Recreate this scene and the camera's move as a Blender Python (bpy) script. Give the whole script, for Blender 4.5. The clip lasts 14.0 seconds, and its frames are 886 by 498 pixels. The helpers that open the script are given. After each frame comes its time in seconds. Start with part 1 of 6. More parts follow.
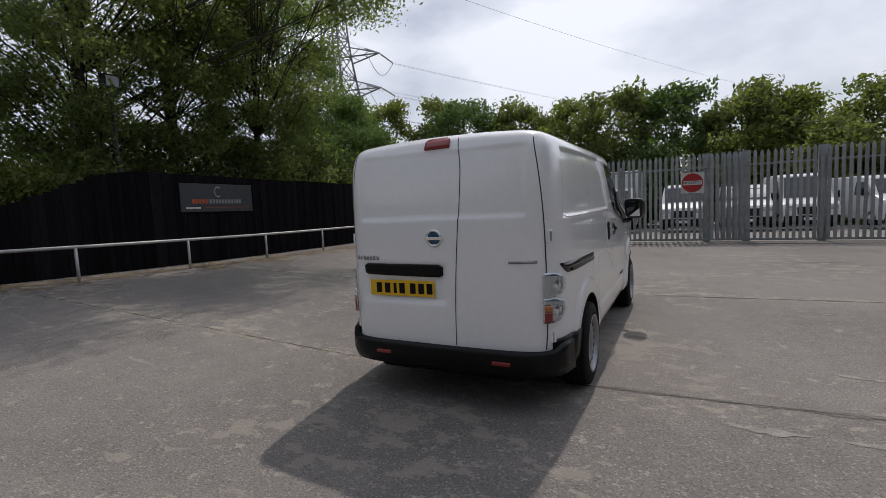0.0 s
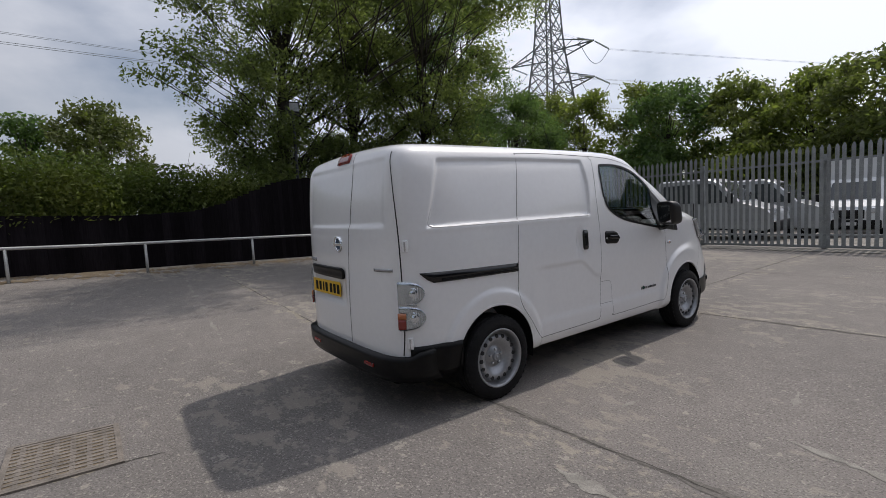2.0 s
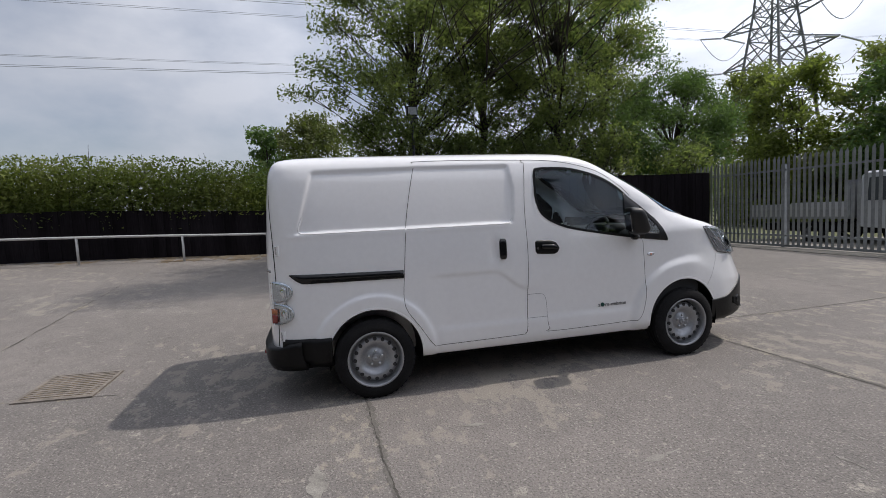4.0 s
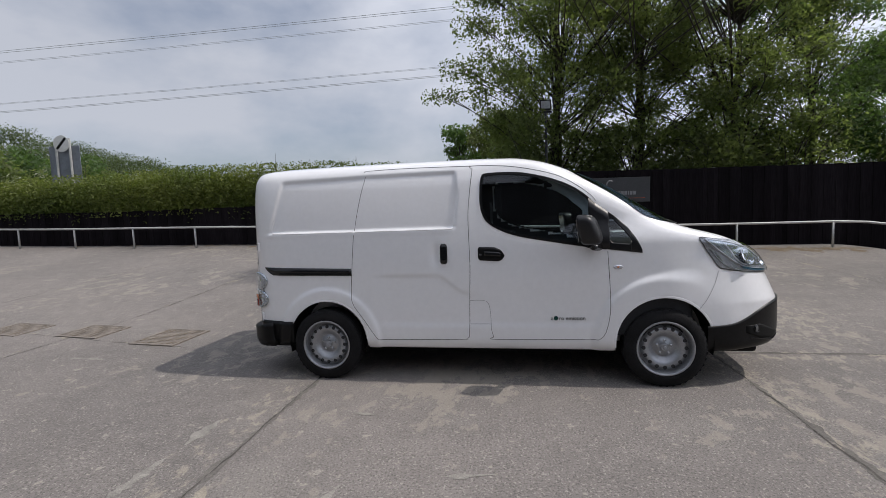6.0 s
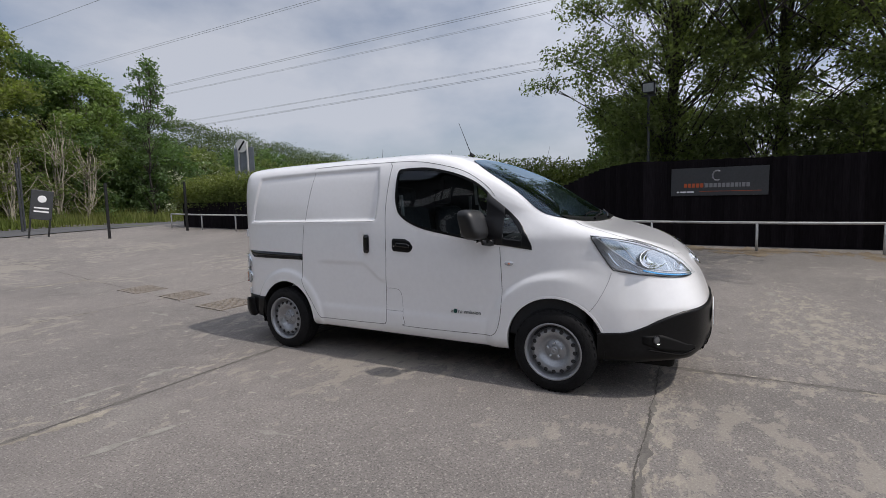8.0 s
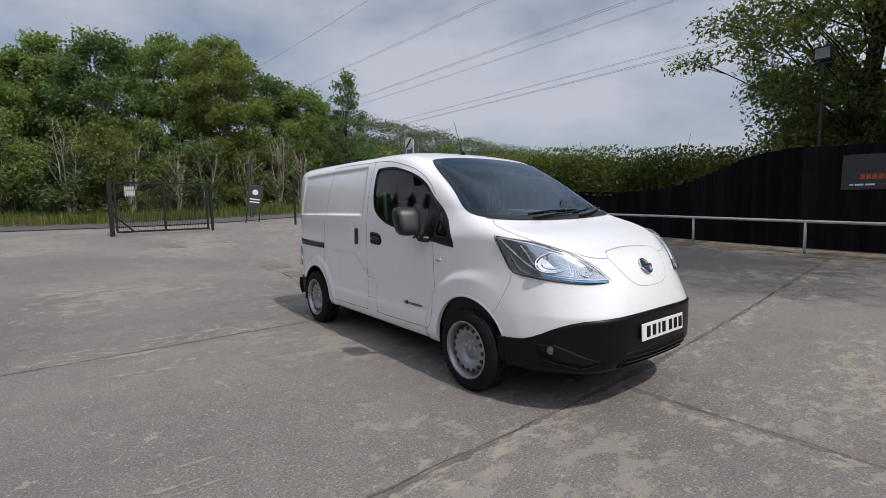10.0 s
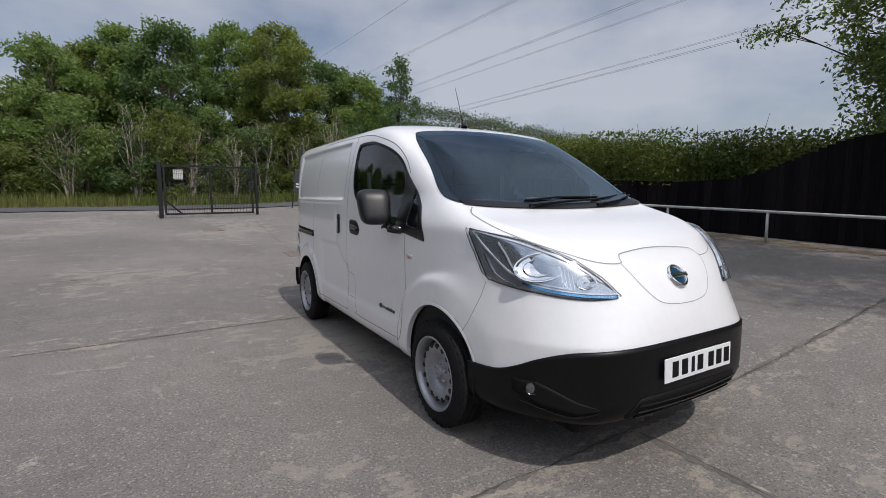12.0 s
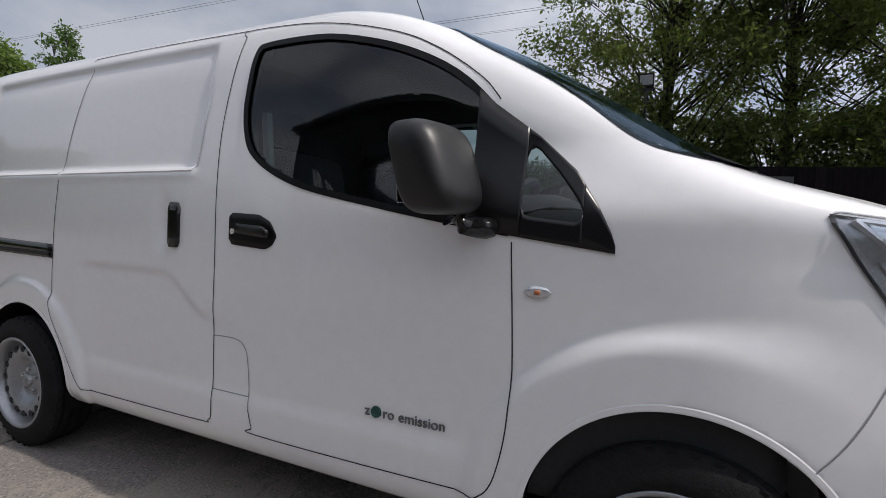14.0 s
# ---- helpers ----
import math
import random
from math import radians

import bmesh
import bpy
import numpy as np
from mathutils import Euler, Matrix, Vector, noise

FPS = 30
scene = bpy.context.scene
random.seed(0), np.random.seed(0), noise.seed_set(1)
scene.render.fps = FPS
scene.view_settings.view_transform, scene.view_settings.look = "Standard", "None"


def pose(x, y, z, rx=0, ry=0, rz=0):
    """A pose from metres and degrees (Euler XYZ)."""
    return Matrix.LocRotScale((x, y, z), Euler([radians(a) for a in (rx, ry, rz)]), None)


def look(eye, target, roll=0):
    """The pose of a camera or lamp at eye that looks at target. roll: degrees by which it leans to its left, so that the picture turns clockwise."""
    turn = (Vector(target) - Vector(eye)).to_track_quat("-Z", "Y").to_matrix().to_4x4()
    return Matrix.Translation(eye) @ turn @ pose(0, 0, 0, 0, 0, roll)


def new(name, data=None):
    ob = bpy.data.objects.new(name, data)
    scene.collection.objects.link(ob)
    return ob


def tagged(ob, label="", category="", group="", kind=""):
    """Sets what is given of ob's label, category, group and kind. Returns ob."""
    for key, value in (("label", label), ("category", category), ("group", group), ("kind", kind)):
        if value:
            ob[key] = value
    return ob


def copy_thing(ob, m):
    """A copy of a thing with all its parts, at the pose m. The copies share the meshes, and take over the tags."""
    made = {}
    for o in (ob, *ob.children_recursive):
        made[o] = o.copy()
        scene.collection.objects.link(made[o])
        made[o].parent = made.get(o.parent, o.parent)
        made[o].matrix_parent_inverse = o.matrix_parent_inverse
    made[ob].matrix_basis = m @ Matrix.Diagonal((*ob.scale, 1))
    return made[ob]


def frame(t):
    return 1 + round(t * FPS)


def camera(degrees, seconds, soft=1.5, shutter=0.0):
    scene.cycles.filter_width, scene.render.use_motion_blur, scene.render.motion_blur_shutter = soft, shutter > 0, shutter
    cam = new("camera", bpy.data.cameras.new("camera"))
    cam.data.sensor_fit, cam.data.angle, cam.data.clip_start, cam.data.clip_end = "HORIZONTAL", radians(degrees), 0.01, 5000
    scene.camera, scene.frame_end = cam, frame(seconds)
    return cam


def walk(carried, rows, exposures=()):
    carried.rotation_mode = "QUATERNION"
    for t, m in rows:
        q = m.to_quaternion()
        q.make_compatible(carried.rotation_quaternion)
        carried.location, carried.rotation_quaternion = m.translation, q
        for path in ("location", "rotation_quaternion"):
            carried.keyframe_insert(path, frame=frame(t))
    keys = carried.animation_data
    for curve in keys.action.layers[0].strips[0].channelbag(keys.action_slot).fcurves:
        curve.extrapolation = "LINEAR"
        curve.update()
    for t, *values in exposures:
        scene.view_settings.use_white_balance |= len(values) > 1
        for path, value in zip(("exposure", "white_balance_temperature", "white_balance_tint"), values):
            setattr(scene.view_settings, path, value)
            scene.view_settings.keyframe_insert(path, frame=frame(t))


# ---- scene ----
cam = camera(86.0, 14.0, soft=0.75)
PATH = [
    (0, (1.490, -3.536, 1.380), (0.578, -1.766, 1.191), -2.89),
    (0.5, (1.993, -3.321, 1.391), (0.849, -1.690, 1.211), -2.92),
    (1, (2.445, -3.021, 1.360), (1.079, -1.570, 1.187), -2.92),
    (1.5, (2.898, -2.656, 1.365), (1.395, -1.347, 1.198), -3.04),
    (2, (3.303, -2.252, 1.375), (1.705, -1.061, 1.208), -3.09),
    (2.5, (3.657, -1.805, 1.383), (1.950, -0.776, 1.219), -3.00),
    (3, (4.006, -1.357, 1.401), (2.202, -0.509, 1.239), -2.98),
    (3.5, (4.207, -0.838, 1.387), (2.323, -0.185, 1.225), -2.85),
    (4, (4.371, -0.296, 1.384), (2.435, 0.180, 1.223), -2.78),
    (6.5, (4.630, 2.247, 1.404), (2.710, 1.710, 1.242), -2.08),
    (7, (4.499, 2.754, 1.390), (2.624, 2.077, 1.221), -1.86),
    (7.5, (4.351, 3.272, 1.379), (2.532, 2.457, 1.209), -1.76),
    (8, (4.150, 3.734, 1.351), (2.422, 2.741, 1.181), -1.65),
    (10.5, (2.707, 5.510, 1.346), (1.576, 3.872, 1.155), -1.01),
    (11, (2.374, 5.586, 1.374), (1.287, 3.919, 1.175), -0.87),
    (11.5, (2.140, 5.426, 1.372), (1.112, 3.724, 1.162), -0.62),
    (12, (2.138, 4.984, 1.301), (1.128, 3.273, 1.074), -0.12),
    (12.5, (2.179, 4.439, 1.188), (1.271, 2.659, 1.100), 0.13),
    (13, (2.175, 3.807, 1.150), (0.819, 2.341, 1.047), 0.36),
    (13.5, (2.162, 3.261, 1.087), (0.520, 2.125, 0.979), 1.19),
    (14, (2.023, 2.675, 1.093), (0.207, 1.845, 0.984), 1.64),
]
walk(cam, [(t, look(eye, target, roll)) for t, eye, target, roll in PATH], [(0, -0.36, 6480, 13), (1.5, -0.28, 6460, 13), (3, -0.08, 6420, 13), (4, 0.02, 6390, 13), (6.5, 0.05, 6380, 13), (8, 0.05, 6370, 13), (10.5, -0.02, 6340, 13), (11.5, -0.03, 6330, 13), (12.5, -0.11, 6270, 13), (13, -0.06, 6390, 13), (13.5, -0.03, 6460, 13), (14, -0.05, 6500, 13)])

# ---- sky, sun, exposure ----
SUN = Vector((-0.05, 0.675, 1.0)).normalized()
world = bpy.data.worlds.new("sky")
scene.world = world
world.use_nodes = True
wn, wl = world.node_tree.nodes, world.node_tree.links
wn.clear()
sky = wn.new("ShaderNodeTexSky")
sky.sky_type, sky.sun_disc = "NISHITA", False
sky.sun_elevation = math.asin(SUN.z)
sky.sun_rotation = math.atan2(SUN.x, SUN.y)
sky.air_density, sky.dust_density, sky.ozone_density = 1.0, 2.0, 1.0
coord = wn.new("ShaderNodeTexCoord")
squash = wn.new("ShaderNodeMapping")
squash.inputs["Scale"].default_value = (1.0, 1.0, 2.0)
wl.new(coord.outputs["Generated"], squash.inputs["Vector"])
cloud = wn.new("ShaderNodeTexNoise")
cloud.inputs["Scale"].default_value = 1.9
cloud.inputs["Detail"].default_value = 7.0
cloud.inputs["Roughness"].default_value = 0.52
wl.new(squash.outputs["Vector"], cloud.inputs["Vector"])
cover = wn.new("ShaderNodeValToRGB")
cover.color_ramp.elements[0].position, cover.color_ramp.elements[0].color = 0.40, (0.24, 0.24, 0.24, 1)
cover.color_ramp.elements[1].position, cover.color_ramp.elements[1].color = 0.60, (0.88, 0.88, 0.88, 1)
wl.new(cloud.outputs["Fac"], cover.inputs["Fac"])
mixer = wn.new("ShaderNodeMix")
mixer.data_type = "RGBA"
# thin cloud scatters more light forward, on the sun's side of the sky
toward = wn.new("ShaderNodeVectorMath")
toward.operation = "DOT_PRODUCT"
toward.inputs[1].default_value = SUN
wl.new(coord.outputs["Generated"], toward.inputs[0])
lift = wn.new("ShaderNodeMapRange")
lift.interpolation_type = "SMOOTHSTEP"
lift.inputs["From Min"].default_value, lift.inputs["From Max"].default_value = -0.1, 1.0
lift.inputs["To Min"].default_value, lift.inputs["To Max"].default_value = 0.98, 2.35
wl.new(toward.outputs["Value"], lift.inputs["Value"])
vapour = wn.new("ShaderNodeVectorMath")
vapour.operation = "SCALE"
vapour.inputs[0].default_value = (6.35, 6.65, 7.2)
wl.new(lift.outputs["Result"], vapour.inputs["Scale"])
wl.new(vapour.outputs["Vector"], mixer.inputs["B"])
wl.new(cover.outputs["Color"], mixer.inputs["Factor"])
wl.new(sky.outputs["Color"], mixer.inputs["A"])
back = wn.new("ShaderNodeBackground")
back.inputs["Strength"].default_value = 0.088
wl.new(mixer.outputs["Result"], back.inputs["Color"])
wout = wn.new("ShaderNodeOutputWorld")
wl.new(back.outputs["Background"], wout.inputs["Surface"])
sun = new("sun", bpy.data.lights.new("sun", "SUN"))
sun.data.energy, sun.data.angle, sun.data.color = 2.6, radians(0.9), (1.0, 0.94, 0.85)
sun.matrix_world = look(SUN * 50, (0, 0, 0))


# ---- materials ----
def mat(name, color, rough=0.6, metal=0.0, vary=0.0, scale=4.0, color2=None, bump=0.0, bump_scale=60.0, coat=0.0, per_object=0.0, per_island=0.0, spec=0.5, stretch=(1, 1, 1)):
    """Principled material with large and small colour variation and fine relief."""
    m = bpy.data.materials.new(name)
    m.use_nodes = True
    n, l = m.node_tree.nodes, m.node_tree.links
    p = n["Principled BSDF"]
    p.inputs["Roughness"].default_value, p.inputs["Metallic"].default_value = rough, metal
    p.inputs["Specular IOR Level"].default_value = spec
    p.inputs["Coat Weight"].default_value = coat
    p.inputs["Coat Roughness"].default_value = 0.04
    col = (*color, 1)
    p.inputs["Base Color"].default_value = col
    if vary or color2 or bump or per_object or per_island:
        tc = n.new("ShaderNodeTexCoord")
        mp = n.new("ShaderNodeMapping")
        mp.inputs["Scale"].default_value = stretch
        l.new(tc.outputs["Object"], mp.inputs["Vector"])
    out = None
    if vary or color2:
        big, small = n.new("ShaderNodeTexNoise"), n.new("ShaderNodeTexNoise")
        big.inputs["Scale"].default_value, big.inputs["Detail"].default_value = scale, 5
        small.inputs["Scale"].default_value, small.inputs["Detail"].default_value = scale * 14, 4
        l.new(mp.outputs["Vector"], big.inputs["Vector"]), l.new(mp.outputs["Vector"], small.inputs["Vector"])
        mix = n.new("ShaderNodeMix")
        mix.data_type = "RGBA"
        c2 = color2 or [c * (1 - vary) for c in color]
        mix.inputs["A"].default_value, mix.inputs["B"].default_value = col, (*c2, 1)
        ramp = n.new("ShaderNodeMapRange")
        ramp.inputs["From Min"].default_value, ramp.inputs["From Max"].default_value = 0.38, 0.64
        l.new(big.outputs["Fac"], ramp.inputs["Value"])
        l.new(ramp.outputs["Result"], mix.inputs["Factor"])
        fine = n.new("ShaderNodeMapRange")
        fine.inputs["To Min"].default_value, fine.inputs["To Max"].default_value = 1 - (vary or 0.2) * 0.8, 1 + (vary or 0.2) * 0.8
        fine.inputs["From Min"].default_value, fine.inputs["From Max"].default_value = 0.3, 0.7
        l.new(small.outputs["Fac"], fine.inputs["Value"])
        mul = n.new("ShaderNodeVectorMath")
        mul.operation = "SCALE"
        l.new(mix.outputs["Result"], mul.inputs[0]), l.new(fine.outputs["Result"], mul.inputs["Scale"])
        out = mul.outputs["Vector"]
    for amount, node, sock in ((per_object, "ShaderNodeObjectInfo", "Random"), (per_island, "ShaderNodeNewGeometry", "Random Per Island")):
        if amount:
            src = n.new(node)
            rng = n.new("ShaderNodeMapRange")
            rng.inputs["To Min"].default_value, rng.inputs["To Max"].default_value = 1 - amount, 1 + amount
            l.new(src.outputs[sock], rng.inputs["Value"])
            mul = n.new("ShaderNodeVectorMath")
            mul.operation = "SCALE"
            if out:
                l.new(out, mul.inputs[0])
            else:
                mul.inputs[0].default_value = color
            l.new(rng.outputs["Result"], mul.inputs["Scale"])
            out = mul.outputs["Vector"]
    if out:
        l.new(out, p.inputs["Base Color"])
    if bump:
        bn, bs = n.new("ShaderNodeBump"), n.new("ShaderNodeTexNoise")
        bs.inputs["Scale"].default_value, bs.inputs["Detail"].default_value = bump_scale, 6
        l.new(mp.outputs["Vector"], bs.inputs["Vector"])
        bn.inputs["Strength"].default_value, bn.inputs["Distance"].default_value = bump, 0.01
        l.new(bs.outputs["Fac"], bn.inputs["Height"]), l.new(bn.outputs["Normal"], p.inputs["Normal"])
    return m


def leaf_mat(name, c1, c2, trans=0.35):
    m = mat(name, c1, rough=0.55, vary=0.25, scale=0.5, color2=c2, per_island=0.24, spec=0.25)
    n, l = m.node_tree.nodes, m.node_tree.links
    p = n["Principled BSDF"]
    tr, add = n.new("ShaderNodeBsdfTranslucent"), n.new("ShaderNodeMixShader")
    src = p.inputs["Base Color"].links[0].from_socket
    warm = n.new("ShaderNodeVectorMath")
    warm.operation = "MULTIPLY"
    warm.inputs[1].default_value = (1.2, 1.4, 0.6)
    l.new(src, warm.inputs[0]), l.new(warm.outputs["Vector"], tr.inputs["Color"])
    add.inputs["Fac"].default_value = trans
    l.new(p.outputs["BSDF"], add.inputs[1]), l.new(tr.outputs["BSDF"], add.inputs[2])
    l.new(add.outputs["Shader"], n["Material Output"].inputs["Surface"])
    return m


def glass_mat(name, tint, clear=0.75, rough=0.0, base=0.05, sheen=(1, 1, 1)):
    """Thin tinted pane: a share passes straight through, the rest mirrors, more at a flat angle."""
    m = bpy.data.materials.new(name)
    m.use_nodes = True
    n, l = m.node_tree.nodes, m.node_tree.links
    n.remove(n["Principled BSDF"])
    tr, gl, mx, lw = n.new("ShaderNodeBsdfTransparent"), n.new("ShaderNodeBsdfGlossy"), n.new("ShaderNodeMixShader"), n.new("ShaderNodeLayerWeight")
    tr.inputs["Color"].default_value = (*[c * clear for c in tint], 1)
    gl.inputs["Roughness"].default_value = rough
    gl.inputs["Color"].default_value = (*sheen, 1)
    lw.inputs["Blend"].default_value = 0.5
    power, add = n.new("ShaderNodeMath"), n.new("ShaderNodeMath")
    power.operation, add.operation = "POWER", "MULTIPLY_ADD"
    power.inputs[1].default_value = 5.0
    add.inputs[1].default_value, add.inputs[2].default_value = 1.0 - base, base
    l.new(lw.outputs["Facing"], power.inputs[0]), l.new(power.outputs["Value"], add.inputs[0]), l.new(add.outputs["Value"], mx.inputs["Fac"])
    l.new(tr.outputs["BSDF"], mx.inputs[1]), l.new(gl.outputs["BSDF"], mx.inputs[2])
    l.new(mx.outputs["Shader"], n["Material Output"].inputs["Surface"])
    return m


M = {
    "paint": mat("white_van_paint", (0.86, 0.86, 0.87), 0.30, coat=1.0, vary=0.02, scale=1.8),
    "blackplastic": mat("black_textured_plastic", (0.0075, 0.0075, 0.008), 0.36, vary=0.3, scale=3, bump=0.05, bump_scale=400, spec=0.2),
    "quarterblack": mat("black_quarter_panel", (0.009, 0.009, 0.010), 0.28, spec=0.35),
    "mirrorshell": mat("satin_black_mirror_shell", (0.012, 0.012, 0.013), 0.4, vary=0.15, scale=6, bump=0.05, bump_scale=300, spec=0.45),
    "glossblack": mat("gloss_black_trim", (0.008, 0.008, 0.009), 0.12),
    "seam": mat("dark_gap", (0.02, 0.02, 0.022), 0.8),
    "softseam": mat("pale_panel_gap", (0.27, 0.27, 0.275), 0.8),
    "tyre": mat("tyre_rubber", (0.012, 0.012, 0.013), 0.8, vary=0.4, scale=8, bump=0.3, bump_scale=200, spec=0.2),
    "rim": mat("silver_painted_steel", (0.36, 0.37, 0.39), 0.36, metal=0.55, vary=0.12, scale=6),
    "dark": mat("dark_interior", (0.022, 0.023, 0.026), 0.8, vary=0.2),
    "cloth": mat("grey_seat_cloth", (0.035, 0.036, 0.04), 0.9, vary=0.3, scale=30, bump=0.2),
    "chrome": mat("chrome", (0.78, 0.8, 0.82), 0.08, metal=1.0),
    "bluechrome": mat("blue_tinted_chrome", (0.16, 0.42, 0.66), 0.12, metal=0.9),
    "badgeblue": mat("deep_blue_badge", (0.03, 0.09, 0.18), 0.15, metal=0.5),
    "badgegrey": mat("dark_grey_badge_letters", (0.13, 0.135, 0.14), 0.3, metal=0.3),
    "badgegreen": mat("dark_green_badge_mark", (0.02, 0.085, 0.075), 0.25, metal=0.3),
    "reflector": mat("lamp_reflector", (0.52, 0.56, 0.59), 0.16, metal=0.85, vary=0.12, scale=10, bump=0.15, bump_scale=7, coat=0.5),
    "bezel": mat("dark_chrome_bezel", (0.42, 0.42, 0.43), 0.2, metal=0.6, vary=0.2, scale=14),
    "smoke": mat("dark_lamp_bezel", (0.55, 0.57, 0.59), 0.12, metal=0.6),
    "red": mat("red_lamp_plastic", (0.22, 0.018, 0.014), 0.15, coat=0.5),
    "amber": mat("amber_lamp_plastic", (0.5, 0.16, 0.06), 0.2, coat=0.5),
    "clearlamp": mat("clear_lamp_ribs", (0.72, 0.74, 0.78), 0.12, metal=0.5, vary=0.25, scale=25, coat=0.7),
    "yellow": mat("yellow_plate", (0.78, 0.47, 0.01), 0.35, vary=0.08, scale=20),
    "whiteplate": mat("white_plate", (0.78, 0.79, 0.8), 0.35, vary=0.05, scale=20),
    "ink": mat("black_ink", (0.008, 0.008, 0.008), 0.6, spec=0.15),
    "glass": glass_mat("tinted_window_glass", (0.62, 0.70, 0.69), 0.97, 0.0, 0.065),
    # sheen tints the mirrored share blue, standing in for a bluer reflected sky
    "screen": glass_mat("windscreen_glass", (0.44, 0.58, 0.70), 0.86, 0.0, 0.05, (0.66, 0.84, 1.0)),
    "lens": glass_mat("clear_lens", (0.96, 0.98, 1.0), 1.0, 0.0, 0.045),
    "mirrorglass": mat("mirror_glass", (0.9, 0.9, 0.9), 0.02, metal=1.0),
    "galv": mat("galvanised_steel", (0.36, 0.38, 0.39), 0.5, metal=0.45, vary=0.25, scale=5, per_object=0.12),
    "railsteel": mat("grey_galvanised_rail", (0.5, 0.5, 0.49), 0.55, metal=0.3, vary=0.2, scale=6),
    "blackboard": mat("black_stained_boards", (0.0120, 0.0100, 0.0118), 0.9, vary=0.35, scale=3, color2=(0.0080, 0.0067, 0.0078), bump=0.3, bump_scale=40, stretch=(1, 1, 0.1), per_object=0.3, spec=0.05),
    "signgrey": mat("dark_grey_sign_panel", (0.04, 0.042, 0.046), 0.4, vary=0.15, scale=2),
    "orange": mat("orange_sign_print", (0.42, 0.08, 0.02), 0.5),
    "greyprint": mat("grey_sign_print", (0.22, 0.22, 0.23), 0.5),
    "whiteprint": mat("white_sign_print", (0.75, 0.75, 0.75), 0.5),
    "redprint": mat("red_sign_print", (0.40, 0.02, 0.025), 0.45),
    "signback": mat("weathered_grey_sign_back", (0.20, 0.22, 0.25), 0.5, metal=0.3, vary=0.2, scale=3),
    "signwhite": mat("white_sign_panel", (0.62, 0.62, 0.6), 0.5, vary=0.1),
    "gateblack": mat("black_powder_coat", (0.012, 0.012, 0.013), 0.45, vary=0.2),
    "trunk": mat("tree_bark", (0.062, 0.052, 0.042), 0.9, vary=0.4, scale=3, color2=(0.036, 0.031, 0.026), bump=0.8, bump_scale=25, stretch=(1, 1, 0.3)),
    "palebark": mat("pale_bark", (0.22, 0.19, 0.15), 0.9, vary=0.4, scale=3, bump=0.6, bump_scale=25),
    "palestem": mat("pale_bare_stems", (0.36, 0.32, 0.25), 0.9, vary=0.3, scale=3, bump=0.4, bump_scale=25),
    "leafdark": leaf_mat("dark_green_leaves", (0.140, 0.166, 0.084), (0.192, 0.214, 0.106), 0.66),
    "leafmid": leaf_mat("mid_green_leaves", (0.092, 0.142, 0.064), (0.132, 0.186, 0.082), 0.5),
    "leafolive": leaf_mat("olive_green_leaves", (0.134, 0.154, 0.066), (0.182, 0.198, 0.086), 0.58),
    "leaflight": leaf_mat("light_green_leaves", (0.146, 0.172, 0.060), (0.196, 0.216, 0.078), 0.58),
    # brighter copy of the leaf greens; the sun on the wood is in its colour
    "leafwood": leaf_mat("sunlit_wood_leaves", (0.145, 0.204, 0.076), (0.205, 0.256, 0.098), 0.5),
    "hedgeleaf": leaf_mat("hedge_leaves", (0.094, 0.124, 0.034), (0.160, 0.182, 0.050), 0.36),
    "blossom": leaf_mat("white_blossom", (0.45, 0.47, 0.36), (0.2, 0.25, 0.12), 0.2),
    # distance haze is put into the colour as duller, greyer greens
    "hillleaf": leaf_mat("haze_toned_hill_leaves", (0.085, 0.115, 0.058), (0.120, 0.148, 0.076), 0.35),
    "willow": leaf_mat("olive_willow_leaves", (0.10, 0.12, 0.045), (0.14, 0.15, 0.06), 0.35),
    "grassblade": leaf_mat("grass_blades", (0.120, 0.150, 0.038), (0.185, 0.190, 0.065), 0.4),
    "soil": mat("grass_and_soil", (0.072, 0.086, 0.030), 0.95, vary=0.3, scale=0.8, color2=(0.105, 0.112, 0.045), bump=0.8, bump_scale=12),
    "road": mat("road_asphalt", (0.085, 0.085, 0.088), 0.85, vary=0.2, scale=0.7, bump=0.4, bump_scale=120),
    "drain": mat("rusty_iron", (0.235, 0.205, 0.175), 0.85, metal=0.1, vary=0.35, scale=9, bump=0.4),
    "jointdark": mat("joint_dirt", (0.085, 0.078, 0.068), 0.95, vary=0.4, scale=5, bump=0.5),
    "jointfill": mat("filled_slab_joint", (0.150, 0.138, 0.124), 0.95, vary=0.25, scale=4, bump=0.6),
    "jointpale": mat("crumbled_joint_edge", (0.295, 0.264, 0.215), 0.95, vary=0.3, scale=6, bump=0.6),
    "oldpaint": mat("worn_white_line_paint", (0.265, 0.25, 0.222), 0.85, vary=0.3, scale=9, bump=0.3),
    "wire": mat("power_cable", (0.36, 0.37, 0.39), 0.6),
    "pylon": mat("pylon_steel", (0.17, 0.18, 0.18), 0.6, metal=0.3, vary=0.2, scale=0.5),
    "fleetwhite": mat("fleet_white_paint", (0.72, 0.73, 0.74), 0.35, coat=0.4, per_object=0.06),
    "fleetgrey": mat("fleet_silver_paint", (0.5, 0.52, 0.54), 0.35, metal=0.3, coat=0.4),
    # base colour raised to carry the grey sky reflection such glass would show
    "fleetglass": mat("sky_toned_glass", (0.055, 0.062, 0.068), 0.06),
    "hill": mat("far_woodland", (0.055, 0.085, 0.03), 0.95, vary=0.35, scale=0.08, color2=(0.085, 0.11, 0.04)),
    "wallgrey": mat("dark_building_cladding", (0.03, 0.031, 0.034), 0.6, vary=0.2, scale=0.6, stretch=(1, 1, 0.2)),
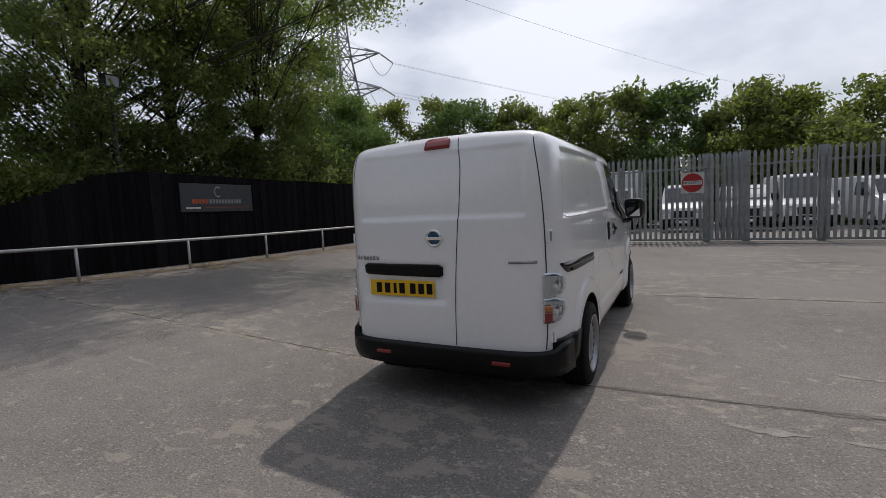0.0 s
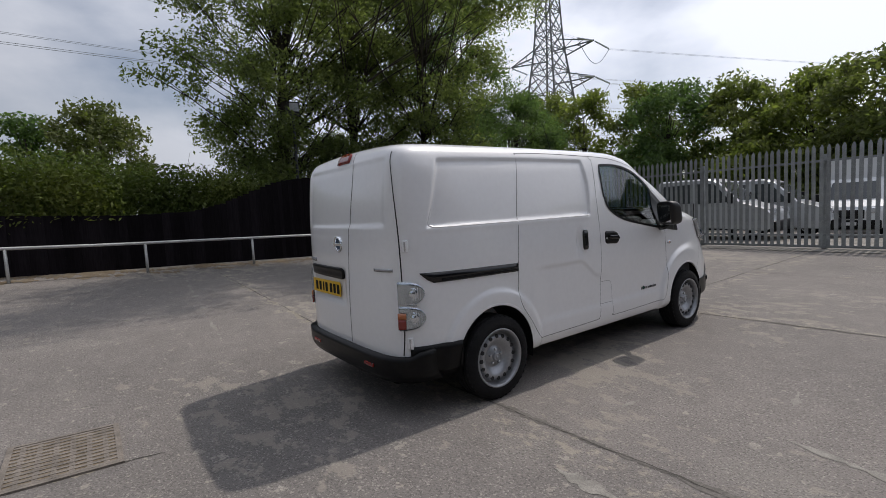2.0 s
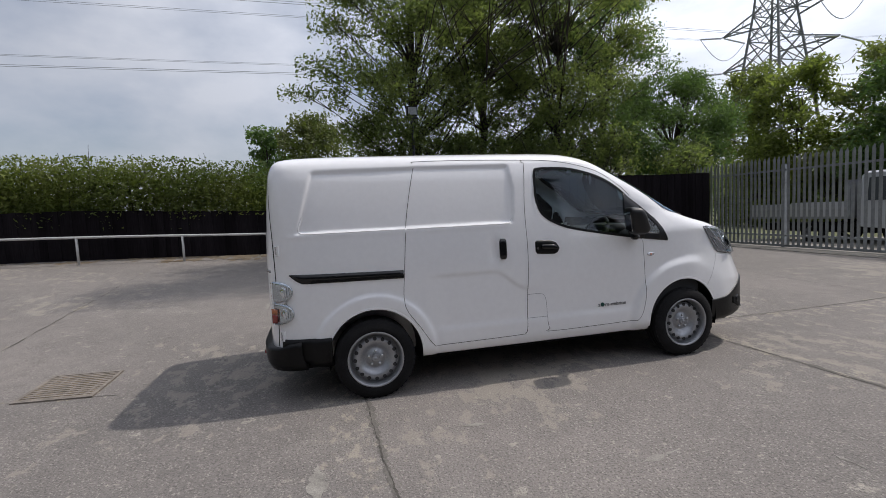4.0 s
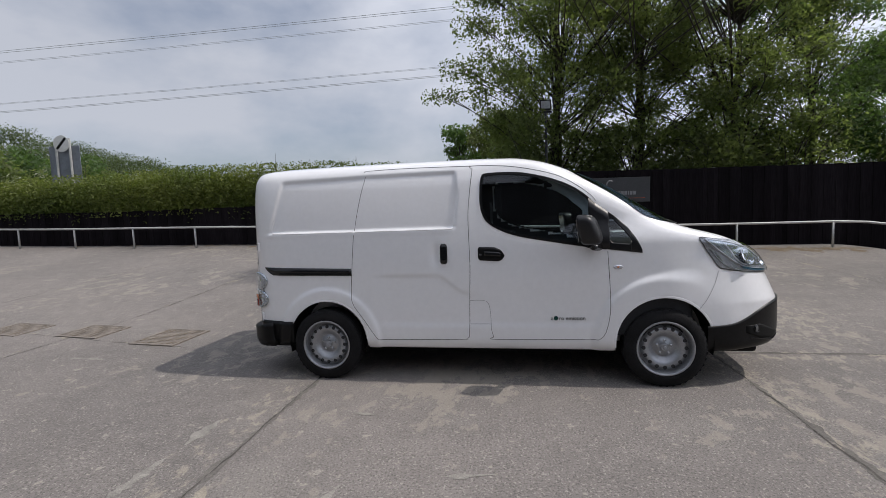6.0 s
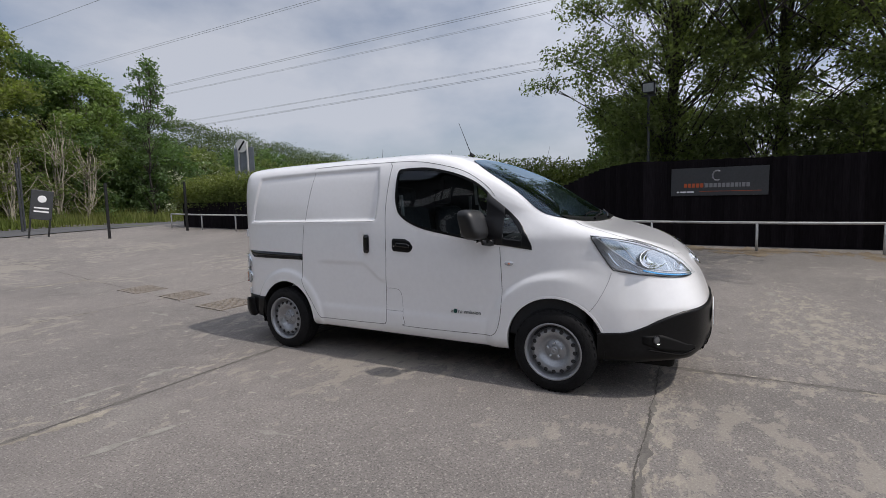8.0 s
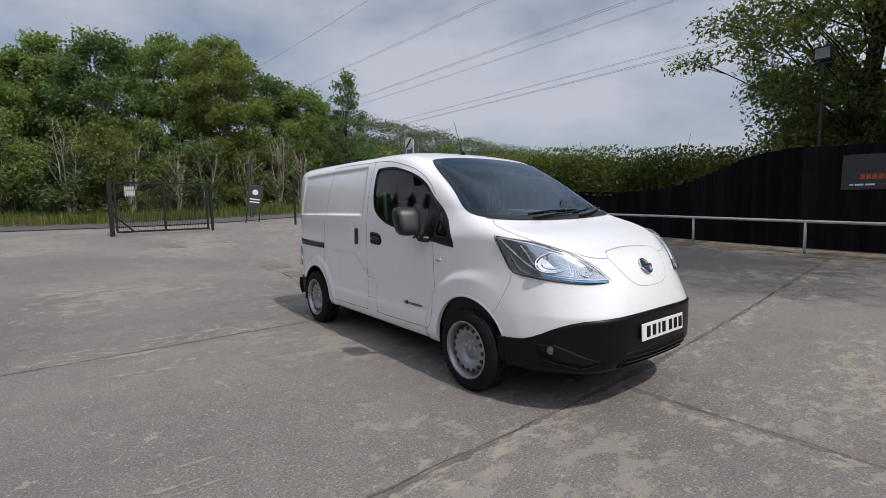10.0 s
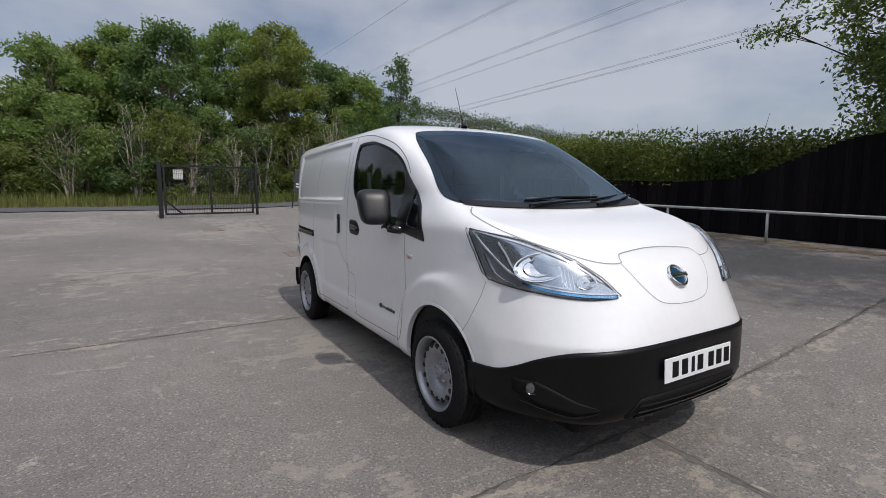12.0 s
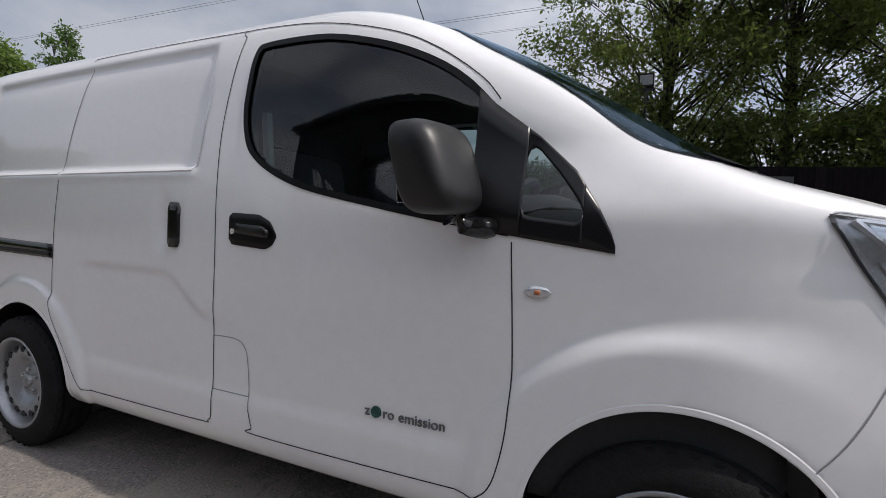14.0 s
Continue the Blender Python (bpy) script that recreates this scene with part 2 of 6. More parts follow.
    "dirt": mat("brown_leaf_litter", (0.135, 0.10, 0.062), 0.95, vary=0.4, scale=3, color2=(0.19, 0.155, 0.11), bump=0.7, bump_scale=30),
    "cobble": mat("pale_gravel", (0.24, 0.225, 0.20), 0.95, vary=0.3, scale=3, bump=0.6),
}


def yard_material():
    """Old concrete yard: grey slabs with pale scuffs, stains and exposed stone."""
    m = mat("worn_concrete_yard", (0.206, 0.186, 0.172), 0.9, vary=0.10, scale=0.35, color2=(0.152, 0.139, 0.130), bump=0.75, bump_scale=75)
    n, l = m.node_tree.nodes, m.node_tree.links
    p = n["Principled BSDF"]
    tc = n.new("ShaderNodeTexCoord")
    base = p.inputs["Base Color"].links[0].from_socket
    for scale, lo, hi, colour, amount in ((1.3, 0.56, 0.72, (0.27, 0.252, 0.225), 0.4), (4.2, 0.655, 0.675, (0.36, 0.335, 0.285), 0.55), (2.2, 0.62, 0.75, (0.13, 0.12, 0.11), 0.5), (62.0, 0.56, 0.66, (0.44, 0.41, 0.36), 0.46), (80.0, 0.53, 0.63, (0.066, 0.060, 0.054), 0.60), (11.0, 0.635, 0.66, (0.37, 0.34, 0.285), 0.55)):
        t = n.new("ShaderNodeTexNoise")
        t.inputs["Scale"].default_value, t.inputs["Detail"].default_value, t.inputs["Roughness"].default_value = scale, 8 if scale < 20 else 2, 0.62
        off = n.new("ShaderNodeMapping")
        off.inputs["Location"].default_value = (scale * 3.1, scale * 1.7, 0)
        l.new(tc.outputs["Object"], off.inputs["Vector"]), l.new(off.outputs["Vector"], t.inputs["Vector"])
        r = n.new("ShaderNodeMapRange")
        r.inputs["From Min"].default_value, r.inputs["From Max"].default_value, r.inputs["To Max"].default_value = lo, hi, amount
        l.new(t.outputs["Fac"], r.inputs["Value"])
        mx = n.new("ShaderNodeMix")
        mx.data_type = "RGBA"
        mx.inputs["B"].default_value = (*colour, 1)
        l.new(r.outputs["Result"], mx.inputs["Factor"]), l.new(base, mx.inputs["A"])
        base = mx.outputs["Result"]
    # thin crumbled topping: broken pale islands inside a few wide worn areas
    wide, broken = n.new("ShaderNodeTexNoise"), n.new("ShaderNodeTexNoise")
    wide.inputs["Scale"].default_value, wide.inputs["Detail"].default_value = 0.33, 3
    broken.inputs["Scale"].default_value, broken.inputs["Detail"].default_value, broken.inputs["Roughness"].default_value = 4.2, 9, 0.68
    shift, pull = n.new("ShaderNodeMapping"), n.new("ShaderNodeMapping")
    shift.inputs["Location"].default_value = (3.9, 8.3, 0)
    pull.inputs["Scale"].default_value = (0.8, 1.2, 1)
    l.new(tc.outputs["Object"], shift.inputs["Vector"]), l.new(shift.outputs["Vector"], wide.inputs["Vector"])
    l.new(tc.outputs["Object"], pull.inputs["Vector"]), l.new(pull.outputs["Vector"], broken.inputs["Vector"])
    total, step = n.new("ShaderNodeMath"), n.new("ShaderNodeMapRange")
    total.operation = "MULTIPLY"
    l.new(wide.outputs["Fac"], total.inputs[0]), l.new(broken.outputs["Fac"], total.inputs[1])
    step.inputs["From Min"].default_value, step.inputs["From Max"].default_value, step.inputs["To Max"].default_value = 0.308, 0.322, 0.55
    l.new(total.outputs["Value"], step.inputs["Value"])
    mx = n.new("ShaderNodeMix")
    mx.data_type = "RGBA"
    mx.inputs["B"].default_value = (0.290, 0.262, 0.220, 1)
    l.new(step.outputs["Result"], mx.inputs["Factor"]), l.new(base, mx.inputs["A"])
    base = mx.outputs["Result"]

    # crumbling beside the joints in front of the van and over one broken area
    split = n.new("ShaderNodeSeparateXYZ")
    l.new(tc.outputs["Object"], split.inputs["Vector"])

    def calc(op, a, b):
        node = n.new("ShaderNodeMath")
        node.operation = op
        for sock, v in zip(node.inputs, (a, b)):
            if isinstance(v, (int, float)):
                sock.default_value = v
            else:
                l.new(v, sock)
        return node.outputs["Value"]

    def beside(along, across, slope, start, width, lo, hi):
        off = calc("ABSOLUTE", calc("SUBTRACT", calc("SUBTRACT", across, calc("MULTIPLY", along, slope)), start), 0.0)
        near = calc("SUBTRACT", 1.0, calc("DIVIDE", off, width))
        inside = calc("MULTIPLY", calc("GREATER_THAN", along, lo), calc("LESS_THAN", along, hi))
        return calc("MULTIPLY", calc("MAXIMUM", near, 0.0), inside)

    X, Y = split.outputs["X"], split.outputs["Y"]
    ex, ey = calc("DIVIDE", calc("ADD", X, 2.0), 2.0), calc("DIVIDE", calc("SUBTRACT", Y, 4.6), 0.75)
    area = calc("MAXIMUM", calc("SUBTRACT", 1.0, calc("ADD", calc("MULTIPLY", ex, ex), calc("MULTIPLY", ey, ey))), 0.0)
    worn = calc("MAXIMUM", area, calc("MAXIMUM", beside(X, Y, 0.04, 3.40, 0.30, -6.8, 6.0), beside(Y, X, 0.008, 0.03, 0.26, 3.3, 9.6)))
    worn = calc("MAXIMUM", worn, calc("MULTIPLY", beside(X, Y, 0.0, -0.20, 0.32, -6.8, 5.5), 0.8))
    crumb = n.new("ShaderNodeTexNoise")
    crumb.inputs["Scale"].default_value, crumb.inputs["Detail"].default_value, crumb.inputs["Roughness"].default_value = 9.0, 10, 0.74
    drawn = n.new("ShaderNodeMapping")
    drawn.inputs["Scale"].default_value = (0.75, 1.25, 1)
    l.new(tc.outputs["Object"], drawn.inputs["Vector"]), l.new(drawn.outputs["Vector"], crumb.inputs["Vector"])
    pale = n.new("ShaderNodeMapRange")
    pale.inputs["From Min"].default_value, pale.inputs["From Max"].default_value, pale.inputs["To Max"].default_value = 0.60, 0.67, 0.68
    l.new(calc("ADD", crumb.outputs["Fac"], calc("MULTIPLY", worn, 0.12)), pale.inputs["Value"])
    mx = n.new("ShaderNodeMix")
    mx.data_type = "RGBA"
    mx.inputs["B"].default_value = (0.325, 0.292, 0.235, 1)
    l.new(calc("MULTIPLY", pale.outputs["Result"], calc("GREATER_THAN", worn, 0.03)), mx.inputs["Factor"]), l.new(base, mx.inputs["A"])
    l.new(mx.outputs["Result"], p.inputs["Base Color"])
    return m


M["yard"] = yard_material()
PANES = (M["glass"], M["screen"], M["lens"])


# ---- building helpers ----
def mesh_object(name, verts, faces, material, parent=None, smooth=False, label=""):
    me = bpy.data.meshes.new(name)
    me.from_pydata([tuple(v) for v in verts], [], [tuple(f) for f in faces])
    if smooth:
        me.polygons.foreach_set("use_smooth", [True] * len(me.polygons))
    me.materials.append(material)
    me.update()
    ob = new(name, me)
    ob.parent = parent
    if label:
        tagged(ob, label)
    return ob


def part(name, bm, material, parent=None, label="", smooth=False):
    me = bpy.data.meshes.new(name)
    bmesh.ops.recalc_face_normals(bm, faces=bm.faces)
    bm.to_mesh(me)
    bm.free()
    if smooth:
        me.polygons.foreach_set("use_smooth", [True] * len(me.polygons))
    me.materials.append(material)
    ob = new(name, me)
    ob.parent = parent
    ob.visible_shadow = material not in PANES
    if label:
        tagged(ob, label)
    return ob


def thing(name, m, label, category, group="", kind=""):
    ob = new(name)
    ob.empty_display_size = 0.1
    ob.matrix_world = m
    return tagged(ob, label, category, group, kind)


def box(bm, x0, x1, y0, y1, z0, z1, bevel=0.0):
    r = bmesh.ops.create_cube(bm, size=1.0)
    bmesh.ops.scale(bm, vec=(x1 - x0, y1 - y0, z1 - z0), verts=r["verts"])
    bmesh.ops.translate(bm, vec=((x0 + x1) / 2, (y0 + y1) / 2, (z0 + z1) / 2), verts=r["verts"])
    if bevel:
        edges = list({e for v in r["verts"] for e in v.link_edges})
        bmesh.ops.bevel(bm, geom=edges, offset=bevel, segments=2, affect="EDGES", profile=0.5)
    return bm


def boxed(*args, bevel=0.0):
    return box(bmesh.new(), *args, bevel=bevel)


def tube(bm, pts, radii, sides=8):
    """A tapering tube along points."""
    pts = [Vector(p) for p in pts]
    rings = []
    for i, p in enumerate(pts):
        d = (pts[min(i + 1, len(pts) - 1)] - pts[max(i - 1, 0)]).normalized()
        a = d.orthogonal().normalized()
        b = d.cross(a)
        r = radii[i] if hasattr(radii, "__len__") else radii
        rings.append([bm.verts.new(p + (a * math.cos(k * math.tau / sides) + b * math.sin(k * math.tau / sides)) * r) for k in range(sides)])
    for q, s in zip(rings, rings[1:]):
        for k in range(sides):
            bm.faces.new((q[k], q[(k + 1) % sides], s[(k + 1) % sides], s[k]))
    bm.faces.new(rings[0][::-1]), bm.faces.new(rings[-1])
    return bm


def lathe(bm, profile, axis="x", sides=48, centre=(0, 0, 0)):
    """Turns (along, radius) pairs about an axis."""
    rings = []
    for a, r in profile:
        ring = []
        for k in range(sides):
            c, s = math.cos(k * math.tau / sides) * r, math.sin(k * math.tau / sides) * r
            v = (a, c, s) if axis == "x" else (c, a, s) if axis == "y" else (c, s, a)
            ring.append(bm.verts.new(Vector(centre) + Vector(v)))
        rings.append(ring)
    for q, s in zip(rings, rings[1:]):
        for k in range(sides):
            bm.faces.new((q[k], q[(k + 1) % sides], s[(k + 1) % sides], s[k]))
    return bm


def gz(x, y):
    """Height of the yard, which rises gently to the road and to the boarded boundary."""
    def up(v):
        return 0.5 * np.log1p(np.exp(np.clip(v / 0.5, -40, 40)))
    x, y = np.asarray(x, float), np.asarray(y, float)
    fade = np.clip((11.0 - y) / 2.5, 0, 1)
    side = (0.040 + 0.038 * np.exp(-((y + 4) / 7) ** 2)) * np.minimum(up(-x - 0.9), 7.5) * fade * fade * (3 - 2 * fade)
    return side + 0.047 * np.minimum(up(-y - 2.0), 14.5) - 0.04 * np.minimum(up(y - 10.6), 20)


def lettering(text, size, material, parent, m, name="lettering", depth=0.002):
    cu = bpy.data.curves.new(name, "FONT")
    cu.body, cu.size, cu.extrude, cu.align_x, cu.align_y = text, size, depth, "CENTER", "CENTER"
    tmp = bpy.data.objects.new(name, cu)
    me = bpy.data.meshes.new_from_object(tmp)
    bpy.data.objects.remove(tmp)
    me.materials.clear()
    me.materials.append(material)
    ob = new(name, me)
    ob.parent = parent
    ob.matrix_local = m
    return ob
# ---- ground, yard, road ----
def sheet(name, xs, ys, height, material, label, category):
    X, Y = np.meshgrid(xs, ys, indexing="ij")
    v = np.stack([X, Y, height(X, Y)], -1)
    verts, faces = quads(v)
    return tagged(mesh_object(name, verts, faces, material, None, True), label, category, kind="structure")


def quads(grid):
    n, m = grid.shape[:2]
    return grid.reshape(-1, 3), [(i * m + j, (i + 1) * m + j, (i + 1) * m + j + 1, i * m + j + 1) for i in range(n - 1) for j in range(m - 1)]


def stretch(*spans):
    return np.unique(np.concatenate([np.linspace(a, b, k) for a, b, k in spans]))


def rail_x(y):
    """Line of the low rail along the boarded boundary."""
    t = np.clip(-y / 7.0, 0, 1)
    return -7.29 + 0.36 * t * t * (3 - 2 * t)


def in_yard(X, Y):
    return (X > rail_x(Y) - 0.7) & (X < 40) & (Y > -17.6) & (Y < 34)


sheet("ground", stretch((-600, -60, 14), (-60, -10, 26), (-10, 40, 26), (40, 60, 6), (60, 600, 12)), stretch((-600, -60, 12), (-60, -14, 40), (-14, 34, 25), (34, 60, 8), (60, 600, 12)),
      lambda X, Y: gz(np.clip(X, -14, 50), Y) + np.where(in_yard(X, Y), -0.12, 0.0) + np.where(Y < -25.9, np.minimum(0.16 * (-25.9 - Y), 0.75), 0), M["soil"], "rough grass and soil round the yard", "ground")
sheet("yard", stretch((-9.4, 6, 60), (6, 41, 30)), stretch((-18.2, 12, 90), (12, 35, 24)),
      lambda X, Y: gz(X, Y) + 0.004 * np.sin(X * 1.3 + 2) * np.sin(Y * 0.9), M["yard"], "old grey concrete yard with scuffs and cracks", "pavement")
sheet("road", stretch((-120, 120, 60)), stretch((-25.8, -18.0, 8)), lambda X, Y: gz(np.clip(X, -14, 50), Y) + 0.03, M["road"], "grey asphalt road beyond the yard entrance", "road")
part("kerb", tube(bmesh.new(), [(x, -25.9, float(gz(max(x, -14), -25.9)) + 0.02) for x in np.linspace(-110, 80, 96)], 0.09, 4), M["cobble"])
tagged(bpy.data.objects["kerb"], "pale concrete kerb along the road", "kerb", kind="structure")


def ragged(name, line, width, material, wobble, lift, parent, seed, breaks=0.0):
    """A ragged band on the yard along a line, in tapering stretches with gaps between them."""
    rnd = random.Random(seed)
    (ax, ay), (bx, by) = line
    length = math.hypot(bx - ax, by - ay)
    n = max(6, int(length / 0.03))
    dx, dy = (bx - ax) / length, (by - ay) / length
    runs, run, sway = [], [], 0.0
    for i in range(n + 1):
        t = i / n
        sway = sway * 0.9 + rnd.uniform(-wobble, wobble) * 0.35
        w = width * max(0.1, 0.28 + 1.15 * abs(noise.noise((t * length * 3.1, seed * 1.7, 0.4))) + rnd.uniform(-0.42, 0.42)) / 2
        cx, cy = ax + (bx - ax) * t - dy * sway, ay + (by - ay) * t + dx * sway
        if breaks and noise.noise((cx * 2.3 + seed, cy * 2.3, 1.7)) * 0.55 + noise.noise((cx * 9.0, cy * 9.0, seed)) * 0.4 * (breaks > 0.4) + 0.5 < breaks:
            runs.append(run)
            run = []
        else:
            run.append((cx, cy, w))
    runs.append(run)
    verts, faces = [], []
    for run in runs:
        if len(run) < 4:
            continue
        for k, (cx, cy, w) in enumerate(run):
            w *= min(1.0, 0.12 + 0.22 * min(k, len(run) - 1 - k))
            for e in (1, -1):
                px, py = cx - e * dy * w, cy + e * dx * w
                verts.append((px, py, float(gz(px, py)) + lift + 0.004 * math.sin(px * 1.3 + 2) * math.sin(py * 0.9)))
            if k:
                q = len(verts)
                faces.append((q - 4, q - 3, q - 1, q - 2))
    return tagged(mesh_object(name, verts, faces, material, parent), kind="stuff")


yard = bpy.data.objects["yard"]
joints = [((-6.9, -0.30), (-0.7, -0.12)), ((-0.7, -0.12), (5.5, 0.05)), ((-6.8, 2.98), (0.0, 3.36)), ((0.0, 3.36), (6.0, 3.60)), ((-7.0, -3.76), (5.5, -3.55)), ((-0.04, 3.4), (-0.15, 11.0)), ((0.08, -2.0), (-0.6, -13.0)), ((-6.7, 6.7), (7.5, 7.1)), ((-6.5, -6.45), (5.5, -6.36)), ((5.6, -13), (5.2, 9.8))]
for i, ln in enumerate(joints):
    ragged("slab_joint", ln, 0.017, M["jointdark"], 0.016, 0.0026, yard, 10 + i, 0.24)
    if i in (1, 2, 3, 5):
        ragged("joint_filler", ln, 0.075, M["jointfill"], 0.010, 0.0020, yard, 130 + i, 0.25)
    ragged("joint_edge", ln, 0.10, M["jointpale"], 0.06, 0.0015, yard, 40 + i, 0.56)
lines = [((3.10, 2.53), (2.15, 2.57)), ((2.92, 2.24), (2.30, 2.23)), ((2.00, 2.86), (2.90, 2.71)), ((2.78, 0.62), (2.32, 0.62)), ((1.52, 0.45), (1.58, 0.90)), ((3.04, 1.00), (3.04, 1.28)), ((1.4, -0.43), (4.3, -0.40)), ((2.38, 0.74), (2.95, 0.64)), ((0.6, -5.9), (-6.7, -9.2)), ((-1.0, 4.6), (-5.0, 4.2)), ((-3.2, -2.6), (-6.6, -2.4)), ((-1.5, 7.6), (5.5, 8.3)), ((1.2, 5.0), (5.2, 5.4)), ((-2.2, -1.2), (-6.4, -0.9)), ((-3.70, -2.30), (-3.62, -1.40)), ((0.60, -3.0), (0.58, -2.55)), ((-5.6, 3.6), (-5.5, 7.5)), ((2.2, 1.55), (2.26, 1.25)), ((2.1, 2.80), (3.1, 2.82))]
for i, ln in enumerate(lines):
    ragged("worn_line", ln, 0.075, M["oldpaint"], 0.012, 0.0022, yard, 70 + i, 0.47)
ragged("road_edge_line", ((-40, -18.35), (34, -18.35)), 0.10, M["oldpaint"], 0.004, 0.012, bpy.data.objects["road"], 5, 0.30)
ragged("dirt_strip", ((-7.1, 9.0), (-8.2, -14.5)), 0.75, M["dirt"], 0.10, 0.005, yard, 3, 0.0)
ragged("dirt_strip", ((-6.7, 9.0), (-7.6, -12.0)), 0.55, M["dirt"], 0.12, 0.003, yard, 4, 0.42)


def drain_bed(x, y):
    """Flush with the yard, tilted as it falls."""
    sx, sy = float(gz(x + 0.3, y) - gz(x - 0.3, y)) / 0.6, float(gz(x, y + 0.3) - gz(x, y - 0.3)) / 0.6
    return Matrix.Translation((x, y, float(gz(x, y)) - 0.004)) @ pose(0, 0, 0, math.degrees(math.atan(sy)), -math.degrees(math.atan(sx)), 0) @ Matrix.Diagonal((0.82, 1.0, 1, 1))


def drain_cover(x, y):
    d = thing("drain_cover", drain_bed(x, y), "rusty iron drain grating set in the concrete", "drain cover", "drain covers")
    part("frame", box(box(box(box(bmesh.new(), -0.39, 0.39, -0.28, -0.25, 0, 0.016), -0.39, 0.39, 0.25, 0.28, 0, 0.016), -0.39, -0.36, -0.25, 0.25, 0, 0.016), 0.36, 0.39, -0.25, 0.25, 0, 0.016), M["drain"], d)
    part("pit", boxed(-0.36, 0.36, -0.25, 0.25, -0.002, 0.0105), M["dirt"], d)
    for i in range(12):
        u = -0.335 + i * 0.061
        part("bar", boxed(u - 0.016, u + 0.016, -0.25, 0.25, 0.002, 0.014), M["drain"], d)
    for j in range(6):
        v = -0.2 + j * 0.08
        part("cross_bar", boxed(-0.36, 0.36, v - 0.013, v + 0.013, 0.002, 0.012), M["drain"], d)
    return d


drain = drain_cover(-0.25, -2.48)
for x, y in ((-0.30, -3.60), (-0.20, -4.63), (0.95, -9.45)):
    copy_thing(drain, drain_bed(x, y))

# ---- boarded boundary with the low rail ----
fence = thing("boarded_fence", Matrix.Identity(4), "tall black-stained close-boarded timber fence", "fence", kind="structure")


def fence_x(y):
    return rail_x(y) - 0.65


def fence_top(y):
    return float(np.interp(y, [-15, -10, -5.4, -3.5, -1.5, -0.4, 0.2, 0.8, 1.4, 2.0, 5.4, 9.0], [1.87, 1.77, 1.76, 1.66, 1.58, 1.62, 1.76, 2.0, 2.22, 2.30, 2.21, 2.14]))


y = 11.2
k = 0
rnd = random.Random(5)
while y > -15.3:
    g = float(gz(fence_x(y), y))
    h = fence_top(y) + rnd.uniform(-0.008, 0.008)
    x = fence_x(y) + (0.012 if k % 2 else 0.0)
    bm = bmesh.new()
    box(bm, x - 0.012, x + 0.012, y - 0.072, y + 0.072, g - 0.1, h)
    part("board", bm, M["blackboard"], fence)
    y -= 0.125
    k += 1

rail = thing("low_rail", Matrix.Identity(4), "low grey galvanised tube rail in front of the boarded fence", "railing", kind="structure")
pts = [(rail_x(y), y, float(gz(rail_x(y), y)) + 0.57) for y in np.linspace(10.2, -15.05, 44)]
part("top_tube", tube(bmesh.new(), pts, 0.027, 10), M["railsteel"], rail, "", True)
for y in np.linspace(10.32, -15.05, 14):
    x, g = rail_x(y), float(gz(rail_x(y), y))
    part("post", tube(bmesh.new(), [(x, y, g - 0.05), (x, y, g + 0.565)], 0.025, 10), M["railsteel"], rail, "", True)

# sign on the fence
sg = thing("fence_sign", Matrix.Translation((fence_x(3.77) + 0.04, 3.77, 1.768)) @ pose(0, 0, 0, 0, 1, 90), "dark grey company sign with orange and grey bars", "sign")
part("panel", boxed(-0.92, 0.92, -0.012, 0.012, -0.305, 0.305, bevel=0.003), M["signgrey"], sg)
cx = -0.66
for i in range(5):
    part("orange_bar", boxed(cx, cx + 0.062, -0.0145, -0.012, -0.125, -0.035), M["orange"], sg)
    cx += 0.080
part("divider", boxed(cx - 0.003, cx + 0.004, -0.0145, -0.012, -0.14, -0.02), M["greyprint"], sg)
cx += 0.018
for i in range(11):
    w = 0.030 if i == 8 else 0.062
    part("grey_bar", boxed(cx, cx + w, -0.0145, -0.012, -0.125, -0.035), M["greyprint"], sg)
    cx += w + 0.018
for u, w in ((-0.80, 0.05), (-0.73, 0.12), (-0.59, 0.13)):
    part("small_bar", boxed(u, u + w, -0.0145, -0.012, -0.235, -0.205), M["whiteprint"], sg)
part("ruled_line", boxed(-0.35, 0.80, -0.0145, -0.012, -0.215, -0.205), M["orange"], sg)
bm = bmesh.new()
tube(bm, [(-0.02 + math.cos(a) * 0.085, -0.016, 0.13 + math.sin(a) * 0.105) for a in np.linspace(0.9, 5.3, 16)], 0.016, 6)
part("emblem", bm, M["greyprint"], sg, "grey open ring emblem")

# floodlight on a pole behind the fence
fl = thing("floodlight_pole", Matrix.Translation((-8.85, 2.25, 0.40)), "slim grey pole with a square floodlight behind the fence", "floodlight")
part("pole", tube(bmesh.new(), [(0, 0, 0), (0, 0, 3.62)], [0.040, 0.032], 10), M["signgrey"], fl)
head = part("lamp_head", boxed(-0.12, 0.10, -0.15, 0.15, 3.62, 3.90, bevel=0.02), M["gateblack"], fl, "square floodlight head")
part("lamp_pane", boxed(0.10, 0.105, -0.12, 0.12, 3.66, 3.86), M["galv"], head)
part("lamp_bracket", boxed(-0.03, 0.03, -0.17, 0.17, 3.56, 3.60), M["gateblack"], fl)

# ---- palisade fence and the compound behind it ----
PAL = Matrix.Translation((0, 11.45, -0.03))
pal = thing("palisade_fence", PAL, "galvanised steel palisade fence with pointed pales", "fence", kind="structure")


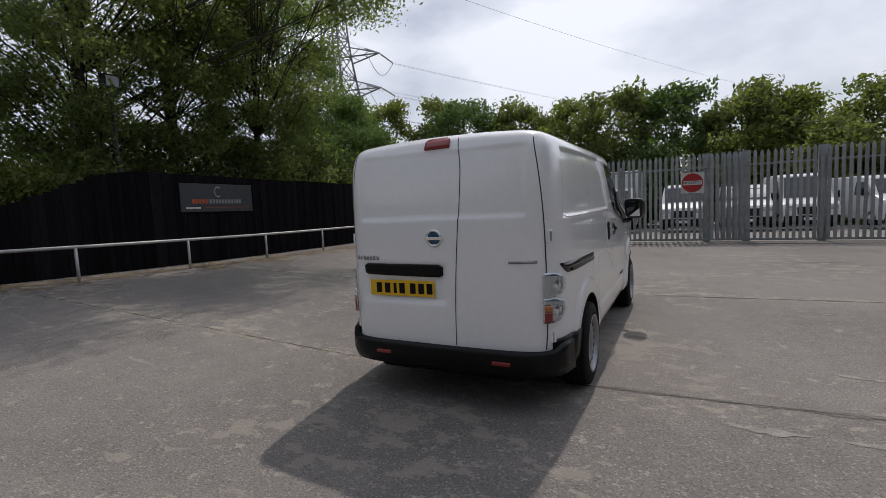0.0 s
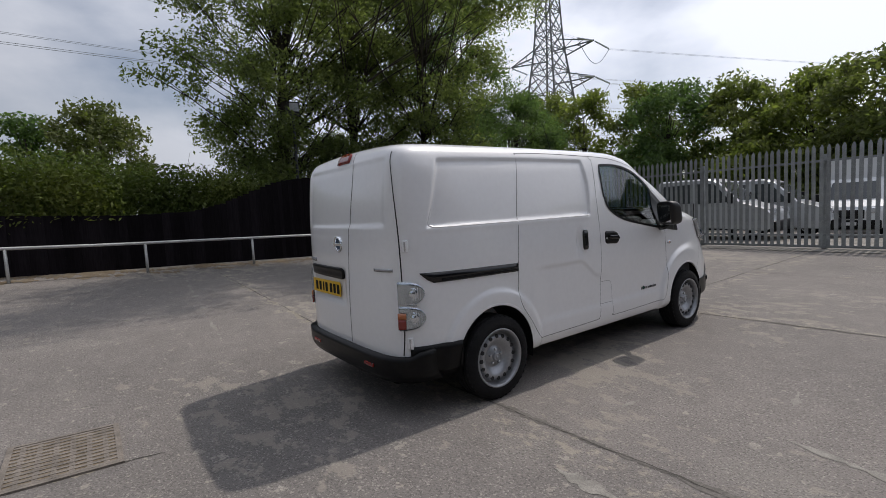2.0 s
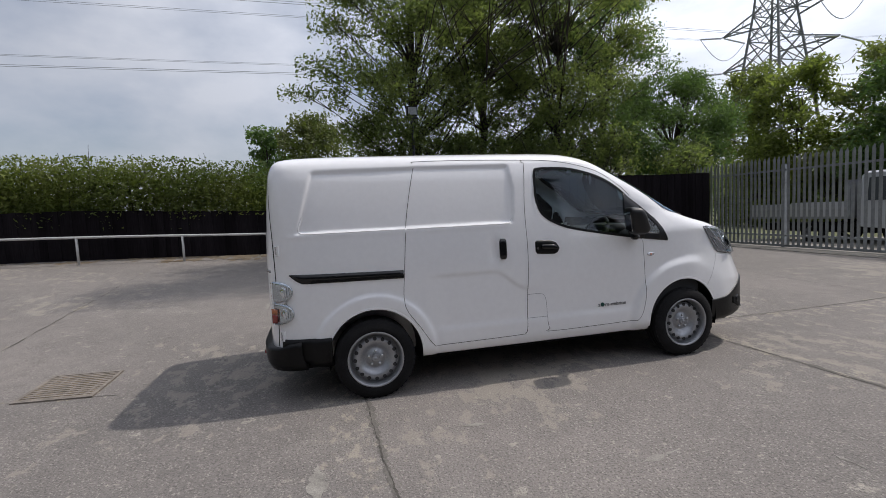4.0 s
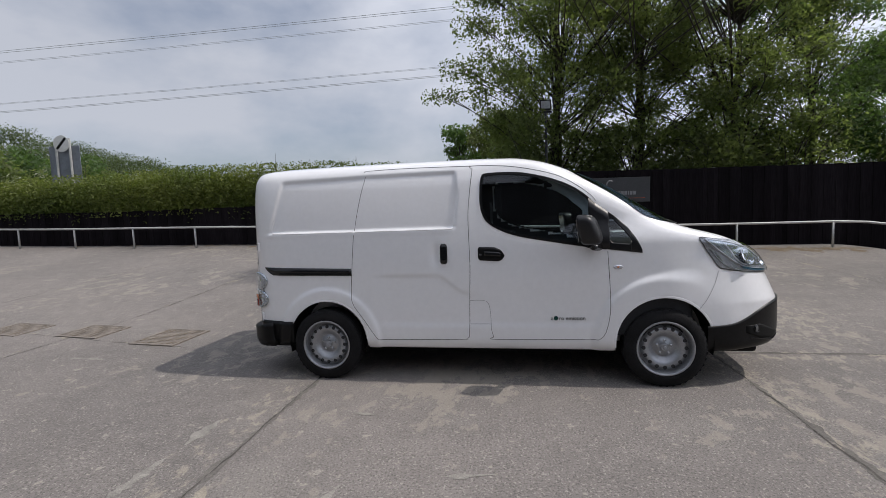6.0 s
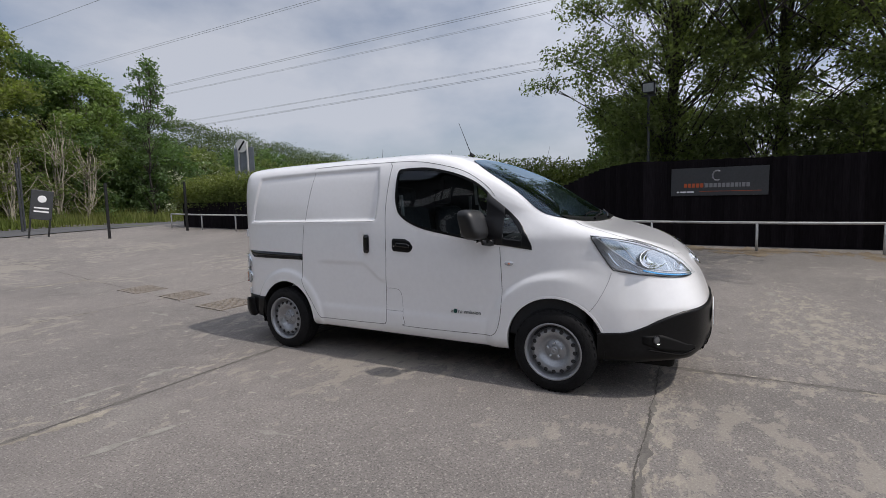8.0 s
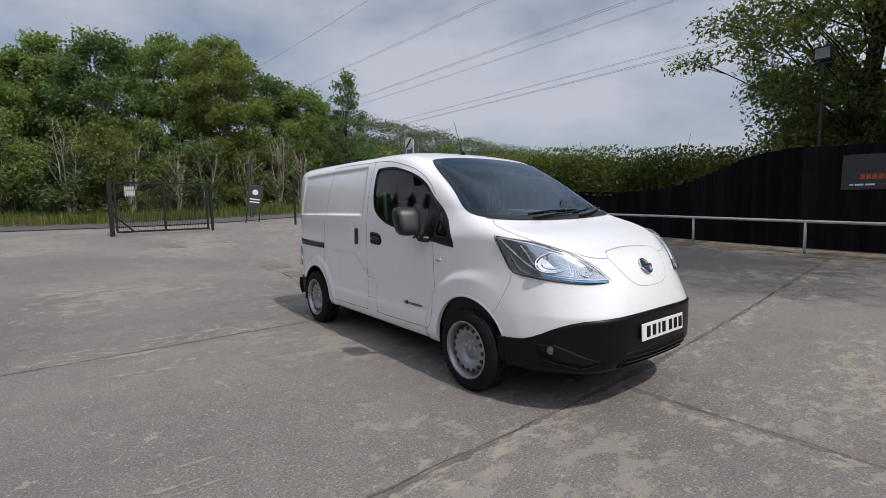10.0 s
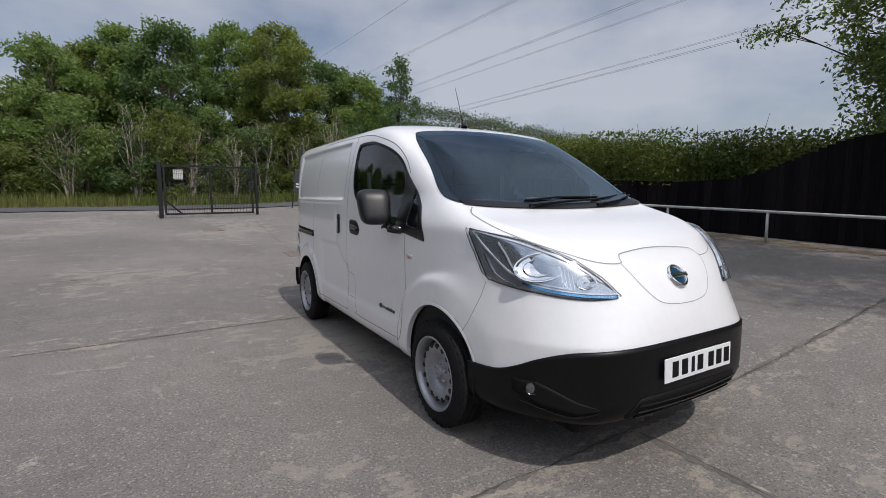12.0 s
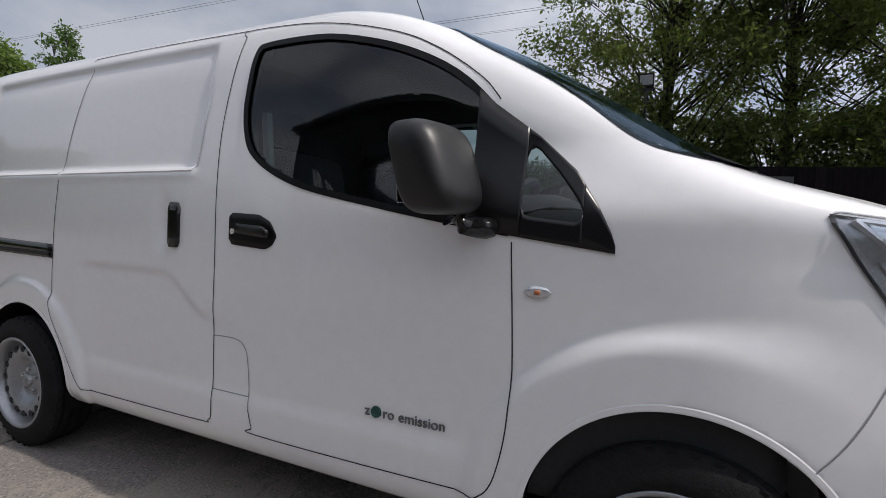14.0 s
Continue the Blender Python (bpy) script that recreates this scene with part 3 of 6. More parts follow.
def pale_mesh(h=2.42):
    me = bpy.data.meshes.new("pale")
    w, d = 0.040, 0.014
    out = [(-w, -d), (-w * 0.45, d), (w * 0.45, d), (w, -d)]
    v = [(x, y, 0.06) for x, y in out] + [(x, y, h - 0.09) for x, y in out] + [(0.0, 0.0, h), (-w * 0.5, 0, h - 0.03), (w * 0.5, 0, h - 0.03)]
    me.from_pydata(v, [], [(0, 1, 5, 4), (1, 2, 6, 5), (2, 3, 7, 6), (4, 5, 9), (5, 6, 10, 8, 9), (6, 7, 10), (0, 4, 7, 3), (4, 9, 8, 10, 7)])
    me.materials.append(M["galv"])
    me.update()
    return me


PALE = pale_mesh()
for i in range(163):
    x = -8.6 + i * 0.141
    if 1.93 < x < 2.02 or 2.86 < x < 2.98:
        continue
    ob = new("pale", PALE)
    ob.parent = pal
    ob.matrix_local = Matrix.Translation((x, 0, rnd.uniform(-0.012, 0.012))) @ pose(0, 0, 0, 0, rnd.uniform(-0.4, 0.4), 0)
for i in range(7):
    ob = new("pale", PALE)
    ob.parent = pal
    ob.matrix_local = Matrix.Translation((1.96 + i * 0.135, 0.10, 0.0))
for z in (0.30, 2.02):
    part("fence_rail", boxed(-8.6, 1.97, 0.014, 0.062, z, z + 0.05), M["galv"], pal)
    part("fence_rail", boxed(1.85, 14.3, 0.064, 0.10, z, z + 0.05), M["galv"], pal)
for x in (-8.5, -5.75, -3.0, -0.25, 1.98, 2.92, 4.55, 7.3, 10.0, 12.8):
    wide = 0.09 if x in (1.98, 2.92, 4.55) else 0.05
    part("fence_post", boxed(x - wide, x + wide, 0.10, 0.19, -0.05, 2.42 if wide > 0.05 else 2.2), M["galv"], pal)
part("bottom_rail", boxed(-8.6, 14.3, 0.005, 0.05, 0.03, 0.09), M["galv"], pal)

ne = thing("no_entry_sign", PAL @ Matrix.Translation((1.64, -0.035, 1.64)), "white square sign with a red disc reading no entry", "sign")
part("panel", boxed(-0.29, 0.29, -0.004, 0.004, -0.285, 0.285, bevel=0.002), M["signwhite"], ne)
part("red_disc", lathe(bmesh.new(), [(-0.0045, 0.262), (-0.0065, 0.260), (-0.0065, 0.0005)], "y", 40), M["redprint"], ne)
part("white_band", boxed(-0.235, 0.235, -0.009, -0.0065, -0.055, 0.055), M["signwhite"], ne)
for word, u in (("NO", -0.155), ("ENTRY", 0.068)):
    lettering(word, 0.098, M["ink"], ne, Matrix.Translation((u, -0.010, 0)) @ pose(0, 0, 0, 90, 0, 0), "sign_word", 0.001)
ws = thing("notice_board", PAL @ Matrix.Translation((6.45, -0.035, 1.86)) @ Matrix.Diagonal((1.1, 1, 1.1, 1)), "small white notice with grey text bars on the palisade", "sign")
part("panel", boxed(-0.22, 0.22, -0.004, 0.004, -0.15, 0.15), M["signwhite"], ws)
for i in range(4):
    part("text_bar", boxed(-0.18, 0.18 - 0.03 * (i % 2), -0.0065, -0.004, 0.09 - i * 0.06, 0.11 - i * 0.06), M["greyprint"], ws)
# ---- the van: one smooth shell from side, plan and cross outlines ----
def spline(points, per=8):
    """A smooth line through the points."""
    p = np.array([points[0], *points, points[-1]], float)
    out = []
    for i in range(1, len(p) - 2):
        for t in np.linspace(0, 1, per, endpoint=False):
            a, b, c, d = p[i - 1], p[i], p[i + 1], p[i + 2]
            out.append(0.5 * (2 * b + (c - a) * t + (2 * a - 5 * b + 4 * c - d) * t**2 + (3 * b - a - 3 * c + d) * t**3))
    out.append(p[-2])
    return np.array(out)


def polygon_distance(poly, gx, gy):
    """Signed distance to a closed outline on a grid; negative inside."""
    px, py = np.meshgrid(gx, gy, indexing="ij")
    best, inside = np.full(px.shape, 1e9), np.zeros(px.shape, bool)
    for (ax, ay), (bx, by) in zip(poly, np.roll(poly, -1, 0)):
        ex, ey = bx - ax, by - ay
        n = ex * ex + ey * ey
        if n < 1e-12:
            continue
        t = np.clip(((px - ax) * ex + (py - ay) * ey) / n, 0, 1)
        best = np.minimum(best, (px - ax - t * ex) ** 2 + (py - ay - t * ey) ** 2)
        if ay != by:
            inside ^= ((ay > py) != (by > py)) & (px < (bx - ax) * (py - ay) / (by - ay) + ax)
    return np.where(inside, -1, 1) * np.sqrt(best)


STEP = 0.01
GX, GY, GZ = np.arange(-0.02, 1.10, STEP), np.arange(-1.2, 4.1, STEP), np.arange(0.0, 2.1, STEP)
side_line = np.vstack([spline([(-0.775, 0.30), (-0.785, 0.60), (-0.782, 0.95), (-0.760, 1.30), (-0.715, 1.57), (-0.675, 1.72), (-0.58, 1.822), (-0.25, 1.865), (0.4, 1.875), (1.0, 1.866), (1.45, 1.850),
                               (1.75, 1.815), (1.98, 1.75), (2.35, 1.55), (2.65, 1.355), (2.84, 1.235), (2.98, 1.175), (3.2, 1.112), (3.42, 1.025), (3.575, 0.925), (3.66, 0.80), (3.705, 0.66), (3.72, 0.50), (3.70, 0.34), (3.60, 0.24)]),
                       [(3.3, 0.22), (-0.70, 0.22)]])
plan_line = np.vstack([[(-0.9, -0.79)], spline([(0.0, -0.79), (0.30, -0.784), (0.50, -0.765), (0.62, -0.735), (0.705, -0.685), (0.768, -0.60), (0.812, -0.47), (0.842, -0.25), (0.868, 0.4), (0.876, 1.2), (0.876, 2.0), (0.868, 2.6), (0.845, 2.95), (0.795, 3.22), (0.71, 3.42), (0.56, 3.585), (0.33, 3.69), (0.0, 3.74)]), [(-0.9, 3.74)]])
cross_line = np.vstack([spline([(0.84, 0.22), (0.868, 0.34), (0.880, 0.6), (0.880, 0.88), (0.870, 1.08), (0.838, 1.30), (0.797, 1.52), (0.764, 1.66), (0.718, 1.755), (0.62, 1.81), (0.40, 1.845), (0.2, 1.864), (0.0, 1.870)]), [(-0.9, 1.870), (-0.9, 0.22)]])
SIDE = polygon_distance(side_line, GY, GZ)
PLAN = polygon_distance(plan_line, GX, GY)
CROSS = polygon_distance(cross_line, GX, GZ)


def sample(table, g0, g1, u, v):
    a = np.clip((u - g0[0]) / STEP, 0, len(g0) - 1.001)
    b = np.clip((v - g1[0]) / STEP, 0, len(g1) - 1.001)
    i, j = a.astype(int), b.astype(int)
    a, b = a - i, b - j
    return (table[i, j] * (1 - a) + table[i + 1, j] * a) * (1 - b) + (table[i, j + 1] * (1 - a) + table[i + 1, j + 1] * a) * b


def smax(a, b, k):
    h = np.maximum(k - np.abs(a - b), 0) / k
    return np.maximum(a, b) + h * h * k / 4


def ease(v, lo, hi):
    t = np.clip((v - lo) / (hi - lo), 0, 1)
    return t * t * (3 - 2 * t)


def band(v, lo, hi, soft):
    return ease(v, lo - soft, lo + soft) * (1 - ease(v, hi - soft, hi + soft))


R_ARCH, ARCHES = 0.358, ((0.02, 0.30), (2.735, 0.315))


def shell(x, y, z):
    """Less than nought inside the body."""
    ax = np.abs(x)
    round_off = 0.10 + 0.20 * ease(y, 1.6, 2.2) * ease(z, 1.08, 1.30)
    # the nose leans back towards the lamps at its corners
    lean = np.clip(0.45 * (z - 0.68), -0.03, 0.15) * ease(y, 2.2, 3.0)
    d = smax(smax(sample(SIDE, GY, GZ, y, z), sample(PLAN, GX, GY, ax, y + lean), 0.10), sample(CROSS, GX, GZ, ax, z), round_off)
    flank = ease(ax, 0.60, 0.68)
    # pressed upper panels, belt crease, wheel-arch flares, waist and sill creases
    top = 1.694 + 0.02 * np.clip(y, -0.5, 0.4)
    d = d + flank * 0.015 * band(y, -0.432 + 0.30 * (z - 1.47), 1.175 - 0.10 * np.abs(z - 1.5), 0.016) * ease(z, 1.238, 1.258) * (1 - ease(z, top - 0.014, top + 0.010))
    d = d - flank * 0.007 * band(y, -0.55, 1.12, 0.05) * band(z, 1.215, 1.232, 0.016)
    for y0, z0 in ARCHES:
        r = np.hypot(y - y0, z - z0)
        if y0 < 1:
            d = d - flank * 0.018 * (1 - ease(r, 0.44, 0.485)) * ease(z, 0.2, 0.34)
        else:
            d = d - flank * 0.024 * (1 - ease(r, 0.48 + 0.02 * (y - y0), 0.545 + 0.10 * ease(y - y0, -0.1, 0.4))) * ease(z, 0.2, 0.34) * (1 - 0.75 * ease(y - y0, 0.02, 0.40))
    fall = ease(y, 0.98, 1.24)
    crisp = 0.016 + 0.11 * ease(y, 1.18, 1.42)
    d = d + flank * 0.009 * band(y, 0.50, 2.25, 0.10) * ease(z, 0.425, 0.485) * (1 - ease(z, 0.862 - 0.15 * fall - crisp, 0.862 - 0.15 * fall + crisp))
    d = d + flank * 0.020 * np.exp(-((y - 0.985) / 0.034) ** 2 - ((z - 1.03) / 0.085) ** 2)
    rear = 1 - ease(y, -0.70, -0.60)
    d = d + rear * 0.012 * band(ax, -1, 0.61, 0.03) * band(z, 1.268, 1.70, 0.02)
    d = d + rear * 0.018 * band(x, -0.62, 0.07, 0.04) * band(z, 0.70, 0.95, 0.03)
    return d


def arch_cut(x, y, z):
    d = np.full(np.shape(x), 1e3)
    for y0, z0 in ARCHES:
        d = np.minimum(d, np.maximum(np.hypot(y - y0, z - z0) - R_ARCH, 0.55 - np.abs(x)))
    return d


def body_field(x, y, z):
    return np.maximum(shell(x, y, z), -arch_cut(x, y, z))


def surface_net(field, lo, hi, step):
    """Quads round the nought surface of a field."""
    ax = [np.arange(a, b + step, step) for a, b in zip(lo, hi)]
    X, Y, Z = np.meshgrid(*ax, indexing="ij")
    v = field(X, Y, Z)
    s = v < 0
    n = [k - 1 for k in v.shape]
    corners = [(i, j, k) for i in (0, 1) for j in (0, 1) for k in (0, 1)]

    def cut(a, c):
        return a[c[0]:c[0] + n[0], c[1]:c[1] + n[1], c[2]:c[2] + n[2]]

    count = sum(cut(s, c).astype(int) for c in corners)
    live = (count > 0) & (count < 8)
    number = np.full(live.shape, -1)
    number[live] = np.arange(live.sum())
    acc, wt = np.zeros((live.sum(), 3)), np.zeros(live.sum())
    for c in corners:
        for d in range(3):
            if c[d] == 0:
                e = list(c)
                e[d] = 1
                a, b = cut(v, c)[live], cut(v, e)[live]
                cross = (a < 0) != (b < 0)
                t = np.where(cross, a / np.where(cross, a - b, 1), 0)
                p = np.array(c, float) * np.ones((len(a), 1))
                p[:, d] = t
                acc += p * cross[:, None]
                wt += cross
    cell = np.argwhere(live)
    verts = np.array(lo) + (cell + acc / wt[:, None]) * step
    faces = []
    for d in range(3):
        o1, o2 = [k for k in range(3) if k != d]
        a = s
        lo_s = [slice(1, -1)] * 3
        lo_s[d] = slice(0, -1)
        hi_s = [slice(1, -1)] * 3
        hi_s[d] = slice(1, None)
        differ = np.argwhere(a[tuple(lo_s)] != a[tuple(hi_s)])
        inside_first = a[tuple(lo_s)][a[tuple(lo_s)] != a[tuple(hi_s)]]
        base = differ.copy()
        base[:, o1] += 1
        base[:, o2] += 1
        quad = []
        for i, j in ((-1, -1), (0, -1), (0, 0), (-1, 0)):
            q = base.copy()
            q[:, o1] += i
            q[:, o2] += j
            quad.append(number[q[:, 0], q[:, 1], q[:, 2]])
        quad = np.stack(quad, 1)
        flip = inside_first if d != 1 else ~inside_first
        quad[~flip] = quad[~flip][:, ::-1]
        faces.append(quad[(quad >= 0).all(1)])
    faces = np.concatenate(faces)
    for _ in range(3):
        f = field(*verts.T)
        g = np.stack([(field(*(verts + h).T) - field(*(verts - h).T)) / 0.008 for h in np.eye(3) * 0.004], 1)
        verts = verts - np.clip(f / np.maximum((g * g).sum(1), 0.2), -0.012, 0.012)[:, None] * g
    return verts, faces


def on_side(y, z, sign=1):
    """x of the flank at (y, z)."""
    y, z = np.asarray(y, float), np.asarray(z, float)
    lo, hi = np.full(y.shape, 0.35), np.full(y.shape, 1.05)
    for _ in range(26):
        mid = (lo + hi) / 2
        inside = shell(mid, y, z) < 0
        lo, hi = np.where(inside, mid, lo), np.where(inside, hi, mid)
    return sign * (lo + hi) / 2


def on_end(x, z, front=True):
    """y of the front or the rear at (x, z)."""
    x, z = np.asarray(x, float), np.asarray(z, float)
    lo, hi = np.full(x.shape, 1.0), np.full(x.shape, 4.0 if front else -1.1)
    for _ in range(26):
        mid = (lo + hi) / 2
        inside = shell(x, mid, z) < 0
        lo, hi = np.where(inside, mid, lo), np.where(inside, hi, mid)
    return (lo + hi) / 2


def on_corner(u, z, s):
    """Point of the front corner met by a slanting line; u runs across that line, from the nose back to the wing."""
    u, z = np.asarray(u, float), np.asarray(z, float)
    lo, hi = np.full(u.shape, 1.4), np.full(u.shape, 3.6)
    for _ in range(26):
        mid = (lo + hi) / 2
        inside = shell(0.8 * u + 0.6 * mid, -0.6 * u + 0.8 * mid, z) < 0
        lo, hi = np.where(inside, mid, lo), np.where(inside, hi, mid)
    t = (lo + hi) / 2
    return np.stack([s * (0.8 * u + 0.6 * t), -0.6 * u + 0.8 * t, z], -1)


def place(kind, u, v, off):
    """A point of the skin, lifted off it by off. side+ / side-: (y, z); front / rear: (x, z)."""
    u, v = np.asarray(u, float), np.asarray(v, float)
    if kind in ("side+", "side-"):
        s = 1 if kind == "side+" else -1
        p = np.stack([on_side(u, v, s), u, v], -1)
    elif kind in ("corner+", "corner-"):
        p = on_corner(u, v, 1 if kind == "corner+" else -1)
    else:
        p = np.stack([u, on_end(u, v, kind == "front"), v], -1)
    e = 0.006
    flat = p.reshape(-1, 3)
    g = np.stack([shell(*(flat + h).T) - shell(*(flat - h).T) for h in np.eye(3) * e], 1)
    g /= np.maximum(np.linalg.norm(g, axis=1, keepdims=True), 1e-9)
    return (flat + g * off).reshape(p.shape)


def patch(name, kind, us, low, high, material, parent, off=0.004, rows=8, thick=0.012, label="", smooth=True):
    """A panel that follows the skin between two lines given as (u, v) lists."""
    us = np.asarray(us, float)
    lo, hi = np.interp(us, *np.array(low).T), np.interp(us, *np.array(high).T)
    t = np.linspace(0, 1, rows)
    u = us[:, None] * np.ones(rows)
    v = lo[:, None] + (hi - lo)[:, None] * t
    top = place(kind, u, v, off)
    bm = bmesh.new()
    vt = [[bm.verts.new(p) for p in row] for row in top]
    for i in range(len(us) - 1):
        for j in range(rows - 1):
            bm.faces.new((vt[i][j], vt[i + 1][j], vt[i + 1][j + 1], vt[i][j + 1]))
    if thick:
        rim = [(i, 0) for i in range(len(us))] + [(len(us) - 1, j) for j in range(1, rows)] + [(i, rows - 1) for i in range(len(us) - 2, -1, -1)] + [(0, j) for j in range(rows - 2, 0, -1)]
        edge = np.array([[u[i, j], v[i, j]] for i, j in rim])
        below = place(kind, edge[:, 0], edge[:, 1], off - thick)
        vb = [bm.verts.new(p) for p in below]
        for k in range(len(rim)):
            a, b = rim[k], rim[(k + 1) % len(rim)]
            bm.faces.new((vt[a[0]][a[1]], vt[b[0]][b[1]], vb[(k + 1) % len(rim)], vb[k]))
    ob = part(name, bm, material, parent, label, smooth)
    return ob


def strip(name, kind, line, width, material, parent, off=0.0012, label="", curved=True, raised=0.0, inset=0.0):
    """A narrow band along a line on the skin."""
    pts = spline(line, 8) if curved and len(line) > 2 else np.array([np.array(line[0]) + (np.array(line[-1]) - line[0]) * t for t in np.linspace(0, 1, 24)]) if len(line) == 2 else np.vstack([np.linspace(a, b, 10, endpoint=False) for a, b in zip(line, line[1:])] + [[line[-1]]])
    d = np.gradient(pts, axis=0)
    d /= np.maximum(np.linalg.norm(d, axis=1, keepdims=True), 1e-9)
    nrm = np.stack([-d[:, 1], d[:, 0]], 1) * width / 2
    pts = pts + nrm * (inset * 2 / width)
    a, b = pts - nrm, pts + nrm
    if raised:
        g = np.stack([place(kind, a[:, 0], a[:, 1], 0.0), place(kind, pts[:, 0] - nrm[:, 0] * 0.6, pts[:, 1] - nrm[:, 1] * 0.6, raised), place(kind, pts[:, 0] + nrm[:, 0] * 0.6, pts[:, 1] + nrm[:, 1] * 0.6, raised), place(kind, b[:, 0], b[:, 1], 0.0)], 1)
    else:
        g = np.stack([place(kind, a[:, 0], a[:, 1], off), place(kind, b[:, 0], b[:, 1], off)], 1)
    v, f = quads(g)
    return mesh_object(name, v, f, material, parent, False, label)


# outlines of the openings: (y, z) on the flank, (x, z) on the windscreen
WIN_LO = [(1.36, 1.44), (1.375, 1.36), (1.41, 1.29), (1.50, 1.225), (1.66, 1.165), (1.96, 1.105), (2.32, 1.045)]
WIN_HI = [(1.36, 1.50), (1.365, 1.605), (1.378, 1.655), (1.41, 1.672), (1.55, 1.675), (1.70, 1.663), (1.90, 1.615), (2.05, 1.555), (2.16, 1.485), (2.25, 1.40), (2.32, 1.34)]
QRT_LO = [(2.20, 1.067), (2.33, 1.045), (2.58, 1.012)]
QRT_HI = [(2.20, 1.447), (2.25, 1.402), (2.30, 1.365), (2.38, 1.305), (2.48, 1.21), (2.54, 1.12), (2.57, 1.06), (2.58, 1.03)]
PANE_LO = [(2.348, 1.125), (2.355, 1.102), (2.372, 1.095), (2.485, 1.083), (2.497, 1.090), (2.503, 1.108)]
PANE_HI = [(2.348, 1.250), (2.355, 1.272), (2.368, 1.277), (2.382, 1.268), (2.44, 1.203), (2.49, 1.135), (2.503, 1.110)]
SCR_LO = [(-0.75, 1.258), (-0.72, 1.236), (-0.6, 1.222), (-0.3, 1.209), (0, 1.205), (0.3, 1.209), (0.6, 1.222), (0.72, 1.236), (0.75, 1.258)]
SCR_HI = [(-0.75, 1.29), (-0.738, 1.35), (-0.70, 1.47), (-0.66, 1.60), (-0.62, 1.68), (-0.55, 1.715), (-0.3, 1.742), (0, 1.75), (0.3, 1.742), (0.55, 1.715), (0.62, 1.68), (0.66, 1.60), (0.70, 1.47), (0.738, 1.35), (0.75, 1.29)]


def inside_band(u, v, low, high, shrink):
    low, high = np.array(low), np.array(high)
    return (u > low[0, 0] + shrink) & (u < low[-1, 0] - shrink) & (v > np.interp(u, *low.T) + shrink) & (v < np.interp(u, *high.T) - shrink)


def in_openings(c, shrink):
    x, y, z = c.T
    hole = (np.abs(x) > 0.5) & (inside_band(y, z, WIN_LO, WIN_HI, shrink) | inside_band(y, z, PANE_LO, PANE_HI, -0.014))
    return hole | ((y > 1.85) & (np.abs(x) < 0.75) & (y > on_end(x * 0.98, np.clip(z, 0.3, 1.74)) - 0.12) & inside_band(x, z, SCR_LO, SCR_HI, shrink))


van = thing("van", Matrix.Translation((0, 0, 0.02)), "white panel van parked on the worn concrete yard", "van")
verts, faces = surface_net(body_field, (-1.0, -0.95, 0.16), (1.0, 3.85, 1.92), 0.0145)
keep = ~in_openings(verts[faces].mean(1), 0.004)
mesh_object("body", verts, faces[keep], M["paint"], van, True, "white painted steel body shell")
verts, faces = surface_net(lambda x, y, z: np.maximum(np.maximum(shell(x, y, z) + 0.05, 0.95 - y), np.maximum(y - 2.95, 0.36 - z)), (-0.95, 0.85, 0.3), (0.95, 3.05, 1.86), 0.04)
c = verts[faces].mean(1)
keep = ~((np.abs(c[:, 0]) > 0.5) & inside_band(c[:, 1], c[:, 2], WIN_LO, WIN_HI, -0.01)) & ~((c[:, 1] > 1.8) & inside_band(c[:, 0], c[:, 2], SCR_LO, SCR_HI, -0.03) & (c[:, 1] > 2.0 - (c[:, 2] - 1.7) * 1.3 - 0.35)) & ~((np.abs(c[:, 0]) > 0.5) & inside_band(c[:, 1], c[:, 2], PANE_LO, PANE_HI, -0.03))
mesh_object("cabin_lining", verts, faces[keep][:, ::-1], M["dark"], van, True, "dark grey cabin lining")

# glass and its black surrounds
for side in ("side+", "side-"):
    us = np.unique(np.concatenate([np.linspace(1.36, 2.32, 40), [p[0] for p in WIN_LO + WIN_HI]]))
    patch("door_window", side, us, WIN_LO, WIN_HI, M["glass"], van, -0.004, 10, 0.0, "tinted front door window")
    strip("window_seal", side, WIN_HI[2::-1] + WIN_LO, 0.020, M["blackplastic"], van, 0.004, inset=0.008)
    strip("window_seal", side, WIN_HI[:0:-1], 0.020, M["blackplastic"], van, 0.004, inset=0.008)
    for u0, u1, low, high in ((2.20, 2.3485, QRT_LO, QRT_HI), (2.348, 2.503, QRT_LO, PANE_LO), (2.348, 2.503, PANE_HI, QRT_HI), (2.5025, 2.58, QRT_LO, QRT_HI)):
        us = np.unique(np.concatenate([np.linspace(u0, u1, 24), [p[0] for p in low + high if u0 < p[0] < u1]]))
        patch("quarter_panel", side, us, low, high, M["quarterblack"], van, 0.005, 6, 0.008)
    patch("quarter_window", side, np.linspace(2.340, 2.510, 26), PANE_LO, PANE_HI, M["glass"], van, 0.001, 6, 0.0, "small fixed quarter window")
us = np.unique(np.concatenate([np.linspace(-0.75, 0.75, 60), [p[0] for p in SCR_LO + SCR_HI]]))
patch("windscreen", "front", us, SCR_LO, SCR_HI, M["screen"], van, 0.006, 16, 0.0, "raked tinted windscreen")
strip("screen_border", "front", SCR_LO + SCR_HI[::-1] + SCR_LO[:2], 0.036, M["glossblack"], van, 0.0025, inset=0.016)
strip("screen_cowl", "front", SCR_LO[1:-1], 0.030, M["blackplastic"], van, 0.008, inset=0.004)

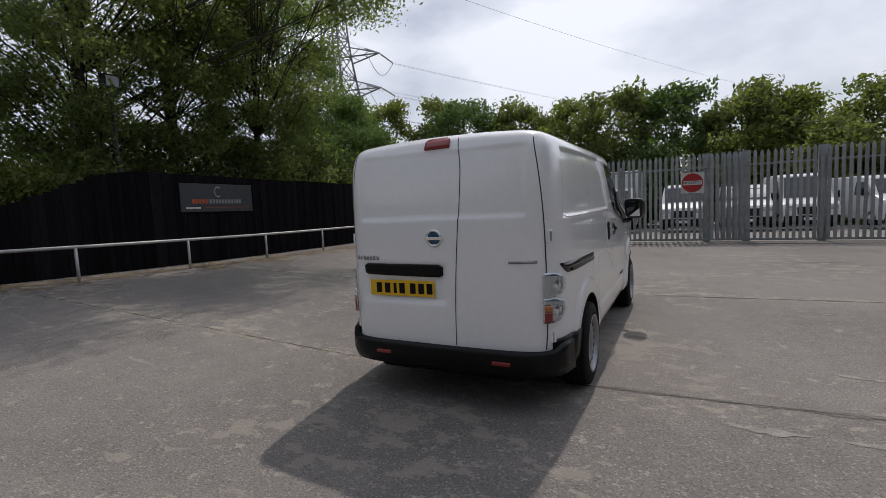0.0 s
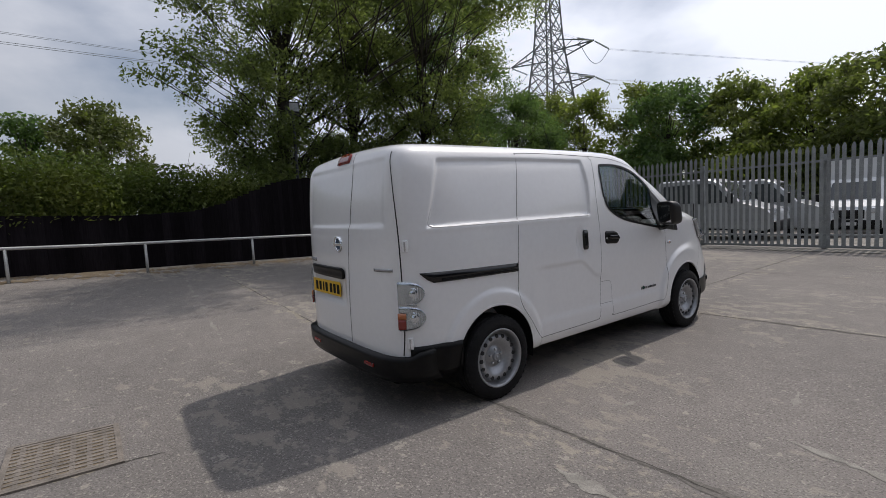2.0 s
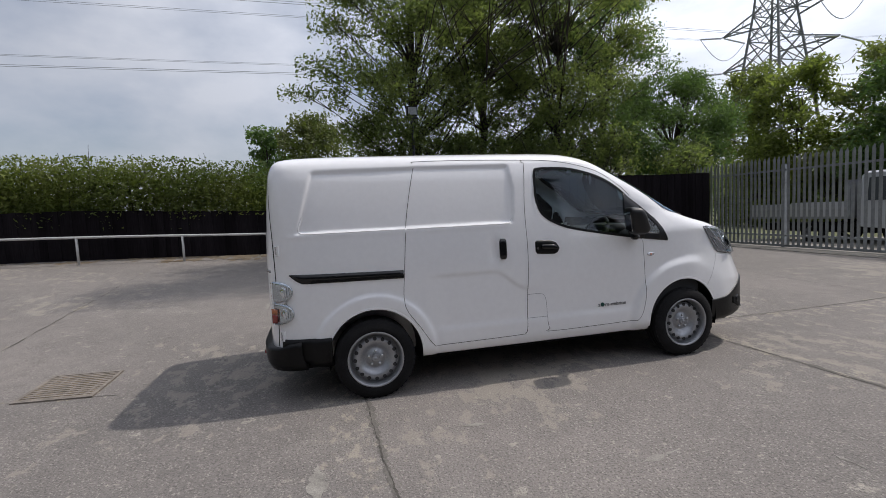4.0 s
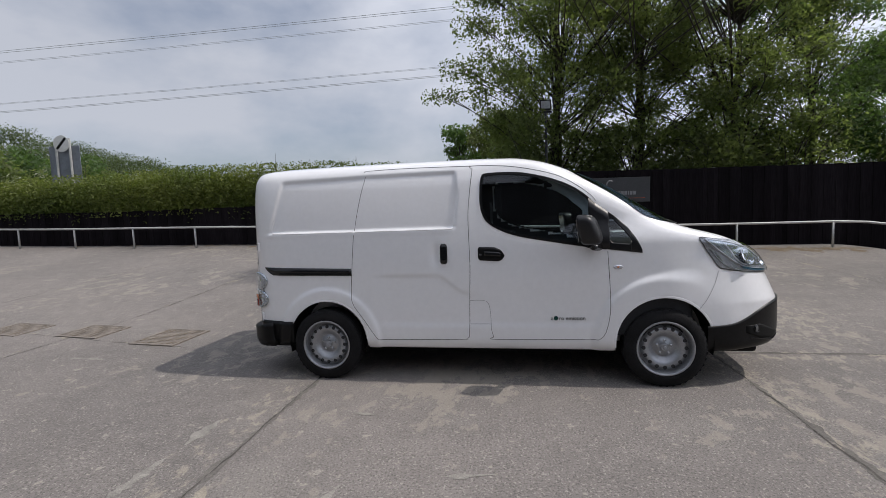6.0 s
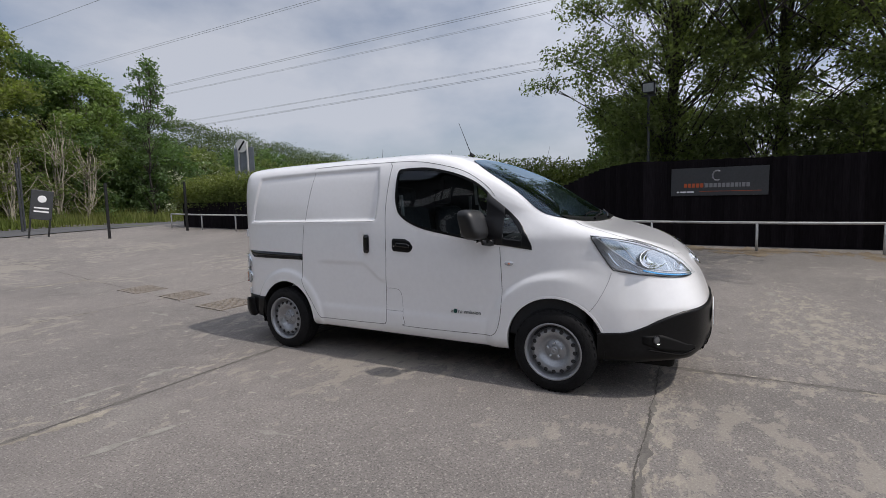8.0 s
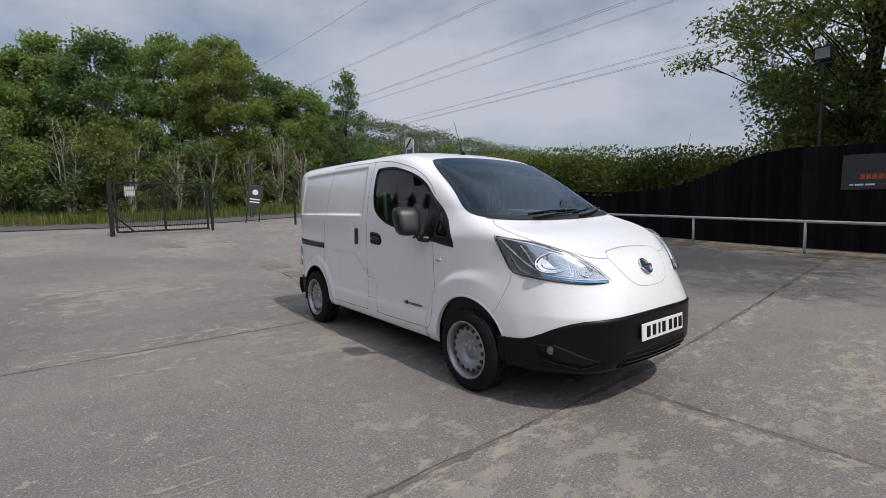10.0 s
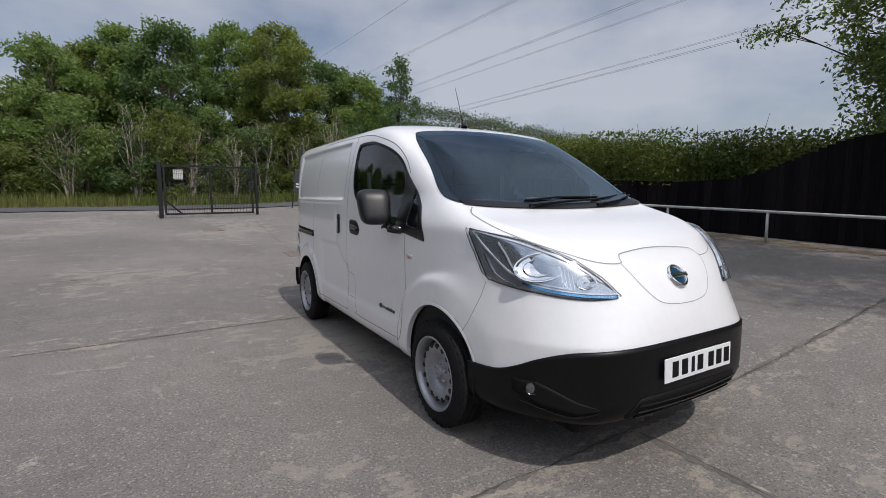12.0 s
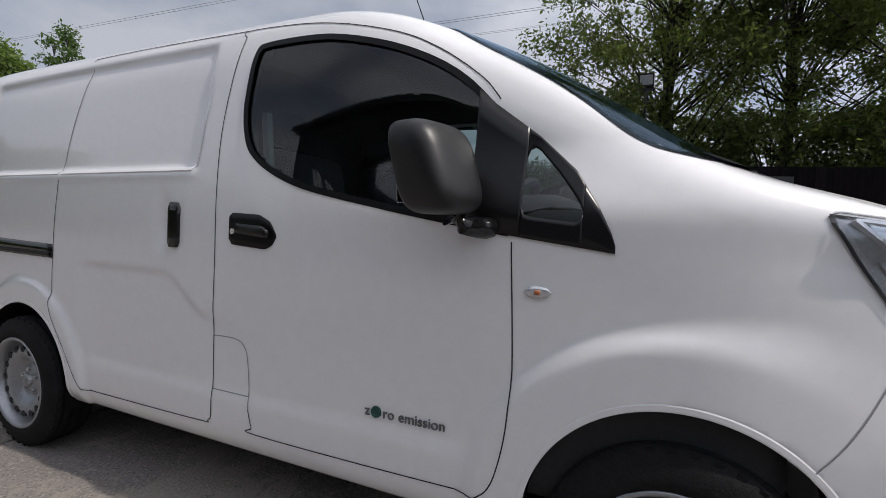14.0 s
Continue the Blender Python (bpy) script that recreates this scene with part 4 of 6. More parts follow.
# panel gaps
for side in ("side+", "side-"):
    for line, curved in (([(1.30, 1.712), (1.275, 1.5), (1.262, 1.31), (1.268, 0.95), (1.255, 0.64), (1.246, 0.40), (1.230, 0.345), (1.15, 0.333), (0.475, 0.325)], True),
                         ([(2.33, 1.03), (2.345, 0.66), (2.322, 0.46), (2.27, 0.357), (2.15, 0.343), (1.47, 0.336), (1.44, 0.36), (1.425, 0.42)], True),
                         ([(0.39, 1.70), (0.34, 1.50), (0.295, 1.25), (0.262, 0.90), (0.25, 0.72), (0.27, 0.62), (0.36, 0.49), (0.43, 0.38), (0.475, 0.325)], True),
                         ([(0.385, 1.735), (0.42, 1.748), (0.8, 1.752), (1.3, 1.742)], True), ([(1.30, 1.712), (1.30, 1.742), (1.6, 1.722), (1.9, 1.655), (2.06, 1.585), (2.2, 1.485), (2.262, 1.415)], True),
                         ([(1.255, 0.655), (1.36, 0.655), (1.405, 0.63), (1.42, 0.56), (1.425, 0.42)], True), ([(1.25, 0.462), (1.425, 0.462)], True),
                         ([(2.985, 0.585), (3.04, 0.66), (3.10, 0.78), (3.125, 0.86)], True)):
        soft = line[0][0] > 2.9 or line[0] in ((1.255, 0.655), (1.25, 0.462))
        strip("panel_gap", side, line, 0.003 if soft else 0.0036, M["softseam" if soft else "seam"], van, 0.0015, curved=curved)
strip("panel_gap", "rear", [(0.155, 1.785), (0.180, 1.60), (0.181, 1.45), (0.172, 1.25), (0.150, 0.95), (0.135, 0.7), (0.126, 0.42)], 0.006, M["seam"], van, 0.0015)
strip("panel_gap", "rear", [(0.66, 1.74), (0.69, 1.55), (0.712, 1.3), (0.72, 1.0), (0.72, 0.6), (0.71, 0.42)], 0.006, M["seam"], van, 0.0015)
strip("panel_gap", "rear", [(-0.66, 1.74), (-0.69, 1.55), (-0.712, 1.3), (-0.72, 1.0), (-0.72, 0.6), (-0.71, 0.42)], 0.006, M["seam"], van, 0.0015)
strip("panel_gap", "front", [(0.70, 1.215), (0.745, 1.18), (0.74, 1.12), (0.66, 1.06), (0.50, 0.99), (0.40, 0.965), (0.31, 0.962), (0.29, 0.985), (0.24, 1.0), (0.0, 1.012), (-0.24, 1.0), (-0.29, 0.985), (-0.31, 0.962), (-0.40, 0.965), (-0.50, 0.99), (-0.66, 1.06), (-0.74, 1.12), (-0.745, 1.18), (-0.70, 1.215)], 0.0034, M["softseam"], van, 0.002)
strip("panel_gap", "front", [(0.31, 0.962), (0.27, 0.88), (0.19, 0.795), (0.1, 0.772), (0.0, 0.768), (-0.1, 0.772), (-0.19, 0.795), (-0.27, 0.88), (-0.31, 0.962)], 0.0026, M["softseam"], van, 0.0015)

# pressed edge under the upper side panels
for side in ("side+", "side-"):
    for line in ([(-0.455, 1.36), (-0.485, 1.275), (-0.468, 1.249), (-0.40, 1.242), (0.0, 1.241), (0.285, 1.240)], [(0.305, 1.240), (0.7, 1.240), (1.08, 1.240), (1.13, 1.246), (1.15, 1.275)]):
        strip("pressed_edge", side, line, 0.013, M["paint"], van, 0.0, raised=0.0045)

# sliding-door rails and handles
for side in ("side+", "side-"):
    patch("door_rail", side, np.linspace(-0.57, 0.257, 20), [(-0.57, 0.945), (-0.50, 0.882), (0.257, 0.872)], [(-0.57, 0.952), (0.257, 0.932)], M["glossblack"], van, 0.004, 3, 0.008, "black sliding door rail")
    strip("rail_lip", side, [(-0.42, 0.893), (0.25, 0.888)], 0.018, M["blackplastic"], van, 0.0, raised=0.012)
    patch("sliding_handle", side, np.linspace(1.030, 1.085, 12), [(1.030, 0.975), (1.040, 0.957), (1.075, 0.957), (1.085, 0.975)], [(1.030, 1.10), (1.040, 1.120), (1.075, 1.120), (1.085, 1.10)], M["glossblack"], van, 0.012, 6, 0.016, "black sliding door handle")
    patch("handle_recess", side, np.linspace(1.335, 1.545, 16), [(1.335, 1.0), (1.35, 0.98), (1.50, 0.97), (1.53, 0.985), (1.545, 1.01)], [(1.335, 1.075), (1.35, 1.088), (1.47, 1.083), (1.52, 1.06), (1.545, 1.02)], M["blackplastic"], van, 0.003, 6, 0.01, "black door handle recess")
    patch("door_handle", side, np.linspace(1.385, 1.52, 12), [(1.385, 1.02), (1.52, 1.008)], [(1.385, 1.052), (1.50, 1.045), (1.52, 1.03)], M["glossblack"], van, 0.022, 4, 0.014, "black door pull")
    x0 = float(on_side(1.355, 1.025)) * (1 if side == "side+" else -1)
    part("lock", lathe(bmesh.new(), [(x0 + math.copysign(0.004, x0), 0.011), (x0 + math.copysign(0.008, x0), 0.010), (x0 + math.copysign(0.008, x0), 0.0005)], "x", 16, (0, 1.355, 1.025)), M["chrome"], van, "chrome lock barrel")
    patch("side_indicator", side, np.linspace(2.368, 2.438, 12), [(2.368, 0.907), (2.380, 0.895), (2.403, 0.891), (2.426, 0.895), (2.438, 0.907)], [(2.368, 0.908), (2.380, 0.919), (2.403, 0.923), (2.426, 0.919), (2.438, 0.908)], M["clearlamp"], van, 0.007, 4, 0.01, "clear side indicator")
    patch("indicator_bulb", side, np.linspace(2.396, 2.410, 4), [(2.396, 0.901), (2.410, 0.901)], [(2.396, 0.913), (2.410, 0.913)], M["amber"], van, 0.009, 3, 0.004)
    # badge on the door: round mark and words
    s = 1 if side == "side+" else -1
    xb = float(on_side(2.03, 0.515))
    for word, u in (("z", 1.903), ("ro emission", 2.058)):
        lettering(word, 0.043, M["badgegrey"], van, Matrix.Translation((s * (xb + 0.003), 2.025 + s * (u - 2.025), 0.508)) @ pose(0, 0, 0, 90, 0, 90 * s), "door_lettering")
    part("badge_mark", lathe(bmesh.new(), [(0.0, 0.018), (s * 0.004, 0.017), (s * 0.004, 0.010), (s * 0.002, 0.008), (s * 0.003, 0.0005)], "x", 20, (s * (xb + 0.002), 2.025 + s * (1.934 - 2.025), 0.509)), M["badgegreen"], van, "round green badge mark")

# rolled wheel-arch lips
for side in ("side+", "side-"):
    for y0, z0 in ARCHES:
        line = [(y0 + math.cos(a) * (R_ARCH + 0.004), z0 + math.sin(a) * (R_ARCH + 0.004)) for a in np.linspace(-0.08, math.pi + 0.1, 30)]
        strip("arch_lip", side, line, 0.018, M["paint"], van, 0.0, raised=0.0015)
# bumpers: black cladding over the lower nose and tail, swept up round the wheel arches
FB_TOP = spline([(-2.24, 0.622), (-1.95, 0.616), (-1.70, 0.603), (-1.58, 0.584), (-1.47, 0.545), (-1.38, 0.497), (-1.30, 0.463), (-1.22, 0.450), (-1.15, 0.446)], 6)
us, ts = np.linspace(0, 1, 60), np.linspace(0, 1, 16)
tops = np.interp(-1.155 + us * (-2.23 + 1.155), *FB_TOP.T)
zz = 0.25 + (tops - 0.25)[:, None] * ts
uu = -1.155 + us[:, None] * (-0.6 * on_end(np.zeros(zz.shape), zz) + 1.155)
rim = np.concatenate([place("corner+", uu, zz, 0.012), place("corner+", uu[:, -1:], zz[:, -1:], -0.012)], 1)
rim[-1, :, 0] = 0.0
grid = np.concatenate([rim, (rim * (-1, 1, 1))[::-1][1:]])
verts, faces = quads(grid)
mesh_object("front_bumper", verts, faces, M["blackplastic"], van, True, "black textured plastic front bumper")
for side in ("side+", "side-"):
    patch("rear_bumper", side, np.linspace(-0.645, -0.30, 20), [(-0.645, 0.29), (-0.34, 0.265), (-0.30, 0.265)], [(-0.645, 0.475), (-0.33, 0.475), (-0.30, 0.475)], M["blackplastic"], van, 0.012, 6, 0.03)
patch("rear_bumper", "rear", np.linspace(-0.80, 0.80, 50), [(-0.80, 0.28), (0.80, 0.28)], [(-0.80, 0.46), (-0.78, 0.452), (-0.735, 0.412), (0.735, 0.412), (0.78, 0.452), (0.80, 0.46)], M["blackplastic"], van, 0.055, 6, 0.08, "black plastic rear bumper step")
for xr in (-0.43, 0.45):
    yb = float(on_end(xr, 0.335, False)) - 0.062
    part("rear_reflector", boxed(xr - 0.062, xr + 0.062, yb, yb + 0.02, 0.325, 0.352, bevel=0.006), M["red"], van, "red bumper reflector")
# grille slot, air intake and fog lamps
patch("air_intake", "front", np.linspace(-0.42, 0.42, 30), [(-0.42, 0.30), (-0.38, 0.285), (0, 0.275), (0.38, 0.285), (0.42, 0.30)], [(-0.42, 0.305), (-0.36, 0.385), (0, 0.395), (0.36, 0.385), (0.42, 0.305)], M["ink"], van, 0.016, 5, 0.006, "dark lower air intake")
for z in (0.300, 0.328, 0.356):
    strip("intake_slat", "front", [(-0.37, z), (0.0, z - 0.004), (0.37, z)], 0.010, M["glossblack"], van, 0.0, raised=0.024)
for s in (-1, 1):
    xs = np.linspace(0.54, 0.775, 14) * s
    lo = [(0.54, 0.345), (0.62, 0.318), (0.72, 0.335), (0.775, 0.385)]
    hi = [(0.54, 0.350), (0.62, 0.378), (0.72, 0.445), (0.775, 0.440)]
    if s < 0:
        xs, lo, hi = xs[::-1], [(-a, b) for a, b in lo[::-1]], [(-a, b) for a, b in hi[::-1]]
    patch("fog_recess", "front", xs, lo, hi, M["ink"], van, 0.0145, 6, 0.003)
    strip("recess_lip", "front", [(0.55 * s, 0.335), (0.64 * s, 0.310), (0.76 * s, 0.345)], 0.008, M["glossblack"], van, 0.0, raised=0.019)
    p = place("front", np.array([0.735 * s]), np.array([0.412]), 0.014)[0]
    fog = part("fog_lamp", lathe(bmesh.new(), [(-0.03, 0.034), (-0.002, 0.034), (0.006, 0.030), (0.002, 0.026)], "y", 24), M["glossblack"], van, "round fog lamp in the bumper")
    fog.matrix_local = Matrix.Translation(p) @ pose(0, 0, 0, 0, 0, -48 * s)
    part("fog_lens", lathe(bmesh.new(), [(0.000, 0.027), (0.003, 0.016), (0.004, 0.001)], "y", 24), M["badgegrey"], fog, "", True)
# headlamps: bezel, bowls and clear cover
HL_LO = [(-1.825, 0.822), (-1.72, 0.816), (-1.6, 0.822), (-1.4, 0.846), (-1.27, 0.872), (-1.235, 0.90), (-1.15, 1.095)]
HL_HI = [(-1.825, 0.828), (-1.75, 0.900), (-1.636, 0.972), (-1.5, 1.030), (-1.382, 1.068), (-1.15, 1.110)]
CH_LO = [(-1.812, 0.836), (-1.72, 0.838), (-1.6, 0.848), (-1.50, 0.862), (-1.41, 0.884), (-1.35, 0.922), (-1.28, 0.985), (-1.19, 1.082)]
CH_HI = [(-1.812, 0.840), (-1.75, 0.884), (-1.636, 0.956), (-1.5, 1.014), (-1.40, 1.048), (-1.35, 1.062), (-1.28, 1.078), (-1.19, 1.096)]
for s in (-1, 1):
    kind = "corner+" if s > 0 else "corner-"
    us = np.linspace(-1.825, -1.15, 80)
    lamp = patch("headlamp", kind, us, HL_LO, HL_HI, M["bezel"], van, 0.003, 20, 0.004, "swept-back clear headlamp with chrome bowls")
    patch("headlamp_cover", kind, us, HL_LO, HL_HI, M["lens"], lamp, 0.030, 20, 0.026)
    strip("headlamp_rim", kind, HL_LO, 0.006, M["seam"], lamp, 0.005)
    strip("headlamp_rim", kind, HL_HI, 0.006, M["seam"], lamp, 0.005)
    patch("lamp_chamber", kind, np.linspace(-1.812, -1.19, 76), CH_LO, CH_HI, M["reflector"], lamp, 0.012, 20, 0.003, "bright silvered lamp chamber", True)
    strip("light_guide", kind, CH_LO + CH_HI[:0:-1], 0.010, M["clearlamp"], lamp, 0.0, raised=0.018)
    strip("light_guide", kind, [(a, b - 0.010) for a, b in CH_LO[:5]], 0.017, M["bluechrome"], lamp, 0.0, raised=0.012)
    for k in range(3):
        strip("bezel_step", kind, [(-1.40 + 0.03 * k, 0.850 + 0.010 * k), (-1.30 + 0.02 * k, 0.885 + 0.02 * k), (-1.25 + 0.02 * k, 0.97 + 0.025 * k)], 0.010, M["chrome" if k == 1 else "bezel"], lamp, 0.0, raised=0.010)
    for u, v, r, wide in ((-1.485, 0.946, 0.070, 1.75), (-1.680, 0.886, 0.034, 1.35)):
        p = place(kind, np.array([u]), np.array([v]), 0.004)[0]
        m = Matrix.Translation(p) @ pose(0, 0, 0, 28, 8 * s, -34 * s) @ Matrix.Diagonal((wide, 1, 1, 1))
        part("lamp_bowl", lathe(bmesh.new(), [(0.015, r), (0.016, r * 0.94), (0.010, r * 0.84), (0.005, r * 0.66), (0.009, r * 0.60), (0.003, r * 0.40), (0.001, 0.001)], "y", 22), M["chrome"], lamp, "", False).matrix_local = m
        off = Matrix.Translation((-0.03 * s, 0, 0.008)) if r > 0.05 else Matrix.Identity(4)
        part("lamp_bulb", lathe(bmesh.new(), [(-0.010, r * 0.15), (0.010, r * 0.16), (0.015, r * 0.11), (0.017, 0.001)], "y", 16), M["bluechrome"] if r > 0.05 else M["clearlamp"], lamp, "", True).matrix_local = m @ off
    for k in range(5):
        strip("lamp_rib", kind, [(-1.735 - 0.015 * k, 0.826 - 0.001 * k), (-1.728 - 0.015 * k, 0.872 - 0.010 * k)], 0.005, M["clearlamp"], lamp, 0.0, raised=0.013)
    strip("inner_guide", kind, [(-1.30, 1.052), (-1.335, 1.0), (-1.365, 0.945), (-1.42, 0.898), (-1.50, 0.874), (-1.62, 0.858)], 0.011, M["clearlamp"], lamp, 0.0, raised=0.017)
    for k in range(6):
        strip("reflector_fold", kind, [(-1.585 - 0.016 * k, 0.866 - 0.002 * k), (-1.572 - 0.016 * k, 0.952 - 0.011 * k)], 0.004, M["chrome"], lamp, 0.0, raised=0.013)
    strip("reflector_fold", kind, [(-1.60, 0.862), (-1.575, 0.92), (-1.565, 0.955)], 0.010, M["chrome"], lamp, 0.0, raised=0.012)
# tail lamps: two clear lobes with a notch between them, amber and red lenses low on the rear edge
def lobe(a, b, zc, h, n=16):
    us = np.linspace(a, b, n)
    wide = h * np.sqrt(np.clip(1 - ((us - a) / (b - a)) ** 2.6, 0.02, 1))
    return us, [(u, zc - w) for u, w in zip(us, wide)], [(u, zc + w) for u, w in zip(us, wide)]


for s in (-1, 1):
    side = "side+" if s > 0 else "side-"
    tail = patch("tail_lamp", side, np.linspace(-0.690, -0.612, 12), [(-0.690, 0.590), (-0.612, 0.600)], [(-0.690, 0.905), (-0.612, 0.895)], M["clearlamp"], van, 0.010, 14, 0.016, "clear stacked tail lamp with amber and red lenses")
    for zc in (0.826, 0.668):
        us, lo, hi = lobe(-0.688, -0.552, zc, 0.078)
        bowl = patch("lamp_lobe", side, us, lo, hi, M["reflector"], tail, 0.016, 9, 0.016, "silvered lamp bowl", True)
        patch("lamp_cover", side, us, lo, hi, M["lens"], bowl, 0.030, 9, 0.016, "", True)
        xx = float(on_side(-0.628, zc)) * s
        dome = part("lamp_dome", lathe(bmesh.new(), [(0.0, 0.040), (0.005, 0.037), (0.002, 0.026), (0.010, 0.012), (0.012, 0.001)], "x", 24), M["chrome"], bowl, "", True)
        dome.matrix_local = Matrix.Translation((xx + s * 0.014, -0.628, zc)) @ pose(0, 0, 0, 0, 0, -40 if s > 0 else 220)
        for k in range(3):
            strip("lamp_rib", side, [(-0.605 + 0.014 * k, zc - 0.045 + 0.006 * k), (-0.605 + 0.014 * k, zc + 0.045 - 0.006 * k)], 0.005, M["clearlamp"], bowl, 0.0, raised=0.024)
    patch("red_lens", side, np.linspace(-0.690, -0.658, 6), [(-0.690, 0.598), (-0.658, 0.602)], [(-0.690, 0.662), (-0.658, 0.660)], M["red"], tail, 0.0335, 5, 0.010, "red lower lens")
    patch("amber_lens", side, np.linspace(-0.690, -0.656, 6), [(-0.690, 0.665), (-0.656, 0.663)], [(-0.690, 0.705), (-0.656, 0.702)], M["amber"], tail, 0.0335, 3, 0.010, "amber indicator lens")
    for zr in (0.738, 0.748, 0.758):
        strip("lamp_rib", side, [(-0.688, zr), (-0.60, zr)], 0.005, M["chrome"], tail, 0.0, raised=0.016)
# rear furniture
patch("brake_lamp", "rear", np.linspace(-0.085, 0.098, 10), [(-0.085, 1.722), (0.098, 1.725)], [(-0.085, 1.772), (-0.06, 1.788), (0.08, 1.79), (0.098, 1.78)], M["red"], van, 0.014, 4, 0.02, "red high brake lamp")
patch("tailgate_grip", "rear", np.linspace(-0.60, 0.045, 24), [(-0.60, 0.892), (-0.58, 0.880), (0.025, 0.872), (0.045, 0.885)], [(-0.60, 0.945), (-0.58, 0.960), (0.025, 0.958), (0.045, 0.94)], M["blackplastic"], van, 0.016, 5, 0.022, "black plastic grip above the number plate")
patch("grip_badge", "rear", np.linspace(0.505, 0.675, 8), [(0.505, 0.968), (0.675, 0.968)], [(0.505, 0.986), (0.675, 0.986)], M["bezel"], van, 0.005, 3, 0.005)
for i, w in enumerate((0.018, 0.012, 0.024, 0.022, 0.02, 0.02, 0.02)):
    u = -0.668 + i * 0.031
    patch("badge_bar", "rear", np.linspace(u, u + w, 3), [(u, 0.985), (u + w, 0.985)], [(u, 1.014), (u + w, 1.014)], M["bezel"], van, 0.005, 2, 0.005)


def roundel(front):
    y = on_end(np.array([0.0 if front else -0.005]), np.array([0.887 if front else 1.135]), front)[0]
    s = 1 if front else -1
    m = Matrix.Translation((0.0 if front else -0.005, y, 0.887 if front else 1.135)) @ pose(0, 0, 0, 38 if front else -4, 0, 0 if front else 180)
    ring = part("badge_ring", lathe(bmesh.new(), [(-0.01, 0.060), (0.010, 0.060), (0.015, 0.052), (0.010, 0.044), (-0.01, 0.044)], "y", 36), M["chrome"], van, "chrome ring badge", True)
    ring.matrix_local = m
    part("badge_disc", lathe(bmesh.new(), [(0.004, 0.045), (0.004, 0.001)], "y", 36), M["badgeblue"], ring, "blue badge centre")
    part("badge_bar", boxed(-0.066, 0.066, 0.0, 0.016, -0.011, 0.011, bevel=0.003), M["chrome"], ring, "plain chrome bar")


roundel(True), roundel(False)


def plate(front):
    x0, z0 = (0.0, 0.497) if front else (-0.28, 0.790)
    y = on_end(np.array([x0 - 0.26, x0, x0 + 0.26]), np.array([z0] * 3), front)
    m = Matrix.Translation((x0, (y.max() + 0.017) if front else (y.min() - 0.012), z0)) @ pose(0, 0, 0, 2 if front else 0, 0, 0 if front else 180)
    base = part("number_plate", boxed(-0.26, 0.26, 0.0, 0.006, -0.0555, 0.0555, bevel=0.002), M["whiteplate" if front else "yellow"], van, ("white front" if front else "yellow rear") + " number plate with dark bars")
    base.matrix_local = m
    for u in (-0.185, -0.115, -0.052, 0.005, 0.092, 0.158, 0.223):
        w = 0.012 if abs(u + 0.052) < 1e-6 else 0.022
        part("plate_bar", boxed(-u - w, -u + w, 0.006, 0.0075, -0.036, 0.036), M["ink"], base)


plate(True), plate(False)
for s in (-1, 1):
    for z in (1.13, 0.50):
        p = place("rear", np.array([0.742 * s]), np.array([z]), 0.0)[0]
        h = part("door_hinge", boxed(-0.022, 0.022, -0.012, 0.02, -0.04, 0.04, bevel=0.006), M["paint"], van, "white rear door hinge")
        h.matrix_local = Matrix.Translation(p) @ pose(0, 0, 0, 0, 0, 42 * s)
        part("hinge_pin", boxed(-0.005, 0.005, -0.016, -0.010, -0.03, 0.03), M["smoke"], h)

# wheels
RT, HUB_Z = 0.303, 0.282


